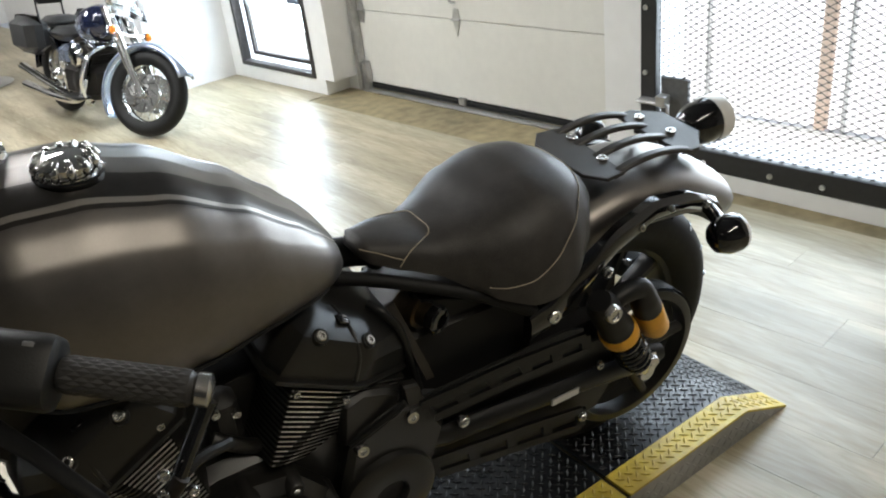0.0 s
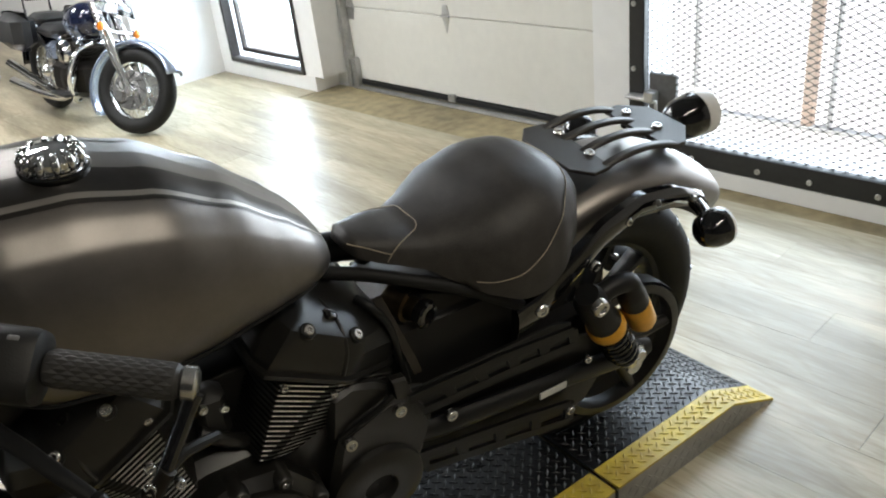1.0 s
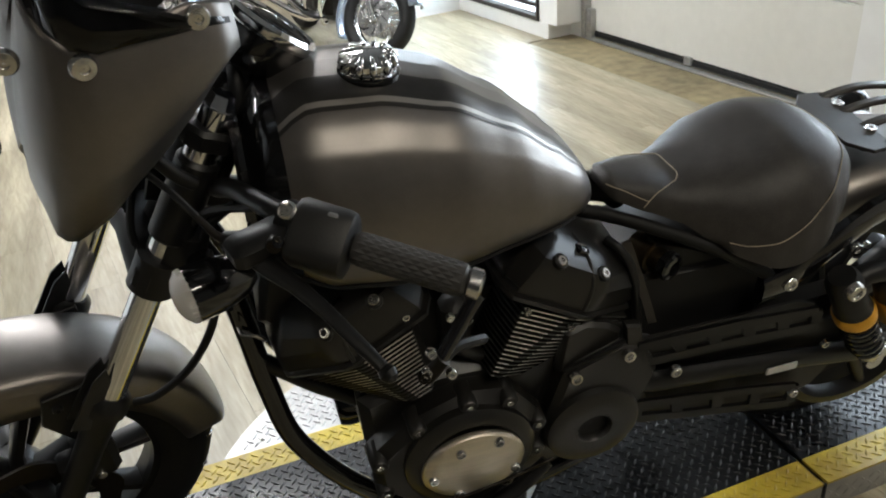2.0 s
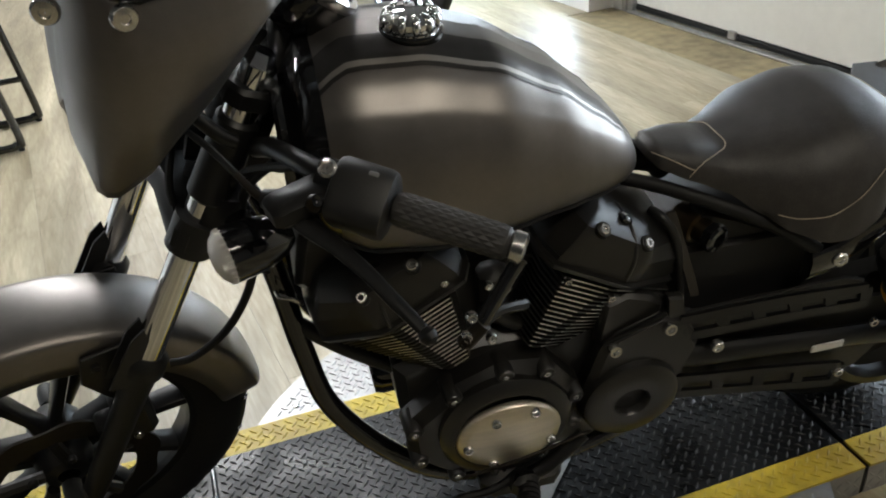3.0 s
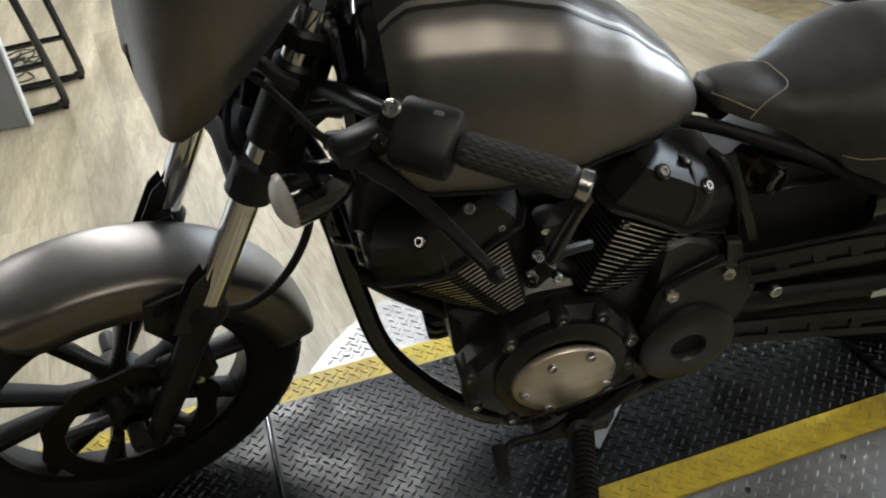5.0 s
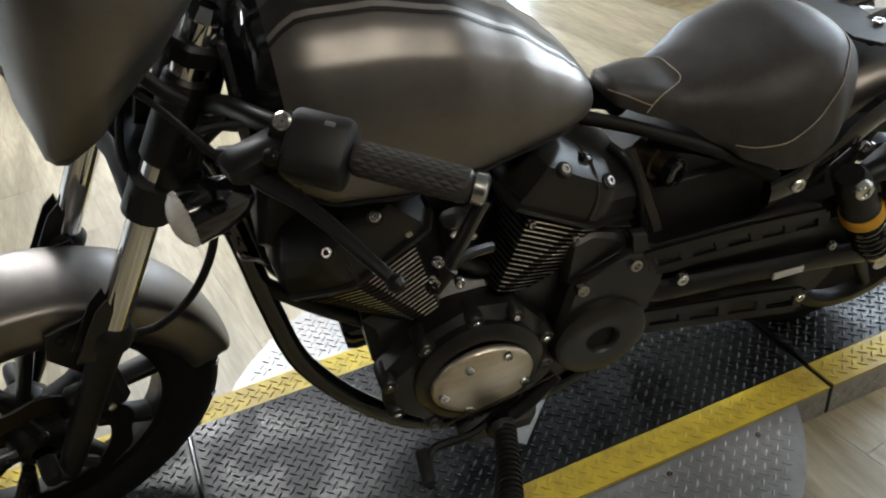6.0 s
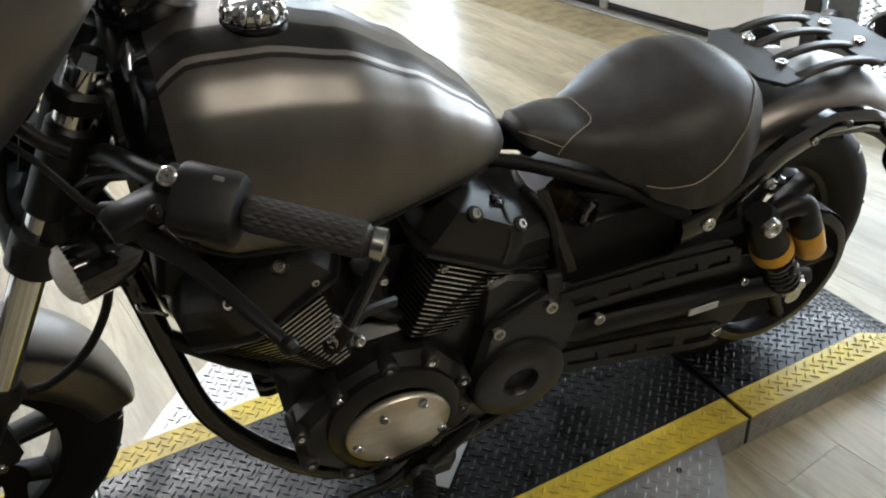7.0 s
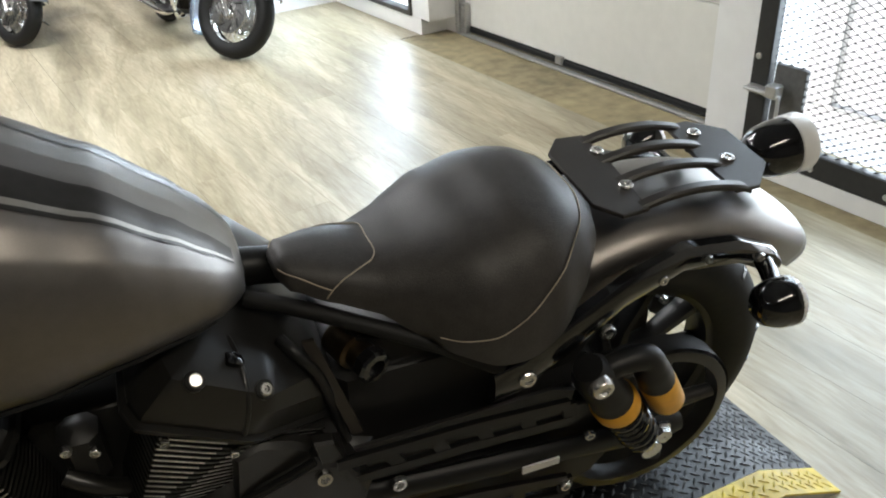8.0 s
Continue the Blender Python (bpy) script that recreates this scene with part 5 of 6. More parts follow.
for s in (-1, 1):
    m = Matrix.Translation((0, 0.16 * s, 0)) @ (pose(0, 0, 0, 90, 0, 0) if s < 0 else pose(0, 0, 0, 90, 0, 0) @ Matrix.Diagonal((1, 1, -1, 1)))
    sh = Shape().plate(COVER, m, 0.05, 0.018)
    sh.lathe((0.763, 0.2 * s, 0.388), (0, s, 0), [(0.112, 0.005), (0.112, 0.02), (0.1, 0.03), (0.088, 0.032), (0.08, 0.026)], 44)
    cover = part("crankcase_cover", sh, ENGINE_BLACK, bike, "black engine side cover")
    if s < 0:
        dome = Shape()
        rings = []
        for f, h in ((1.0, 0.0), (1.0, 0.006), (0.96, 0.011), (0.8, 0.0155), (0.5, 0.019), (0.25, 0.0205), (0.02, 0.021)):
            rings.append([(0.763 + 0.089 * f * math.cos(a), -0.229 - h, 0.388 + 0.074 * f * math.sin(a)) for a in [2 * math.pi * k / 48 for k in range(48)]])
        badge = part("cover_plate", dome.loft(rings), BRUSHED, cover, "brushed metal oval cover plate")
        for x, z in ((0.803, 0.44), (0.738, 0.436), (0.692, 0.384), (0.734, 0.334), (0.832, 0.367)):
            q = math.hypot((x - 0.763) / 0.089, (z - 0.388) / 0.074)
            b = part("bolt", Shape().bolt((x, -0.229 - lerp([(0.02, 0.021), (0.25, 0.0205), (0.5, 0.019), (0.8, 0.0155), (0.96, 0.011), (1.0, 0.006)], q), z), (0, -1, 0), 0.0085, 0.006), STEEL, badge)
    for fx, fz in BOSSES:
        boss = Shape().lathe((fx, 0.168 * s, fz), (0, s, 0), [(0.017, 0), (0.015, 0.044), (0.012, 0.048), (0.006, 0.049), (0.006, 0.044), (0.001, 0.044)], 14)
        part("boss", boss, ENGINE_BLACK, cover)
        part("bolt", Shape().bolt((fx, 0.213 * s, fz), (0, s, 0), 0.0055, 0.004), STEEL, cover)
pc = Shape().plate([(0.9, 0.37), (0.915, 0.43), (0.932, 0.495), (0.955, 0.525), (1.03, 0.552), (1.075, 0.54), (1.108, 0.465), (1.085, 0.39), (1.062, 0.315), (1.0, 0.285), (0.94, 0.295), (0.908, 0.33)], Matrix.Translation((0, -0.15, 0)) @ pose(0, 0, 0, 90, 0, 0), 0.05, 0.012)
pc.lathe((0.99, -0.198, 0.372), (0, -1, 0), [(0.088, 0), (0.085, 0.012), (0.078, 0.017), (0.05, 0.019), (0.033, 0.018), (0.03, 0.014), (0.029, 0.002)], 48)
pulley_cover = part("pulley_cover", pc, ENGINE_BLACK, bike, "black round pulley cover")
part("hub_recess", Shape().lathe((0.99, -0.201, 0.372), (0, -1, 0), [(0.029, 0.001), (0.012, 0.002), (0.001, 0.001)], 20), RUBBER, pulley_cover)
part("cover_shield", Shape().plate([(0.925, 0.5), (0.932, 0.585), (0.965, 0.6), (1.01, 0.585), (1.034, 0.565), (1.034, 0.53)], Matrix.Translation((0, -0.165, 0)) @ pose(0, 0, 0, 90, 0, 0), 0.022, 0.008), ENGINE_BLACK, pulley_cover)
part("shield_rib", Shape().tube([(0.935, -0.19, 0.505), (1.0, -0.198, 0.54), (1.032, -0.198, 0.556)], 0.006, 8, 3), SATIN_BLACK, pulley_cover)
for p in ((1.04, -0.198, 0.525), (0.949, -0.196, 0.498)):
    part("bolt", Shape().bolt(p, (0, -1, 0.2), 0.012, 0.014), STEEL, pulley_cover)
part("cover_bracket", Shape().plate([(1.034, 0.585), (1.06, 0.58), (1.082, 0.5), (1.075, 0.47), (1.045, 0.5)], Matrix.Translation((0, -0.18, 0)) @ pose(0, 0, 0, 90, 0, 0), 0.016, 0.004), ENGINE_BLACK, pulley_cover)

# plan of the rocker cover, level by level: height, then half its outline from the V towards the outer end as (across, out)
LEVELS = [(0.274, ((-0.126, 0.165), (-0.11, 0.194), (0.03, 0.199), (0.15, 0.14), (0.166, 0.09))),
          (0.283, ((-0.128, 0.167), (-0.112, 0.197), (0.03, 0.202), (0.152, 0.142), (0.168, 0.091))),
          (0.286, ((-0.121, 0.161), (-0.106, 0.189), (0.029, 0.194), (0.146, 0.137), (0.161, 0.088))),
          (0.294, ((-0.121, 0.161), (-0.106, 0.189), (0.029, 0.194), (0.144, 0.137), (0.159, 0.088))),
          (0.296, ((-0.124, 0.163), (-0.108, 0.193), (0.03, 0.199), (0.145, 0.14), (0.16, 0.09))),
          (0.33, ((-0.117, 0.155), (-0.101, 0.192), (0.029, 0.2), (0.126, 0.148), (0.142, 0.085))),
          (0.352, ((-0.105, 0.14), (-0.092, 0.184), (0.027, 0.191), (0.1, 0.142), (0.115, 0.078))),
          (0.369, ((-0.082, 0.105), (-0.068, 0.15), (0.022, 0.158), (0.07, 0.112), (0.085, 0.06))),
          (0.374, ((-0.06, 0.07), (-0.05, 0.11), (0.018, 0.115), (0.05, 0.08), (0.06, 0.04)))]


def rounded(pts, share=0.2):
    """Cuts the corners of a closed outline."""
    out = []
    for i, p in enumerate(pts):
        p, a, b = Vector(p), Vector(pts[i - 1]), Vector(pts[(i + 1) % len(pts)])
        for k in (share, share * 0.4):
            out.append(p + (a - p) * k * 0.6)
        for k in (share * 0.4, share):
            out.append(p + (b - p) * k * 0.6)
    return out


for nm, O, tilt in (("rear_cylinder", Vector((0.795, 0, 0.4)), 30), ("front_cylinder", Vector((0.752, 0, 0.4)), -30)):
    M = Matrix.Translation(O) @ pose(0, 0, 0, 0, tilt, 0)      # x: across in the bike's plane, z: along the bore
    out = -1 if tilt > 0 else 1                                  # side of x that faces the V
    reach = 1.0 if tilt > 0 else 0.78
    cyl = part(nm, Shape().box((-0.05, -0.125, 0.06), (0.05, 0.125, 0.27), M, 0.03), ENGINE_BLACK, bike, "black finned cylinder with machined fin edges")
    for k in range(17):
        t = k / 16
        h = (0.122 if tilt > 0 else 0.138) + k * (0.0092 if tilt > 0 else 0.0084)
        v, c, e, ye = (-0.07 - 0.022 * t, -0.042 + 0.062 * t, 0.022 + 0.124 * t, 0.164 - 0.01 * t) if tilt > 0 else (-0.046 - 0.046 * t, 0.003 + 0.018 * t, 0.034 + 0.08 * t, 0.164 - 0.02 * t)
        half = [(v, 0.14), (v + 0.012, 0.187), (c, 0.187), (e, ye), (e + 0.008, ye - 0.05)]
        plan = [(-out * x, -y) for x, y in half] + [(-out * x, y) for x, y in half[::-1]]
        fin = part("fin", Shape().plate(plan, M @ Matrix.Translation((0, 0, h)), 0.0034), ENGINE_BLACK, cyl)
        for s in (-1, 1):
            edge = Shape()
            for (xa, ya), (xb, yb) in (((v + 0.014, 0.187), (c - 0.009, 0.187)), ((c + 0.011, 0.187 - (0.187 - ye) * 0.011 / (e - c)), (e - 0.003, ye))):
                edge.loft([[M @ Vector((-out * x, s * (y + d), h + z)) for d, z in ((-0.001, 0.0006), (0.0009, 0.0006), (0.0009, 0.0028), (-0.001, 0.0028))] for x, y in ((xa, ya), (xb, yb))])
            part("fin_edge", edge, FIN_EDGE, fin, "machined bright edge")
    rings = []
    for h, half in LEVELS:
        half = [(x if x < 0.05 else 0.05 + (x - 0.05) * reach, y) for x, y in half]
        outline = rounded([(x, -y) for x, y in half] + [(x, y) for x, y in half[::-1]])
        rings.append([M @ Vector((-out * p.x, p.y, h + (0.0 if tilt > 0 else 0.006))) for p in outline])
    hd = part("rocker_cover", Shape().loft(rings), ENGINE_BLACK, cyl, "black faceted rocker cover with a stepped flange", angle=24)
    for bx, lean in ((-0.068, -0.25), (0.017, 0.1)):
        at = M @ Vector((-out * bx, -0.186, 0.3555))
        up_face = M.to_3x3() @ Vector((-out * lean * 0.5, -0.55, 0.81))
        part("bolt_recess", Shape().lathe(at, up_face, [(0.0125, -0.006), (0.0125, 0.0008), (0.0118, 0.0014), (0.0105, 0.0004), (0.001, 0.0004)], 22), ENGINE_BLACK, hd)
        part("bolt", Shape().lathe(at, up_face, [(0.0085, 0.0), (0.0085, 0.0035), (0.007, 0.005), (0.0042, 0.005), (0.0038, 0.0025), (0.001, 0.0025)], 18), STEEL, hd, "bright recessed bolt")
    ridge = [M @ Vector((-out * (-0.024 + 0.01 * i), -y, h)) for i, (y, h) in enumerate(((0.12, 0.3715), (0.155, 0.3675), (0.185, 0.3515), (0.198, 0.326), (0.197, 0.29)))]
    part("rib", Shape().tube(ridge, 0.0034, 10, 4), ENGINE_BLACK, hd)
    part("notch", Shape().box((-0.012, -0.165, 0.362), (0.01, -0.145, 0.3735), M @ Matrix.Translation((out * 0.02, 0, 0)), 0.003), GLOSS_BLACK, hd, "black notched lug")
    for bx, bh in (((-0.07, 0.258), (0.02, 0.25)) if tilt > 0 else ((-0.085, 0.3),)):
        part("flange_bolt", Shape().bolt(M @ Vector((-out * bx, -0.189, bh)), (0, -1, 0), 0.0065, 0.006), STEEL, cyl)
    for k in range(2):
        hose = [M @ Vector((out * -0.06, -0.08 - 0.03 * k, 0.33)), M @ Vector((out * -0.12, -0.09 - 0.03 * k, 0.3)), (O.x - out * 0.2, -0.09 - 0.02 * k, 0.6), (O.x - out * 0.22, -0.08, 0.52)]
        part("hose", Shape().tube(hose, 0.009, 10, 6), RUBBER, cyl)
intake = Shape().tube([(0.77, 0.04, 0.6), (0.77, -0.03, 0.61), (0.77, -0.08, 0.615)], 0.032, 18).tube([(0.74, -0.15, 0.6), (0.77, -0.16, 0.58), (0.8, -0.15, 0.55)], 0.012, 10)
part("crankcase_top", Shape().plate([(0.62, 0.48), (0.66, 0.6), (0.7, 0.66), (0.86, 0.66), (0.92, 0.6), (0.95, 0.48)], Matrix.Translation((0, 0.11, 0)) @ pose(0, 0, 0, 90, 0, 0), 0.21, 0.02), PLASTIC, bike)
part("throttle_body", intake, ENGINE_BLACK, bike)
part("intake_plate", Shape().box((0.742, -0.15, 0.565), (0.79, -0.1, 0.66), chamfer=0.012), PLASTIC, bike)
for p in ((0.752, -0.152, 0.645), (0.758, -0.152, 0.59), (0.782, -0.152, 0.632)):
    part("bolt", Shape().bolt(p, (0, -1, 0), 0.007, 0.005), STEEL, bike)
for k in range(2):
    part("exhaust_header", Shape().tube([(0.66 + 0.2 * k, 0.15, 0.6), (0.67 + 0.2 * k, 0.2, 0.5), (0.72 + 0.18 * k, 0.22, 0.32), (0.92, 0.22, 0.25)], 0.024, 14), SATIN_BLACK, bike)
part("silencer", Shape().tube([(0.88, 0.22, 0.25), (1.0, 0.23, 0.26), (1.5, 0.24, 0.29), (1.82, 0.245, 0.31), (1.87, 0.246, 0.315)], [0.03, 0.05, 0.062, 0.062, 0.05], 24), SATIN_BLACK, bike)
part("air_cleaner", Shape().lathe((0.77, 0.14, 0.64), (0, 1, 0), [(0.1, 0), (0.1, 0.04), (0.085, 0.055), (0.001, 0.06)], 36), SATIN_BLACK, bike)

# foot controls and side stand
part("shift_rod", Shape().tube([(0.9, -0.25, 0.368), (0.79, -0.255, 0.345), (0.68, -0.25, 0.318)], 0.0026, 8), DARK_STEEL, bike)
fp = part("foot_peg_bracket", Shape().tube([(0.84, -0.16, 0.24), (0.82, -0.2, 0.25), (0.79, -0.24, 0.262)], [0.018, 0.016, 0.013], 12), SATIN_BLACK, bike)
peg = part("foot_peg", Shape().tube([(0.8, -0.235, 0.262), (0.755, -0.385, 0.258)], 0.0185, 14), RUBBER, fp, "ribbed rubber foot peg")
for k in range(15):
    part("rib", Shape().lathe((0.797 - 0.0028 * k, -0.245 - 0.0094 * k, 0.262), (-0.3, -1, 0), [(0.017, 0), (0.0205, 0.0015), (0.0205, 0.0045), (0.017, 0.006)], 14), RUBBER, peg)
part("shift_lever", Shape().tube([(0.82, -0.2, 0.26), (0.74, -0.25, 0.27), (0.66, -0.27, 0.29), (0.64, -0.31, 0.29)], 0.007, 10), SATIN_BLACK, bike)
part("toe_peg", Shape().tube([(0.64, -0.27, 0.29), (0.635, -0.33, 0.288)], 0.012, 12), RUBBER, bike)
part("footrest_bracket", Shape().box((0.72, -0.235, 0.2), (0.87, -0.15, 0.262), Matrix(), 0.02), PLASTIC, bike)
part("linkage", Shape().tube([(0.9, -0.225, 0.33), (0.84, -0.235, 0.285), (0.78, -0.24, 0.262)], [0.012, 0.014, 0.012], 10).box((0.765, -0.265, 0.235), (0.815, -0.225, 0.285), Matrix(), 0.012), SATIN_BLACK, bike)
stand = part("side_stand", Shape().tube([(0.84, -0.15, 0.21), (0.82, -0.2, 0.17), (0.757, -0.3, 0.077), (0.742, -0.325, 0.06)], [0.015, 0.011, 0.009, 0.01], 12), RUBBER, bike, "black side stand lowered onto the deck")
part("stand_foot", Shape().plate([(-0.03, -0.02), (0.03, -0.02), (0.035, 0.01), (0, 0.025), (-0.035, 0.01)], Matrix.Translation((0.742, -0.332, 0.0548)) @ pose(0, 0, 0, -9.2, 0, 0), 0.006, 0.001), SATIN_BLACK, stand)

# headlight cowl, built in the straight-ahead position and turned with the bars
PLAN = [(0.48, 0.118), (0.43, 0.132), (0.38, 0.139), (0.33, 0.141), (0.29, 0.137), (0.258, 0.121), (0.235, 0.098), (0.218, 0.07), (0.208, 0.038), (0.205, 0.0)]
LOW = [(0.0, 1.11), (0.11, 1.065), (0.22, 1.021), (0.33, 0.982), (0.45, 0.941), (0.55, 0.915), (0.61, 0.9), (0.71, 0.897), (0.78, 0.945), (1.0, 1.0)]
COWL_AT = Matrix.Translation((0.575, -1.052, 1.454)) @ Matrix.Scale(0.915, 4) @ Matrix.Translation((-0.575, 1.052, -1.454)) @ STEER
HIGH = [(0.0, 1.18), (0.1, 1.196), (0.22, 1.19), (0.36, 1.18), (0.46, 1.182), (0.6, 1.2), (0.8, 1.215), (1.0, 1.22)]


def cowl_columns(low, high, rows, back):
    cols = []
    n = len(PLAN)
    for k in range(4 * (n - 1) + 1):
        t = k / (2 * (n - 1))
        side = -1 if t <= 1 else 1
        q = (t if t <= 1 else 2 - t)
        i = min(int(q * (n - 1)), n - 2)
        f = q * (n - 1) - i
        x, y = PLAN[i][0] + (PLAN[i + 1][0] - PLAN[i][0]) * f, PLAN[i][1] + (PLAN[i + 1][1] - PLAN[i][1]) * f
        z0, z1 = lerp(low, q), lerp(high, q)
        front = max(0.0, (q - 0.35) / 0.65)
        col = []
        for j in range(rows + 1):
            v = j / rows
            z = z0 + (z1 - z0) * v
            lean = back * (z - 0.93) * front
            bulge = 0.012 * math.sin(math.pi * v)
            tuck = 0.024 * max(0.0, 1 - v / 0.3) * (1 - front)
            col.append((x + lean - bulge * front, side * (y - 0.16 * max(0, z - 1.1) + bulge * (1 - front) - 0.06 * max(0, 0.97 - z) - tuck), z))
        cols.append(col)
    return cols


cowl = part("headlight_cowl", Shape().loft(cowl_columns(LOW, HIGH, 20, 0.3), False), MATTE_GREY, bike, "matte grey headlight cowl with bright rivets", COWL_AT, 40)
md = cowl.modifiers.new("thick", "SOLIDIFY")
md.thickness, md.offset = 0.004, -1
part("cowl_lining", Shape().loft(cowl_columns([(a, b + 0.004) for a, b in LOW], [(a, b - 0.004) for a, b in HIGH], 6, 0.3), False), PLASTIC, cowl, "", Matrix.Translation((0.22, 0, 0.9)) @ Matrix.Scale(0.965, 4) @ Matrix.Translation((-0.22, 0, -0.9)), 70)
SCREEN_TOP = [(0.0, 1.18), (0.1, 1.19), (0.3, 1.23), (0.5, 1.28), (0.8, 1.33), (1.0, 1.34)]
screen = part("windscreen", Shape().loft(cowl_columns([(a, b - 0.025) for a, b in HIGH], SCREEN_TOP, 6, 0.42), False), SMOKED, bike, "dark smoked fly screen", COWL_AT @ Matrix.Translation((0.22, 0, 0.9)) @ Matrix.Scale(0.975, 4) @ Matrix.Translation((-0.22, 0, -0.9)), 70)
md = screen.modifiers.new("thick", "SOLIDIFY")
md.thickness, md.offset = 0.003, -1
for x, y, z in ((0.437, 0.122, 1.178), (0.308, 0.134, 1.161), (0.24, 0.098, 1.168)):
    for s in (-1, 1):
        part("rivet", Shape().lathe((x, s * y, z), (-0.25 if x < 0.3 else 0.1, s, 0.12), [(0.0148, -0.003), (0.0148, 0.003), (0.0125, 0.006), (0.006, 0.007), (0.005, 0.004), (0.001, 0.004)], 22), STEEL, cowl, "bright dished rivet")
lamp = part("headlight", Shape().lathe((0.35, 0, 0.99), (-1, 0, 0), [(0.001, -0.06), (0.04, -0.05), (0.06, -0.02), (0.068, 0.03), (0.07, 0.05), (0.066, 0.055)], 36), GLOSS_BLACK, bike, "round headlight inside the cowl", COWL_AT)
part("headlight_lens", Shape().lathe((0.3, 0, 0.99), (-1, 0, 0), [(0.066, 0), (0.05, 0.012), (0.03, 0.018), (0.001, 0.02)], 32), LENS, lamp)
for s in (-1, 1):
    part("headlight_stay", Shape().tube([(0.4, 0.09 * s, 0.93), (0.38, 0.085 * s, 0.95), (0.35, 0.06 * s, 0.99)], 0.01, 10), SATIN_BLACK, lamp)

# instrument
GC = Vector((0.553, -0.005, 1.07))
gd = Vector((0.64, 0.1, 0.77)).normalized()
gauge = part("speedometer", Shape().lathe(GC, gd, [(0.001, -0.055), (0.035, -0.05), (0.055, -0.035), (0.062, -0.01), (0.062, 0.012)], 36), GLOSS_BLACK, bike, "round black speedometer with chrome rim")
part("gauge_rim", Shape().lathe(GC + gd * 0.012, gd, [(0.062, -0.006), (0.0665, 0.0), (0.0665, 0.008), (0.061, 0.013), (0.056, 0.01)], 36), CHROME, gauge)
part("gauge_face", Shape().lathe(GC + gd * 0.014, gd, [(0.057, 0.0), (0.001, 0.001)], 36), GLOSS_BLACK, gauge)

# handlebar, left end measured, right end its mirror about the steering axis
GRIP0, GRIP1 = Vector((0.594, -0.338, 0.957)), Vector((0.709, -0.406, 0.93))
hb = part("handlebar", Shape().tube([(0.51, 0.0, 1.04), (0.507, -0.025, 1.02), (0.497, -0.045, 0.97), (0.468, -0.075, 0.925), (0.456, -0.11, 0.92), (0.478, -0.17, 0.95), (0.522, -0.27, 0.974), GRIP0, GRIP1], 0.0125, 14, 6), SATIN_BLACK, bike, "black handlebar")
inv = STEER.inverted()


def other_side(p):
    q = inv @ Vector(p)
    return STEER @ Vector((q.x, -q.y, q.z))


part("handlebar_right_arm", Shape().tube([other_side(p) for p in ((0.51, 0.0, 1.04), (0.497, -0.045, 0.97), (0.456, -0.11, 0.92), (0.478, -0.17, 0.95), (0.522, -0.27, 0.974), GRIP0, GRIP1)], 0.0125, 14, 6), SATIN_BLACK, hb)
part("grip", Shape().tube([other_side(GRIP0), other_side(GRIP1)], 0.0185, 20), RUBBER, hb, "black rubber grip")
gdir = (GRIP1 - GRIP0).normalized()
glen = (GRIP1 - GRIP0).length
grip = part("grip", Shape().tube([GRIP0, GRIP0 + gdir * 0.004, GRIP1 - gdir * 0.012, GRIP1 - gdir * 0.008], [0.016, 0.0185, 0.0185, 0.015], 24, 1), GRIP_RUBBER, hb, "black rubber grip with diamond pattern")
gu = gdir.orthogonal().normalized()
gw = gdir.cross(gu)
pad = Shape()
for i in range(15):
    for j in range(13):
        a = 2 * math.pi * (j + (0.5 if i % 2 else 0)) / 13
        c = GRIP0 + gdir * (0.01 + i * (glen - 0.03) / 14)

        def on(da, dl, r):
            return c + gdir * dl + (gu * math.cos(a + da) + gw * math.sin(a + da)) * r
        b = len(pad.v)
        pad.v += [tuple(on(-0.22, 0, 0.0183)), tuple(on(0, -0.0082, 0.0183)), tuple(on(0.22, 0, 0.0183)), tuple(on(0, 0.0082, 0.0183)), tuple(on(0, 0, 0.0199))]
        pad.f += [(b, b + 1, b + 4), (b + 1, b + 2, b + 4), (b + 2, b + 3, b + 4), (b + 3, b, b + 4)]
part("grip_pattern", pad, GRIP_RUBBER, grip)
part("bar_end", Shape().tube([GRIP1 - gdir * 0.008, GRIP1 - gdir * 0.005, GRIP1 + gdir * 0.007, GRIP1 + gdir * 0.01], [0.014, 0.0178, 0.0178, 0.012], 22, 1), STEEL, hb, "chrome bar end clamp")
arm0, arm1 = GRIP1 + Vector((0.002, -0.004, -0.012)), Vector((0.654, -0.437, 0.848))
mirror = part("mirror_arm", Shape().tube([arm0, arm0 + (arm1 - arm0) * 0.25, arm1], [0.01, 0.0085, 0.0085], 10, 3), GLOSS_BLACK, hb, "folded bar end mirror arm")
part("mirror_knuckle", Shape().tube([arm1 + Vector((-0.01, 0, -0.012)), arm1 + Vector((0.01, 0, 0.012))], 0.009, 12).bolt(arm1 + Vector((-0.016, -0.012, 0.004)), (0, -1, 0.3), 0.007, 0.006), DARK_STEEL, mirror)
part("mirror_stem", Shape().tube([arm1, arm1 + Vector((0.03, 0.02, 0.004)), arm1 + Vector((0.07, 0.04, -0.012))], 0.0065, 8), SATIN_BLACK, mirror)
for dx, dy, dz in ((-0.006, -0.01, 0.035), (-0.012, -0.01, 0.008), (0.016, -0.008, -0.004)):
    part("screw", Shape().bolt(arm1 + Vector((dx, dy, dz)), (0, -1, 0.4), 0.006, 0.006), STEEL, mirror)
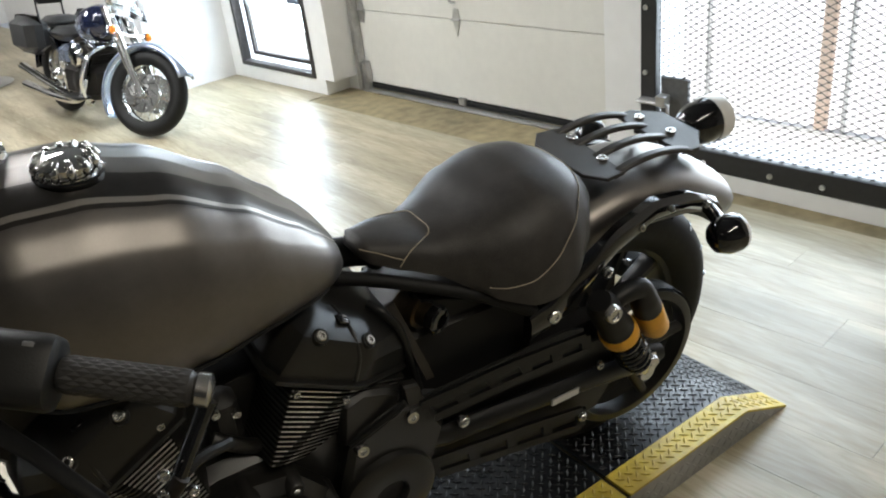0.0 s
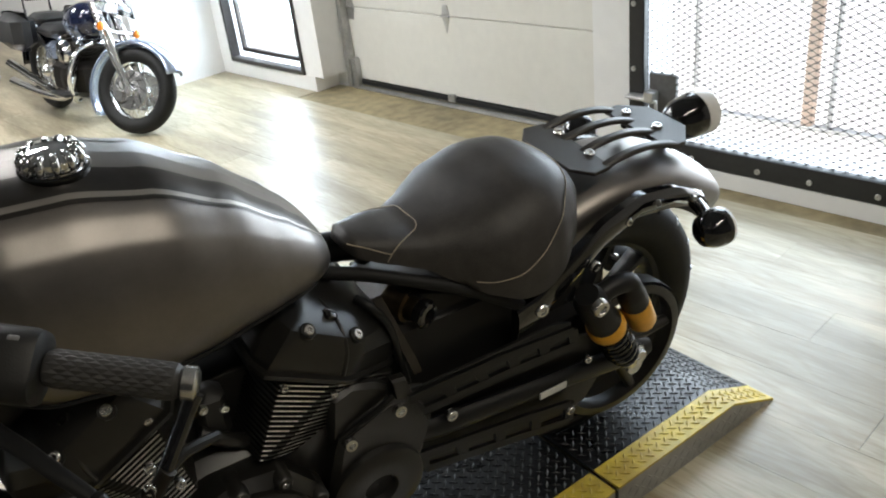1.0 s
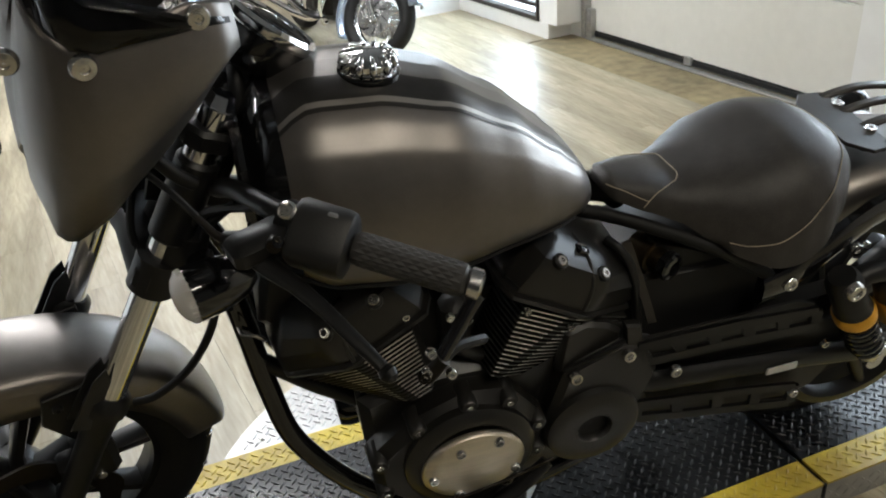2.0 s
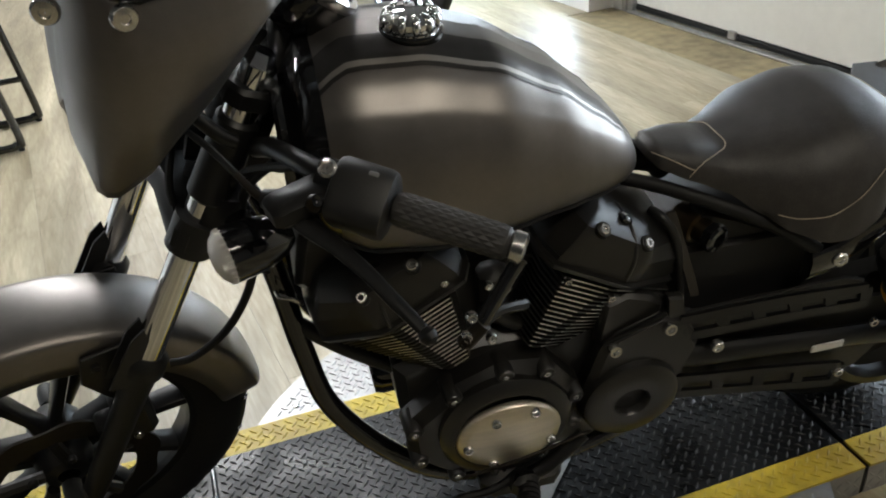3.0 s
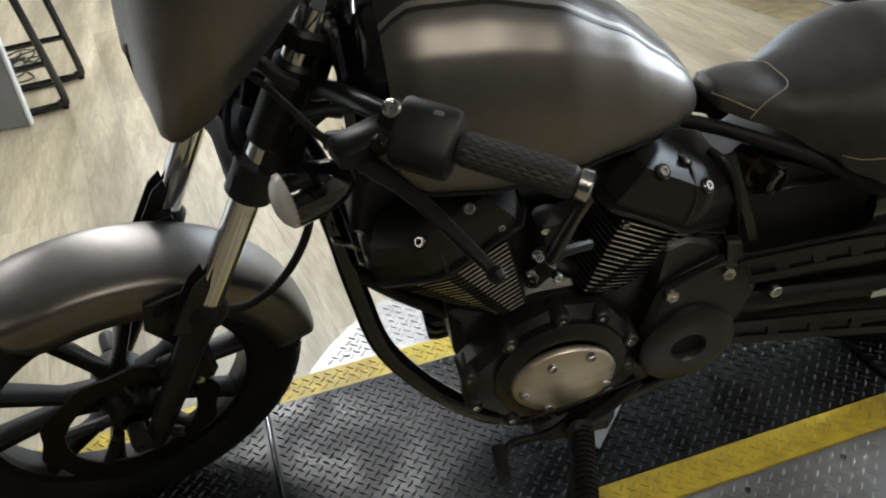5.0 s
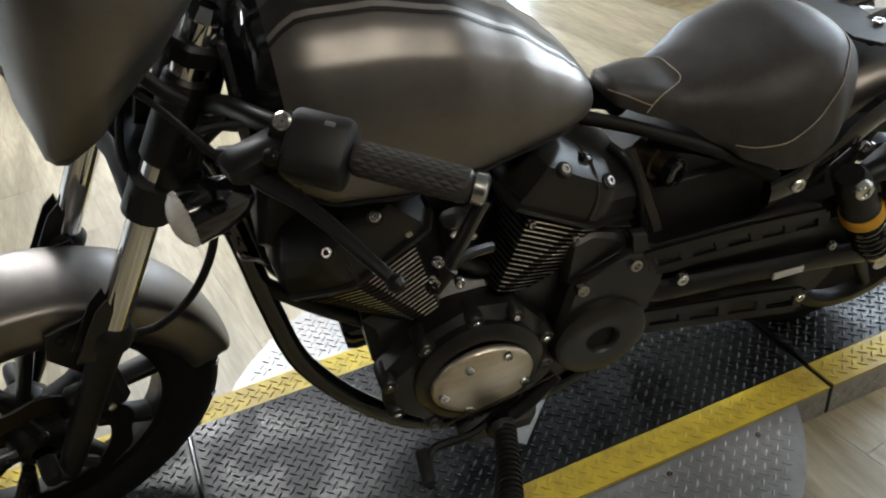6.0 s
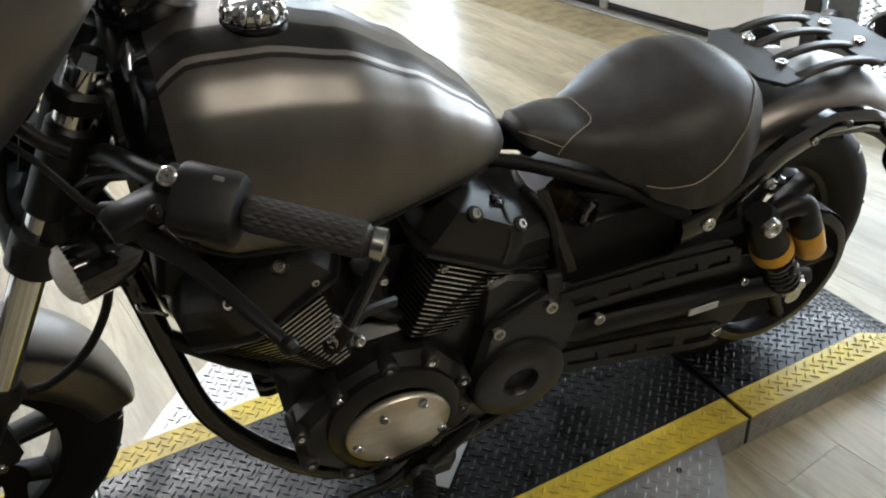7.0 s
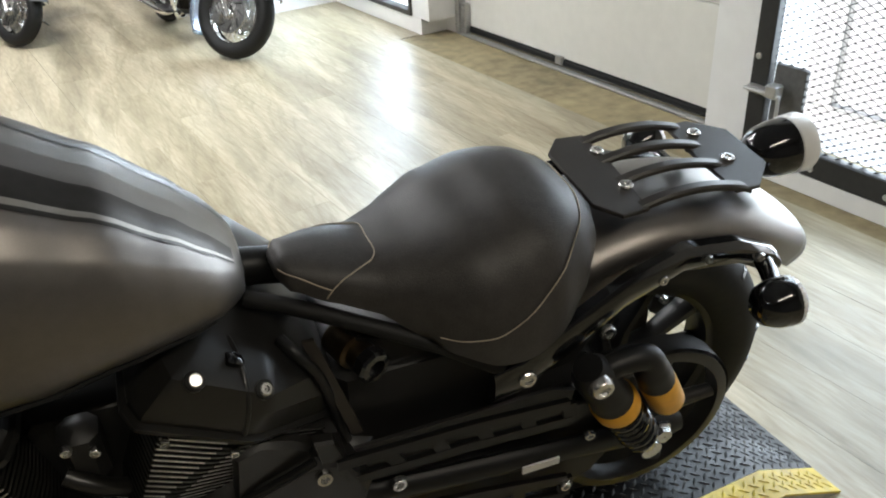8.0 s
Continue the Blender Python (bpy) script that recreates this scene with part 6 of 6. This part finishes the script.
# switch housing
s0, s1 = GRIP0 - gdir * 0.07, GRIP0 - gdir * 0.002
sw = Shape()
rings = []
for t, k in ((0, 0.72), (0.04, 0.93), (0.12, 1.0), (0.85, 1.0), (0.95, 0.95), (1.0, 0.75)):
    c = s0 + (s1 - s0) * t + Vector((0, 0, -0.002))
    ring = []
    for i in range(24):
        a = 2 * math.pi * i / 24
        ca, sa = math.cos(a), math.sin(a)
        ring.append(c + gw * 0.033 * k * math.copysign(abs(ca) ** 0.6, ca) + gu * 0.038 * k * math.copysign(abs(sa) ** 0.6, sa))
    rings.append(ring)
housing = part("switch_housing", sw.loft(rings), PLASTIC, hb, "black switch housing")
up = Vector((0, 0, 1))
mids = (s0 + s1) / 2
part("button", Shape().box((-0.006, -0.004, 0), (0.008, 0.004, 0.006), Matrix.Translation(mids + up * 0.032 + gdir * 0.015) @ gdir.to_track_quat("X", "Z").to_matrix().to_4x4(), 0.002), BUTTON_GREY, housing, "pale grey switch button")
part("screw_hole", Shape().lathe(mids - gdir * 0.02 + Vector((-0.03, -0.024, 0.012)), (-0.6, -0.6, 0.3), [(0.007, 0), (0.007, 0.003), (0.004, 0.003), (0.001, 0.001)], 12), GLOSS_BLACK, housing)
# clutch lever, perch and cable
perch = part("lever_perch", Shape().tube([(0.552, -0.306, 0.968), (0.53, -0.282, 0.972)], 0.023, 18).box((-0.042, -0.024, -0.016), (0.036, 0.02, 0.014), Matrix.Translation((0.502, -0.3, 0.963)) @ pose(0, 0, 0, 0, -6, 18), 0.007).tube([(0.482, -0.295, 0.957), (0.46, -0.282, 0.957)], [0.015, 0.011], 12), SATIN_BLACK, hb, "black clutch lever perch")
part("perch_bolt", Shape().lathe((0.512, -0.328, 0.972), (-0.35, -1, 0.1), [(0.0095, -0.004), (0.0095, 0.003), (0.008, 0.005), (0.001, 0.005)], 16), DARK_STEEL, perch)
part("perch_bolt", Shape().lathe((0.532, -0.31, 1.0), (-0.3, -0.6, 0.8), [(0.0105, -0.006), (0.0105, 0.003), (0.008, 0.005), (0.006, 0.002), (0.001, 0.002)], 16), STEEL, perch)
lev = Shape()
rings = []
for x, y, z, w, h in ((0.48, -0.3, 0.952, 0.013, 0.009), (0.505, -0.33, 0.942, 0.014, 0.008), (0.527, -0.36, 0.936, 0.011, 0.007), (0.552, -0.4, 0.926, 0.0095, 0.006), (0.574, -0.435, 0.91, 0.009, 0.006), (0.592, -0.462, 0.897, 0.008, 0.006), (0.598, -0.472, 0.891, 0.007, 0.006)):
    rings.append([(x + w * 0.75 * math.cos(a), y + w * 0.65 * math.cos(a), z + h * math.sin(a)) for a in [2 * math.pi * k / 12 for k in range(12)]])
part("clutch_lever", lev.loft(rings).lathe((0.597, -0.47, 0.892), (0.5, -0.8, -0.4), [(0.001, -0.011), (0.008, -0.007), (0.0105, 0), (0.008, 0.007), (0.001, 0.011)], 14), SATIN_BLACK, hb, "black clutch lever with ball end")
part("cable_adjuster", Shape().tube([(0.46, -0.282, 0.957), (0.45, -0.274, 0.963), (0.436, -0.255, 0.975)], [0.0055, 0.005, 0.004], 12, 1), DARK_STEEL, hb, "dark steel cable adjuster")
part("clutch_cable", Shape().tube([(0.436, -0.255, 0.975), (0.41, -0.215, 0.99), (0.375, -0.165, 1.0), (0.345, -0.12, 1.0), (0.32, -0.06, 0.98)], 0.0042, 8), RUBBER, hb)
for k, pts in enumerate(([(0.5, -0.24, 0.965), (0.44, -0.15, 0.91), (0.4, -0.08, 0.83), (0.42, -0.03, 0.78)], [(0.48, -0.19, 0.945), (0.43, -0.12, 0.86), (0.42, -0.08, 0.76), (0.46, -0.05, 0.7)],
                         [(0.4, -0.03, 0.9), (0.38, -0.09, 0.82), (0.4, -0.1, 0.74), (0.44, -0.07, 0.68)], [(0.36, 0.03, 0.92), (0.33, -0.06, 0.84), (0.37, -0.1, 0.77), (0.42, -0.08, 0.72)])):
    part("cable", Shape().tube(pts, 0.006, 8), RUBBER, hb)
part("brake_hose", Shape().tube([(0.375, -0.125, 0.83), (0.372, -0.135, 0.76), (0.35, -0.132, 0.68), (0.305, -0.128, 0.61), (0.25, -0.12, 0.57), (0.215, -0.11, 0.565)], 0.0065, 10), RUBBER, bike, "black brake hose", FRONT_END)
cal = part("brake_caliper", Shape().box((0.105, -0.105, 0.395), (0.165, -0.045, 0.49), Matrix(), 0.012).box((0.075, -0.1, 0.42), (0.11, -0.06, 0.46), Matrix(), 0.006), SATIN_BLACK, bike, "black brake caliper", FRONT_END)
part("bolt", Shape().bolt((0.135, -0.105, 0.47), (0, -1, 0), 0.008), STEEL, cal)
part("bolt", Shape().bolt((0.13, -0.105, 0.415), (0, -1, 0), 0.008), STEEL, cal)
for s in (-1, 1):
    indicator((0.35, 0.205 * s, 0.85), (-1, 0.05 * s, 0.0), (0.385, 0.12 * s, 0.835), 0.085, STEER)
    part("indicator_collar", Shape().tube([(0.378, 0.1 * s, 0.87), (0.35, 0.1 * s, 0.82)], 0.037, 18), SATIN_BLACK, bike, "", STEER)
for s in (-1, 1):
    part("bar_riser", Shape().tube([(0.475, 0.035 * s, 0.99), (0.52, 0.035 * s, 1.03)], 0.018, 14), SATIN_BLACK, bike, "", STEER)
part("cable_guide", Shape().tube([(0.44, -0.095, 0.66), (0.445, -0.115, 0.665), (0.465, -0.12, 0.66), (0.475, -0.115, 0.645), (0.462, -0.1, 0.642), (0.444, -0.09, 0.65)], 0.003, 8), STEEL, bike, "bent wire cable guide")
part("oil_filter", Shape().lathe((0.645, 0.0, 0.36), (-1, 0, -0.1), [(0.05, 0), (0.05, 0.06), (0.045, 0.075), (0.001, 0.08)], 28), GLOSS_BLACK, bike)
part("head_cowling", Shape().plate([(0.47, 0.66), (0.49, 0.76), (0.53, 0.79), (0.6, 0.8), (0.58, 0.66), (0.53, 0.6)], Matrix.Translation((0, 0.06, 0)) @ pose(0, 0, 0, 90, 0, 0), 0.16, 0.015), PLASTIC, bike)
part("tank_front_panel", Shape().plate([(-0.14, 0.78), (-0.15, 0.86), (-0.13, 0.935), (-0.07, 0.965), (0.07, 0.965), (0.13, 0.935), (0.15, 0.86), (0.14, 0.78)], Matrix.Translation((0.492, 0, 0)) @ pose(0, 0, 0, 90, 0, -90), 0.014, 0.006), GLOSS_BLACK, tank, "gloss black tank front panel")

# ---- motorcycles parked behind ----


def wire_wheel(parent, c, R, w, m=None, name="wheel"):
    hub = part(name, Shape().lathe(c, (0, 1, 0), [(0.01, -0.08), (0.03, -0.07), (0.05, -0.04), (0.035, -0.02), (0.035, 0.02), (0.05, 0.04), (0.03, 0.07), (0.01, 0.08)], 24), CHROME, parent, "wire-spoked chrome wheel with black tyre", m)
    part("tyre", tyre(Shape(), c, R, w, 48), RUBBER, hub)
    ri = R - 0.095
    part("rim", Shape().lathe(c, (0, 1, 0), [(ri - 0.008, -0.01), (ri - 0.004, -w * 0.55), (ri + 0.012, -w * 0.66), (ri + 0.016, -w * 0.6), (ri + 0.016, w * 0.6), (ri + 0.012, w * 0.66), (ri - 0.004, w * 0.55), (ri - 0.008, 0.01), (ri - 0.008, -0.01)], 48), CHROME, hub)
    for k in range(40):
        a = 2 * math.pi * k / 40
        b = a + (0.5 if k % 2 else -0.5)
        y = 0.04 if k % 4 < 2 else -0.04
        part("spoke", Shape().tube([(c[0] + 0.045 * math.cos(b), c[1] + y, c[2] + 0.045 * math.sin(b)), (c[0] + ri * math.cos(a), c[1], c[2] + ri * math.sin(a))], 0.002, 5), CHROME, hub)
    return hub


cr = thing("parked_motorcycle", "navy and pale blue touring motorcycle with chrome and windshield", "motorcycle", Matrix(), "motorcycles parked behind")
CS = Matrix.Translation((-0.1, 0, 0)) @ Matrix.Rotation(radians(32), 4, Vector((math.sin(radians(30)), 0, math.cos(radians(30))))) @ Matrix.Translation((0.1, 0, 0))
CF, CRW = (0.0, 0.0, 0.3), (1.36, 0.0, 0.3)
wire_wheel(cr, CF, 0.3, 0.062, CS, "front_wheel")
wire_wheel(cr, CRW, 0.3, 0.068, None, "rear_wheel")
for s in (-1, 1):
    sh = Shape().lathe((0, 0.075 * s, 0.3), (0, 1, 0), [(0.05, -0.003), (0.135, -0.003), (0.137, 0), (0.135, 0.003), (0.05, 0.003)], 40)
    dsk = part("brake_disc", sh, STEEL, cr, "steel brake disc with curved slots", CS)
    for k in range(9):
        a = 2 * math.pi * k / 9
        part("slot", Shape().tube([(0.075 * math.cos(a), 0.0795 * s, 0.3 + 0.075 * math.sin(a)), (0.1 * math.cos(a + 0.25), 0.08 * s, 0.3 + 0.1 * math.sin(a + 0.25)), (0.122 * math.cos(a + 0.38), 0.0795 * s, 0.3 + 0.122 * math.sin(a + 0.38))], 0.0035, 6, 3), SATIN_BLACK, dsk)


def cfork(z):
    return (z - 0.3) * math.tan(radians(30))


for s in (-1, 1):
    part("fork_leg", Shape().tube([(cfork(0.27), 0.1 * s, 0.27), (cfork(0.45), 0.1 * s, 0.45), (cfork(0.47), 0.1 * s, 0.47), (cfork(0.85), 0.1 * s, 0.85)], [0.026, 0.028, 0.034, 0.034], 16, 1), STEEL, cr, "", CS)
    part("caliper", Shape().box((0.04, 0.07 * s - 0.025, 0.2), (0.12, 0.07 * s + 0.025, 0.29), Matrix(), 0.012), STEEL, cr, "", CS)
    ind = part("indicator", Shape().lathe((0.18, 0.2 * s, 0.7), (-1, 0, 0), [(0.001, -0.035), (0.022, -0.028), (0.03, -0.005), (0.03, 0)], 20), CHROME, cr, "chrome indicator with amber lens", CS)
    part("lens", Shape().lathe((0.178, 0.2 * s, 0.7), (-1, 0, 0), [(0.03, 0), (0.026, 0.012), (0.001, 0.018)], 20), AMBER, ind)
    part("lamp_bar", Shape().tube([(0.2, 0.0, 0.68), (0.2, 0.1 * s, 0.69), (0.19, 0.2 * s, 0.7)], 0.011, 10), CHROME, cr, "", CS)
    lampc = part("passing_lamp", Shape().lathe((0.22, 0.15 * s, 0.93), (-1, 0, 0), [(0.001, -0.07), (0.03, -0.055), (0.052, -0.01), (0.055, 0.005)], 24), CHROME, cr, "", CS)
    part("glass", Shape().lathe((0.215, 0.15 * s, 0.93), (-1, 0, 0), [(0.053, 0), (0.03, 0.012), (0.001, 0.015)], 24), LENS, lampc)
    part("crash_bar", Shape().tube([(0.4, 0.06 * s, 0.6), (0.36, 0.2 * s, 0.55), (0.38, 0.27 * s, 0.38), (0.5, 0.2 * s, 0.2), (0.6, 0.12 * s, 0.18)], 0.014, 10), CHROME, cr, "chrome crash bar")
    part("saddlebag", Shape().box((1.06, 0.15 * s if s > 0 else -0.33, 0.5), (1.46, 0.33 if s > 0 else -0.15, 0.78), Matrix(), 0.06), LEATHER, cr, "black leather saddlebag")
    part("exhaust", Shape().tube([(0.52, 0.14, 0.5), (0.5, 0.2, 0.35), (0.6, 0.23, 0.22), (1.0, 0.24, 0.24 + 0.04 * s), (1.52, 0.25, 0.3 + 0.07 * s)], [0.022, 0.022, 0.024, 0.03, 0.036], 14), CHROME, cr)
    part("mirror_stalk", Shape().tube([(0.46, 0.3 * s, 1.0), (0.44, 0.36 * s, 1.12)], 0.007, 8), CHROME, cr, "", CS)
sh = Shape()
rings = []
for k in range(29):
    a = radians(-35 + 190 * k / 28)
    wd = 0.085
    ring = []
    for i in range(11):
        e = -1 + i / 5
        ring.append(((0.355 - 0.045 * abs(e) ** 2.5) * math.cos(a) + 0.0, wd * math.sin(e * 1.45), 0.3 + (0.355 - 0.045 * abs(e) ** 2.5) * math.sin(a)))
    rings.append(ring)
f = part("front_mudguard", sh.loft(rings, False), BLUE_SILVER, cr, "pale blue front mudguard", CS, 60)
f.modifiers.new("thick", "SOLIDIFY").thickness = 0.004
sh = Shape()
rings = []
for k in range(25):
    a = radians(0 + 160 * k / 24)
    ring = []
    for i in range(11):
        e = -1 + i / 5
        ring.append((1.36 + (0.36 - 0.06 * abs(e) ** 2.5) * math.cos(a), 0.1 * math.sin(e * 1.45), 0.32 + (0.36 - 0.06 * abs(e) ** 2.5) * math.sin(a)))
    rings.append(ring)
f = part("rear_mudguard", sh.loft(rings, False), NAVY, cr, "", None, 60)
f.modifiers.new("thick", "SOLIDIFY").thickness = 0.004
rings = []
for x, w, zt, zb in ((0.36, 0.05, 0.82, 0.7), (0.4, 0.11, 0.86, 0.64), (0.5, 0.15, 0.88, 0.6), (0.62, 0.14, 0.86, 0.6), (0.74, 0.1, 0.81, 0.62), (0.8, 0.05, 0.76, 0.66)):
    zm = (zt + zb) / 2
    rings.append([(x, w * math.cos(a), zm + (zt - zm) * math.sin(a)) for a in [2 * math.pi * k / 24 for k in range(24)]])
ct = part("fuel_tank", Shape().loft(rings), NAVY, cr, "navy fuel tank with pale blue side", angle=60)
for s in (-1, 1):
    rings = [[(x, s * (w * 0.94 * math.cos(a) + 0.012), zm + h * math.sin(a)) for a in [-1.0 + 0.15 * k for k in range(9)]] for x, w, zm, h in ((0.44, 0.12, 0.72, 0.12), (0.55, 0.148, 0.72, 0.13), (0.66, 0.128, 0.72, 0.12), (0.72, 0.105, 0.71, 0.1))]
    part("tank_side", Shape().loft(rings, False), BLUE_SILVER, ct, "", None, 60)
part("rider_seat", Shape().box((0.78, -0.16, 0.6), (1.12, 0.16, 0.7), Matrix(), 0.04), LEATHER, cr)
part("passenger_seat", Shape().box((1.08, -0.12, 0.68), (1.36, 0.12, 0.76), Matrix(), 0.035), LEATHER, cr)
part("backrest", Shape().box((1.36, -0.11, 0.84), (1.42, 0.11, 1.1), pose(0.0, 0, 0, 0, 0, 0), 0.028), LEATHER, cr, "padded black backrest")
part("backrest_bar", Shape().tube([(1.4, -0.1, 0.7), (1.42, -0.08, 1.0), (1.42, 0.08, 1.0), (1.4, 0.1, 0.7)], 0.009, 8), CHROME, cr)
part("crankcase", Shape().box((0.48, -0.17, 0.2), (0.95, 0.17, 0.46), Matrix(), 0.05).lathe((0.62, 0.17, 0.33), (0, 1, 0), [(0.1, 0), (0.09, 0.03), (0.001, 0.045)], 28).lathe((0.62, -0.17, 0.33), (0, -1, 0), [(0.1, 0), (0.09, 0.03), (0.001, 0.045)], 28), DARK_STEEL, cr)
for tilt in (-26, 26):
    M = Matrix.Translation((0.68, 0, 0.36)) @ pose(0, 0, 0, 0, tilt, 0)
    cy = part("cylinder", Shape().box((-0.06, -0.11, 0.05), (0.06, 0.11, 0.26), M, 0.02), DARK_STEEL, cr)
    for k in range(8):
        part("fin", Shape().box((-0.075, -0.125, 0.08 + 0.02 * k), (0.075, 0.125, 0.087 + 0.02 * k), M, 0.003), DARK_STEEL, cy)
    part("rocker_cover", Shape().box((-0.07, -0.12, 0.25), (0.07, 0.12, 0.31), M, 0.03), CHROME, cy)
part("air_cleaner", Shape().lathe((0.68, 0.13, 0.52), (0, 1, 0), [(0.09, 0), (0.09, 0.03), (0.07, 0.05), (0.001, 0.055)], 32), CHROME, cr)
part("air_cleaner_badge", Shape().lathe((0.68, -0.13, 0.52), (0, -1, 0), [(0.085, 0), (0.085, 0.03), (0.065, 0.05), (0.001, 0.055)], 32), CHROME, cr)
part("side_panel", Shape().box((0.82, -0.165, 0.42), (1.02, 0.165, 0.58), Matrix(), 0.04), BLUE_SILVER, cr)
part("handlebar", Shape().tube([(0.62, -0.42, 0.95), (0.48, -0.36, 1.0), (0.36, -0.12, 0.94), (0.36, 0.12, 0.94), (0.48, 0.36, 1.0), (0.62, 0.42, 0.95)], 0.0125, 10), CHROME, cr, "", CS)
for s in (-1, 1):
    part("grip", Shape().tube([(0.55, 0.385 * s, 0.976), (0.64, 0.427 * s, 0.943)], 0.018, 12), RUBBER, cr, "", CS)
hl = part("headlamp", Shape().lathe((0.26, 0, 0.92), (-1, 0, 0), [(0.001, -0.13), (0.05, -0.11), (0.085, -0.05), (0.095, 0), (0.095, 0.01)], 28), CHROME, cr, "round chrome headlamp", CS)
part("lens", Shape().lathe((0.25, 0, 0.92), (-1, 0, 0), [(0.092, 0), (0.05, 0.018), (0.001, 0.024)], 28), LENS, hl)
rings = []
for k in range(9):
    a = radians(-60 + 15 * k)
    rings.append([(0.2 - 0.06 * math.cos(a) + 0.02 + (z - 0.8) * 0.5, 0.24 * math.sin(a) * (1 - 0.25 * max(0, z - 1.1)), z) for z in (0.8, 0.9, 1.0, 1.1, 1.2, 1.28)])
ws = part("windshield", Shape().loft(rings, False), PANE, cr, "clear windshield", CS, 60)
ws.modifiers.new("thick", "SOLIDIFY").thickness = 0.004
ws.visible_shadow = False
part("seat_tube", Shape().tube([(0.3, 0, 0.8), (0.6, 0, 0.62), (1.1, 0, 0.6), (1.36, 0, 0.62)], 0.03, 12), SATIN_BLACK, cr)
part("side_stand", Shape().tube([(0.62, -0.14, 0.2), (0.56, -0.24, 0.1), (0.52, -0.31, 0.05)], 0.012, 10), CHROME, cr)
for a, b in ((-0.3, -0.19), (0.19, 0.3)):
    part("footboard", Shape().box((0.44, a, 0.24), (0.7, b, 0.26), Matrix(), 0.008), SATIN_BLACK, cr)
CRUISER = Matrix.Translation((0, 0, FLOOR + 0.002)) @ IN
cr.matrix_basis = CRUISER @ pose(2.18, 3.48, 0, 0, 0, 92) @ pose(0, 0, 0, 7, 0, 0) @ Matrix.Scale(0.82, 4)
copy_thing(cr, CRUISER @ pose(1.23, 4.66, 0, 0, 0, 86) @ pose(0, 0, 0, 7, 0, 0) @ Matrix.Scale(0.86, 4))
copy_thing(cr, CRUISER @ pose(1.35, 6.5, 0, 0, 0, 100) @ pose(0, 0, 0, 7, 0, 0) @ Matrix.Scale(0.86, 4))
tb = thing("round_base", "round grey metal table base on the floor", "table", CRUISER @ pose(2.0, 6.1, 0))
part("plate", Shape().lathe((0, 0, 0), (0, 0, 1), [(0.001, 0.0), (0.24, 0.0), (0.25, 0.006), (0.24, 0.014), (0.03, 0.03), (0.001, 0.03)], 40), GALVANISED, tb)
part("column", Shape().tube([(0, 0, 0.02), (0, 0, 0.7)], 0.03, 16), GALVANISED, tb)
part("tabletop", Shape().lathe((0, 0, 0.7), (0, 0, 1), [(0.001, 0), (0.3, 0), (0.31, 0.012), (0.3, 0.024), (0.001, 0.024)], 40), DESK_WHITE, tb)

# things hung on the desk
ph = thing("handset", "black handset hanging on the grey desk front", "telephone", DESK)
part("body", Shape().box((-0.019, 0.66, 0.25), (0.006, 0.79, 0.41), Matrix(), 0.008), GLOSS_BLACK, ph)
part("screen", Shape().box((0.0065, 0.68, 0.265), (0.008, 0.77, 0.3)), BUTTON_GREY, ph)
op = thing("outlet_plate", "beige socket plate on the grey desk end", "outlet", DESK)
part("cover", Shape().box((0.03, 0.9, 0.3), (0.13, 0.9055, 0.38), Matrix(), 0.002), material("beige_plastic", (0.5, 0.42, 0.34), 0.5), op)
cb = thing("cable", "thin green cable along the desk front", "cable", DESK)
part("cord", Shape().tube([(-0.012, 0.7, 0.37), (-0.01, 0.76, 0.345), (-0.01, 0.82, 0.34), (-0.01, 0.87, 0.37), (-0.012, 0.89, 0.5)], 0.005, 8), CABLE_GREEN, cb)

# ---- floor planks ----
PW, PL = 0.182, 1.22
plank_mesh = mesh_of("plank", Shape().box((0.0004, 0.0004, -0.004), (PW - 0.0004, PL - 0.0004, 0.0), Matrix(), 0.0), PLANK)
far = Shape()
rng = random.Random(4)
col = 0
n = 3.08 - PW
while n > -4.2:
    u = -4.2 + (col * 0.47) % PL - PL
    while u < 9.2:
        near = -1.1 < n < 3.1 and -1.8 < u < 6.2
        a, b = max(u, -4.2), min(u + PL, 9.2)
        if near:
            ob = new("plank", plank_mesh)
            ob.parent = floor_under
            ob.matrix_basis = Matrix.Translation((n, u, FLOOR + rng.uniform(-0.0002, 0.0002)))
        elif b - a > 0.05:
            far.box((n + 0.0006, a + 0.0006, FLOOR - 0.004), (n + PW - 0.0006, b - 0.0006, FLOOR))
        u += PL
    n -= PW
    col += 1
tagged(part("far_planks", far, PLANK, floor_under), kind="stuff")
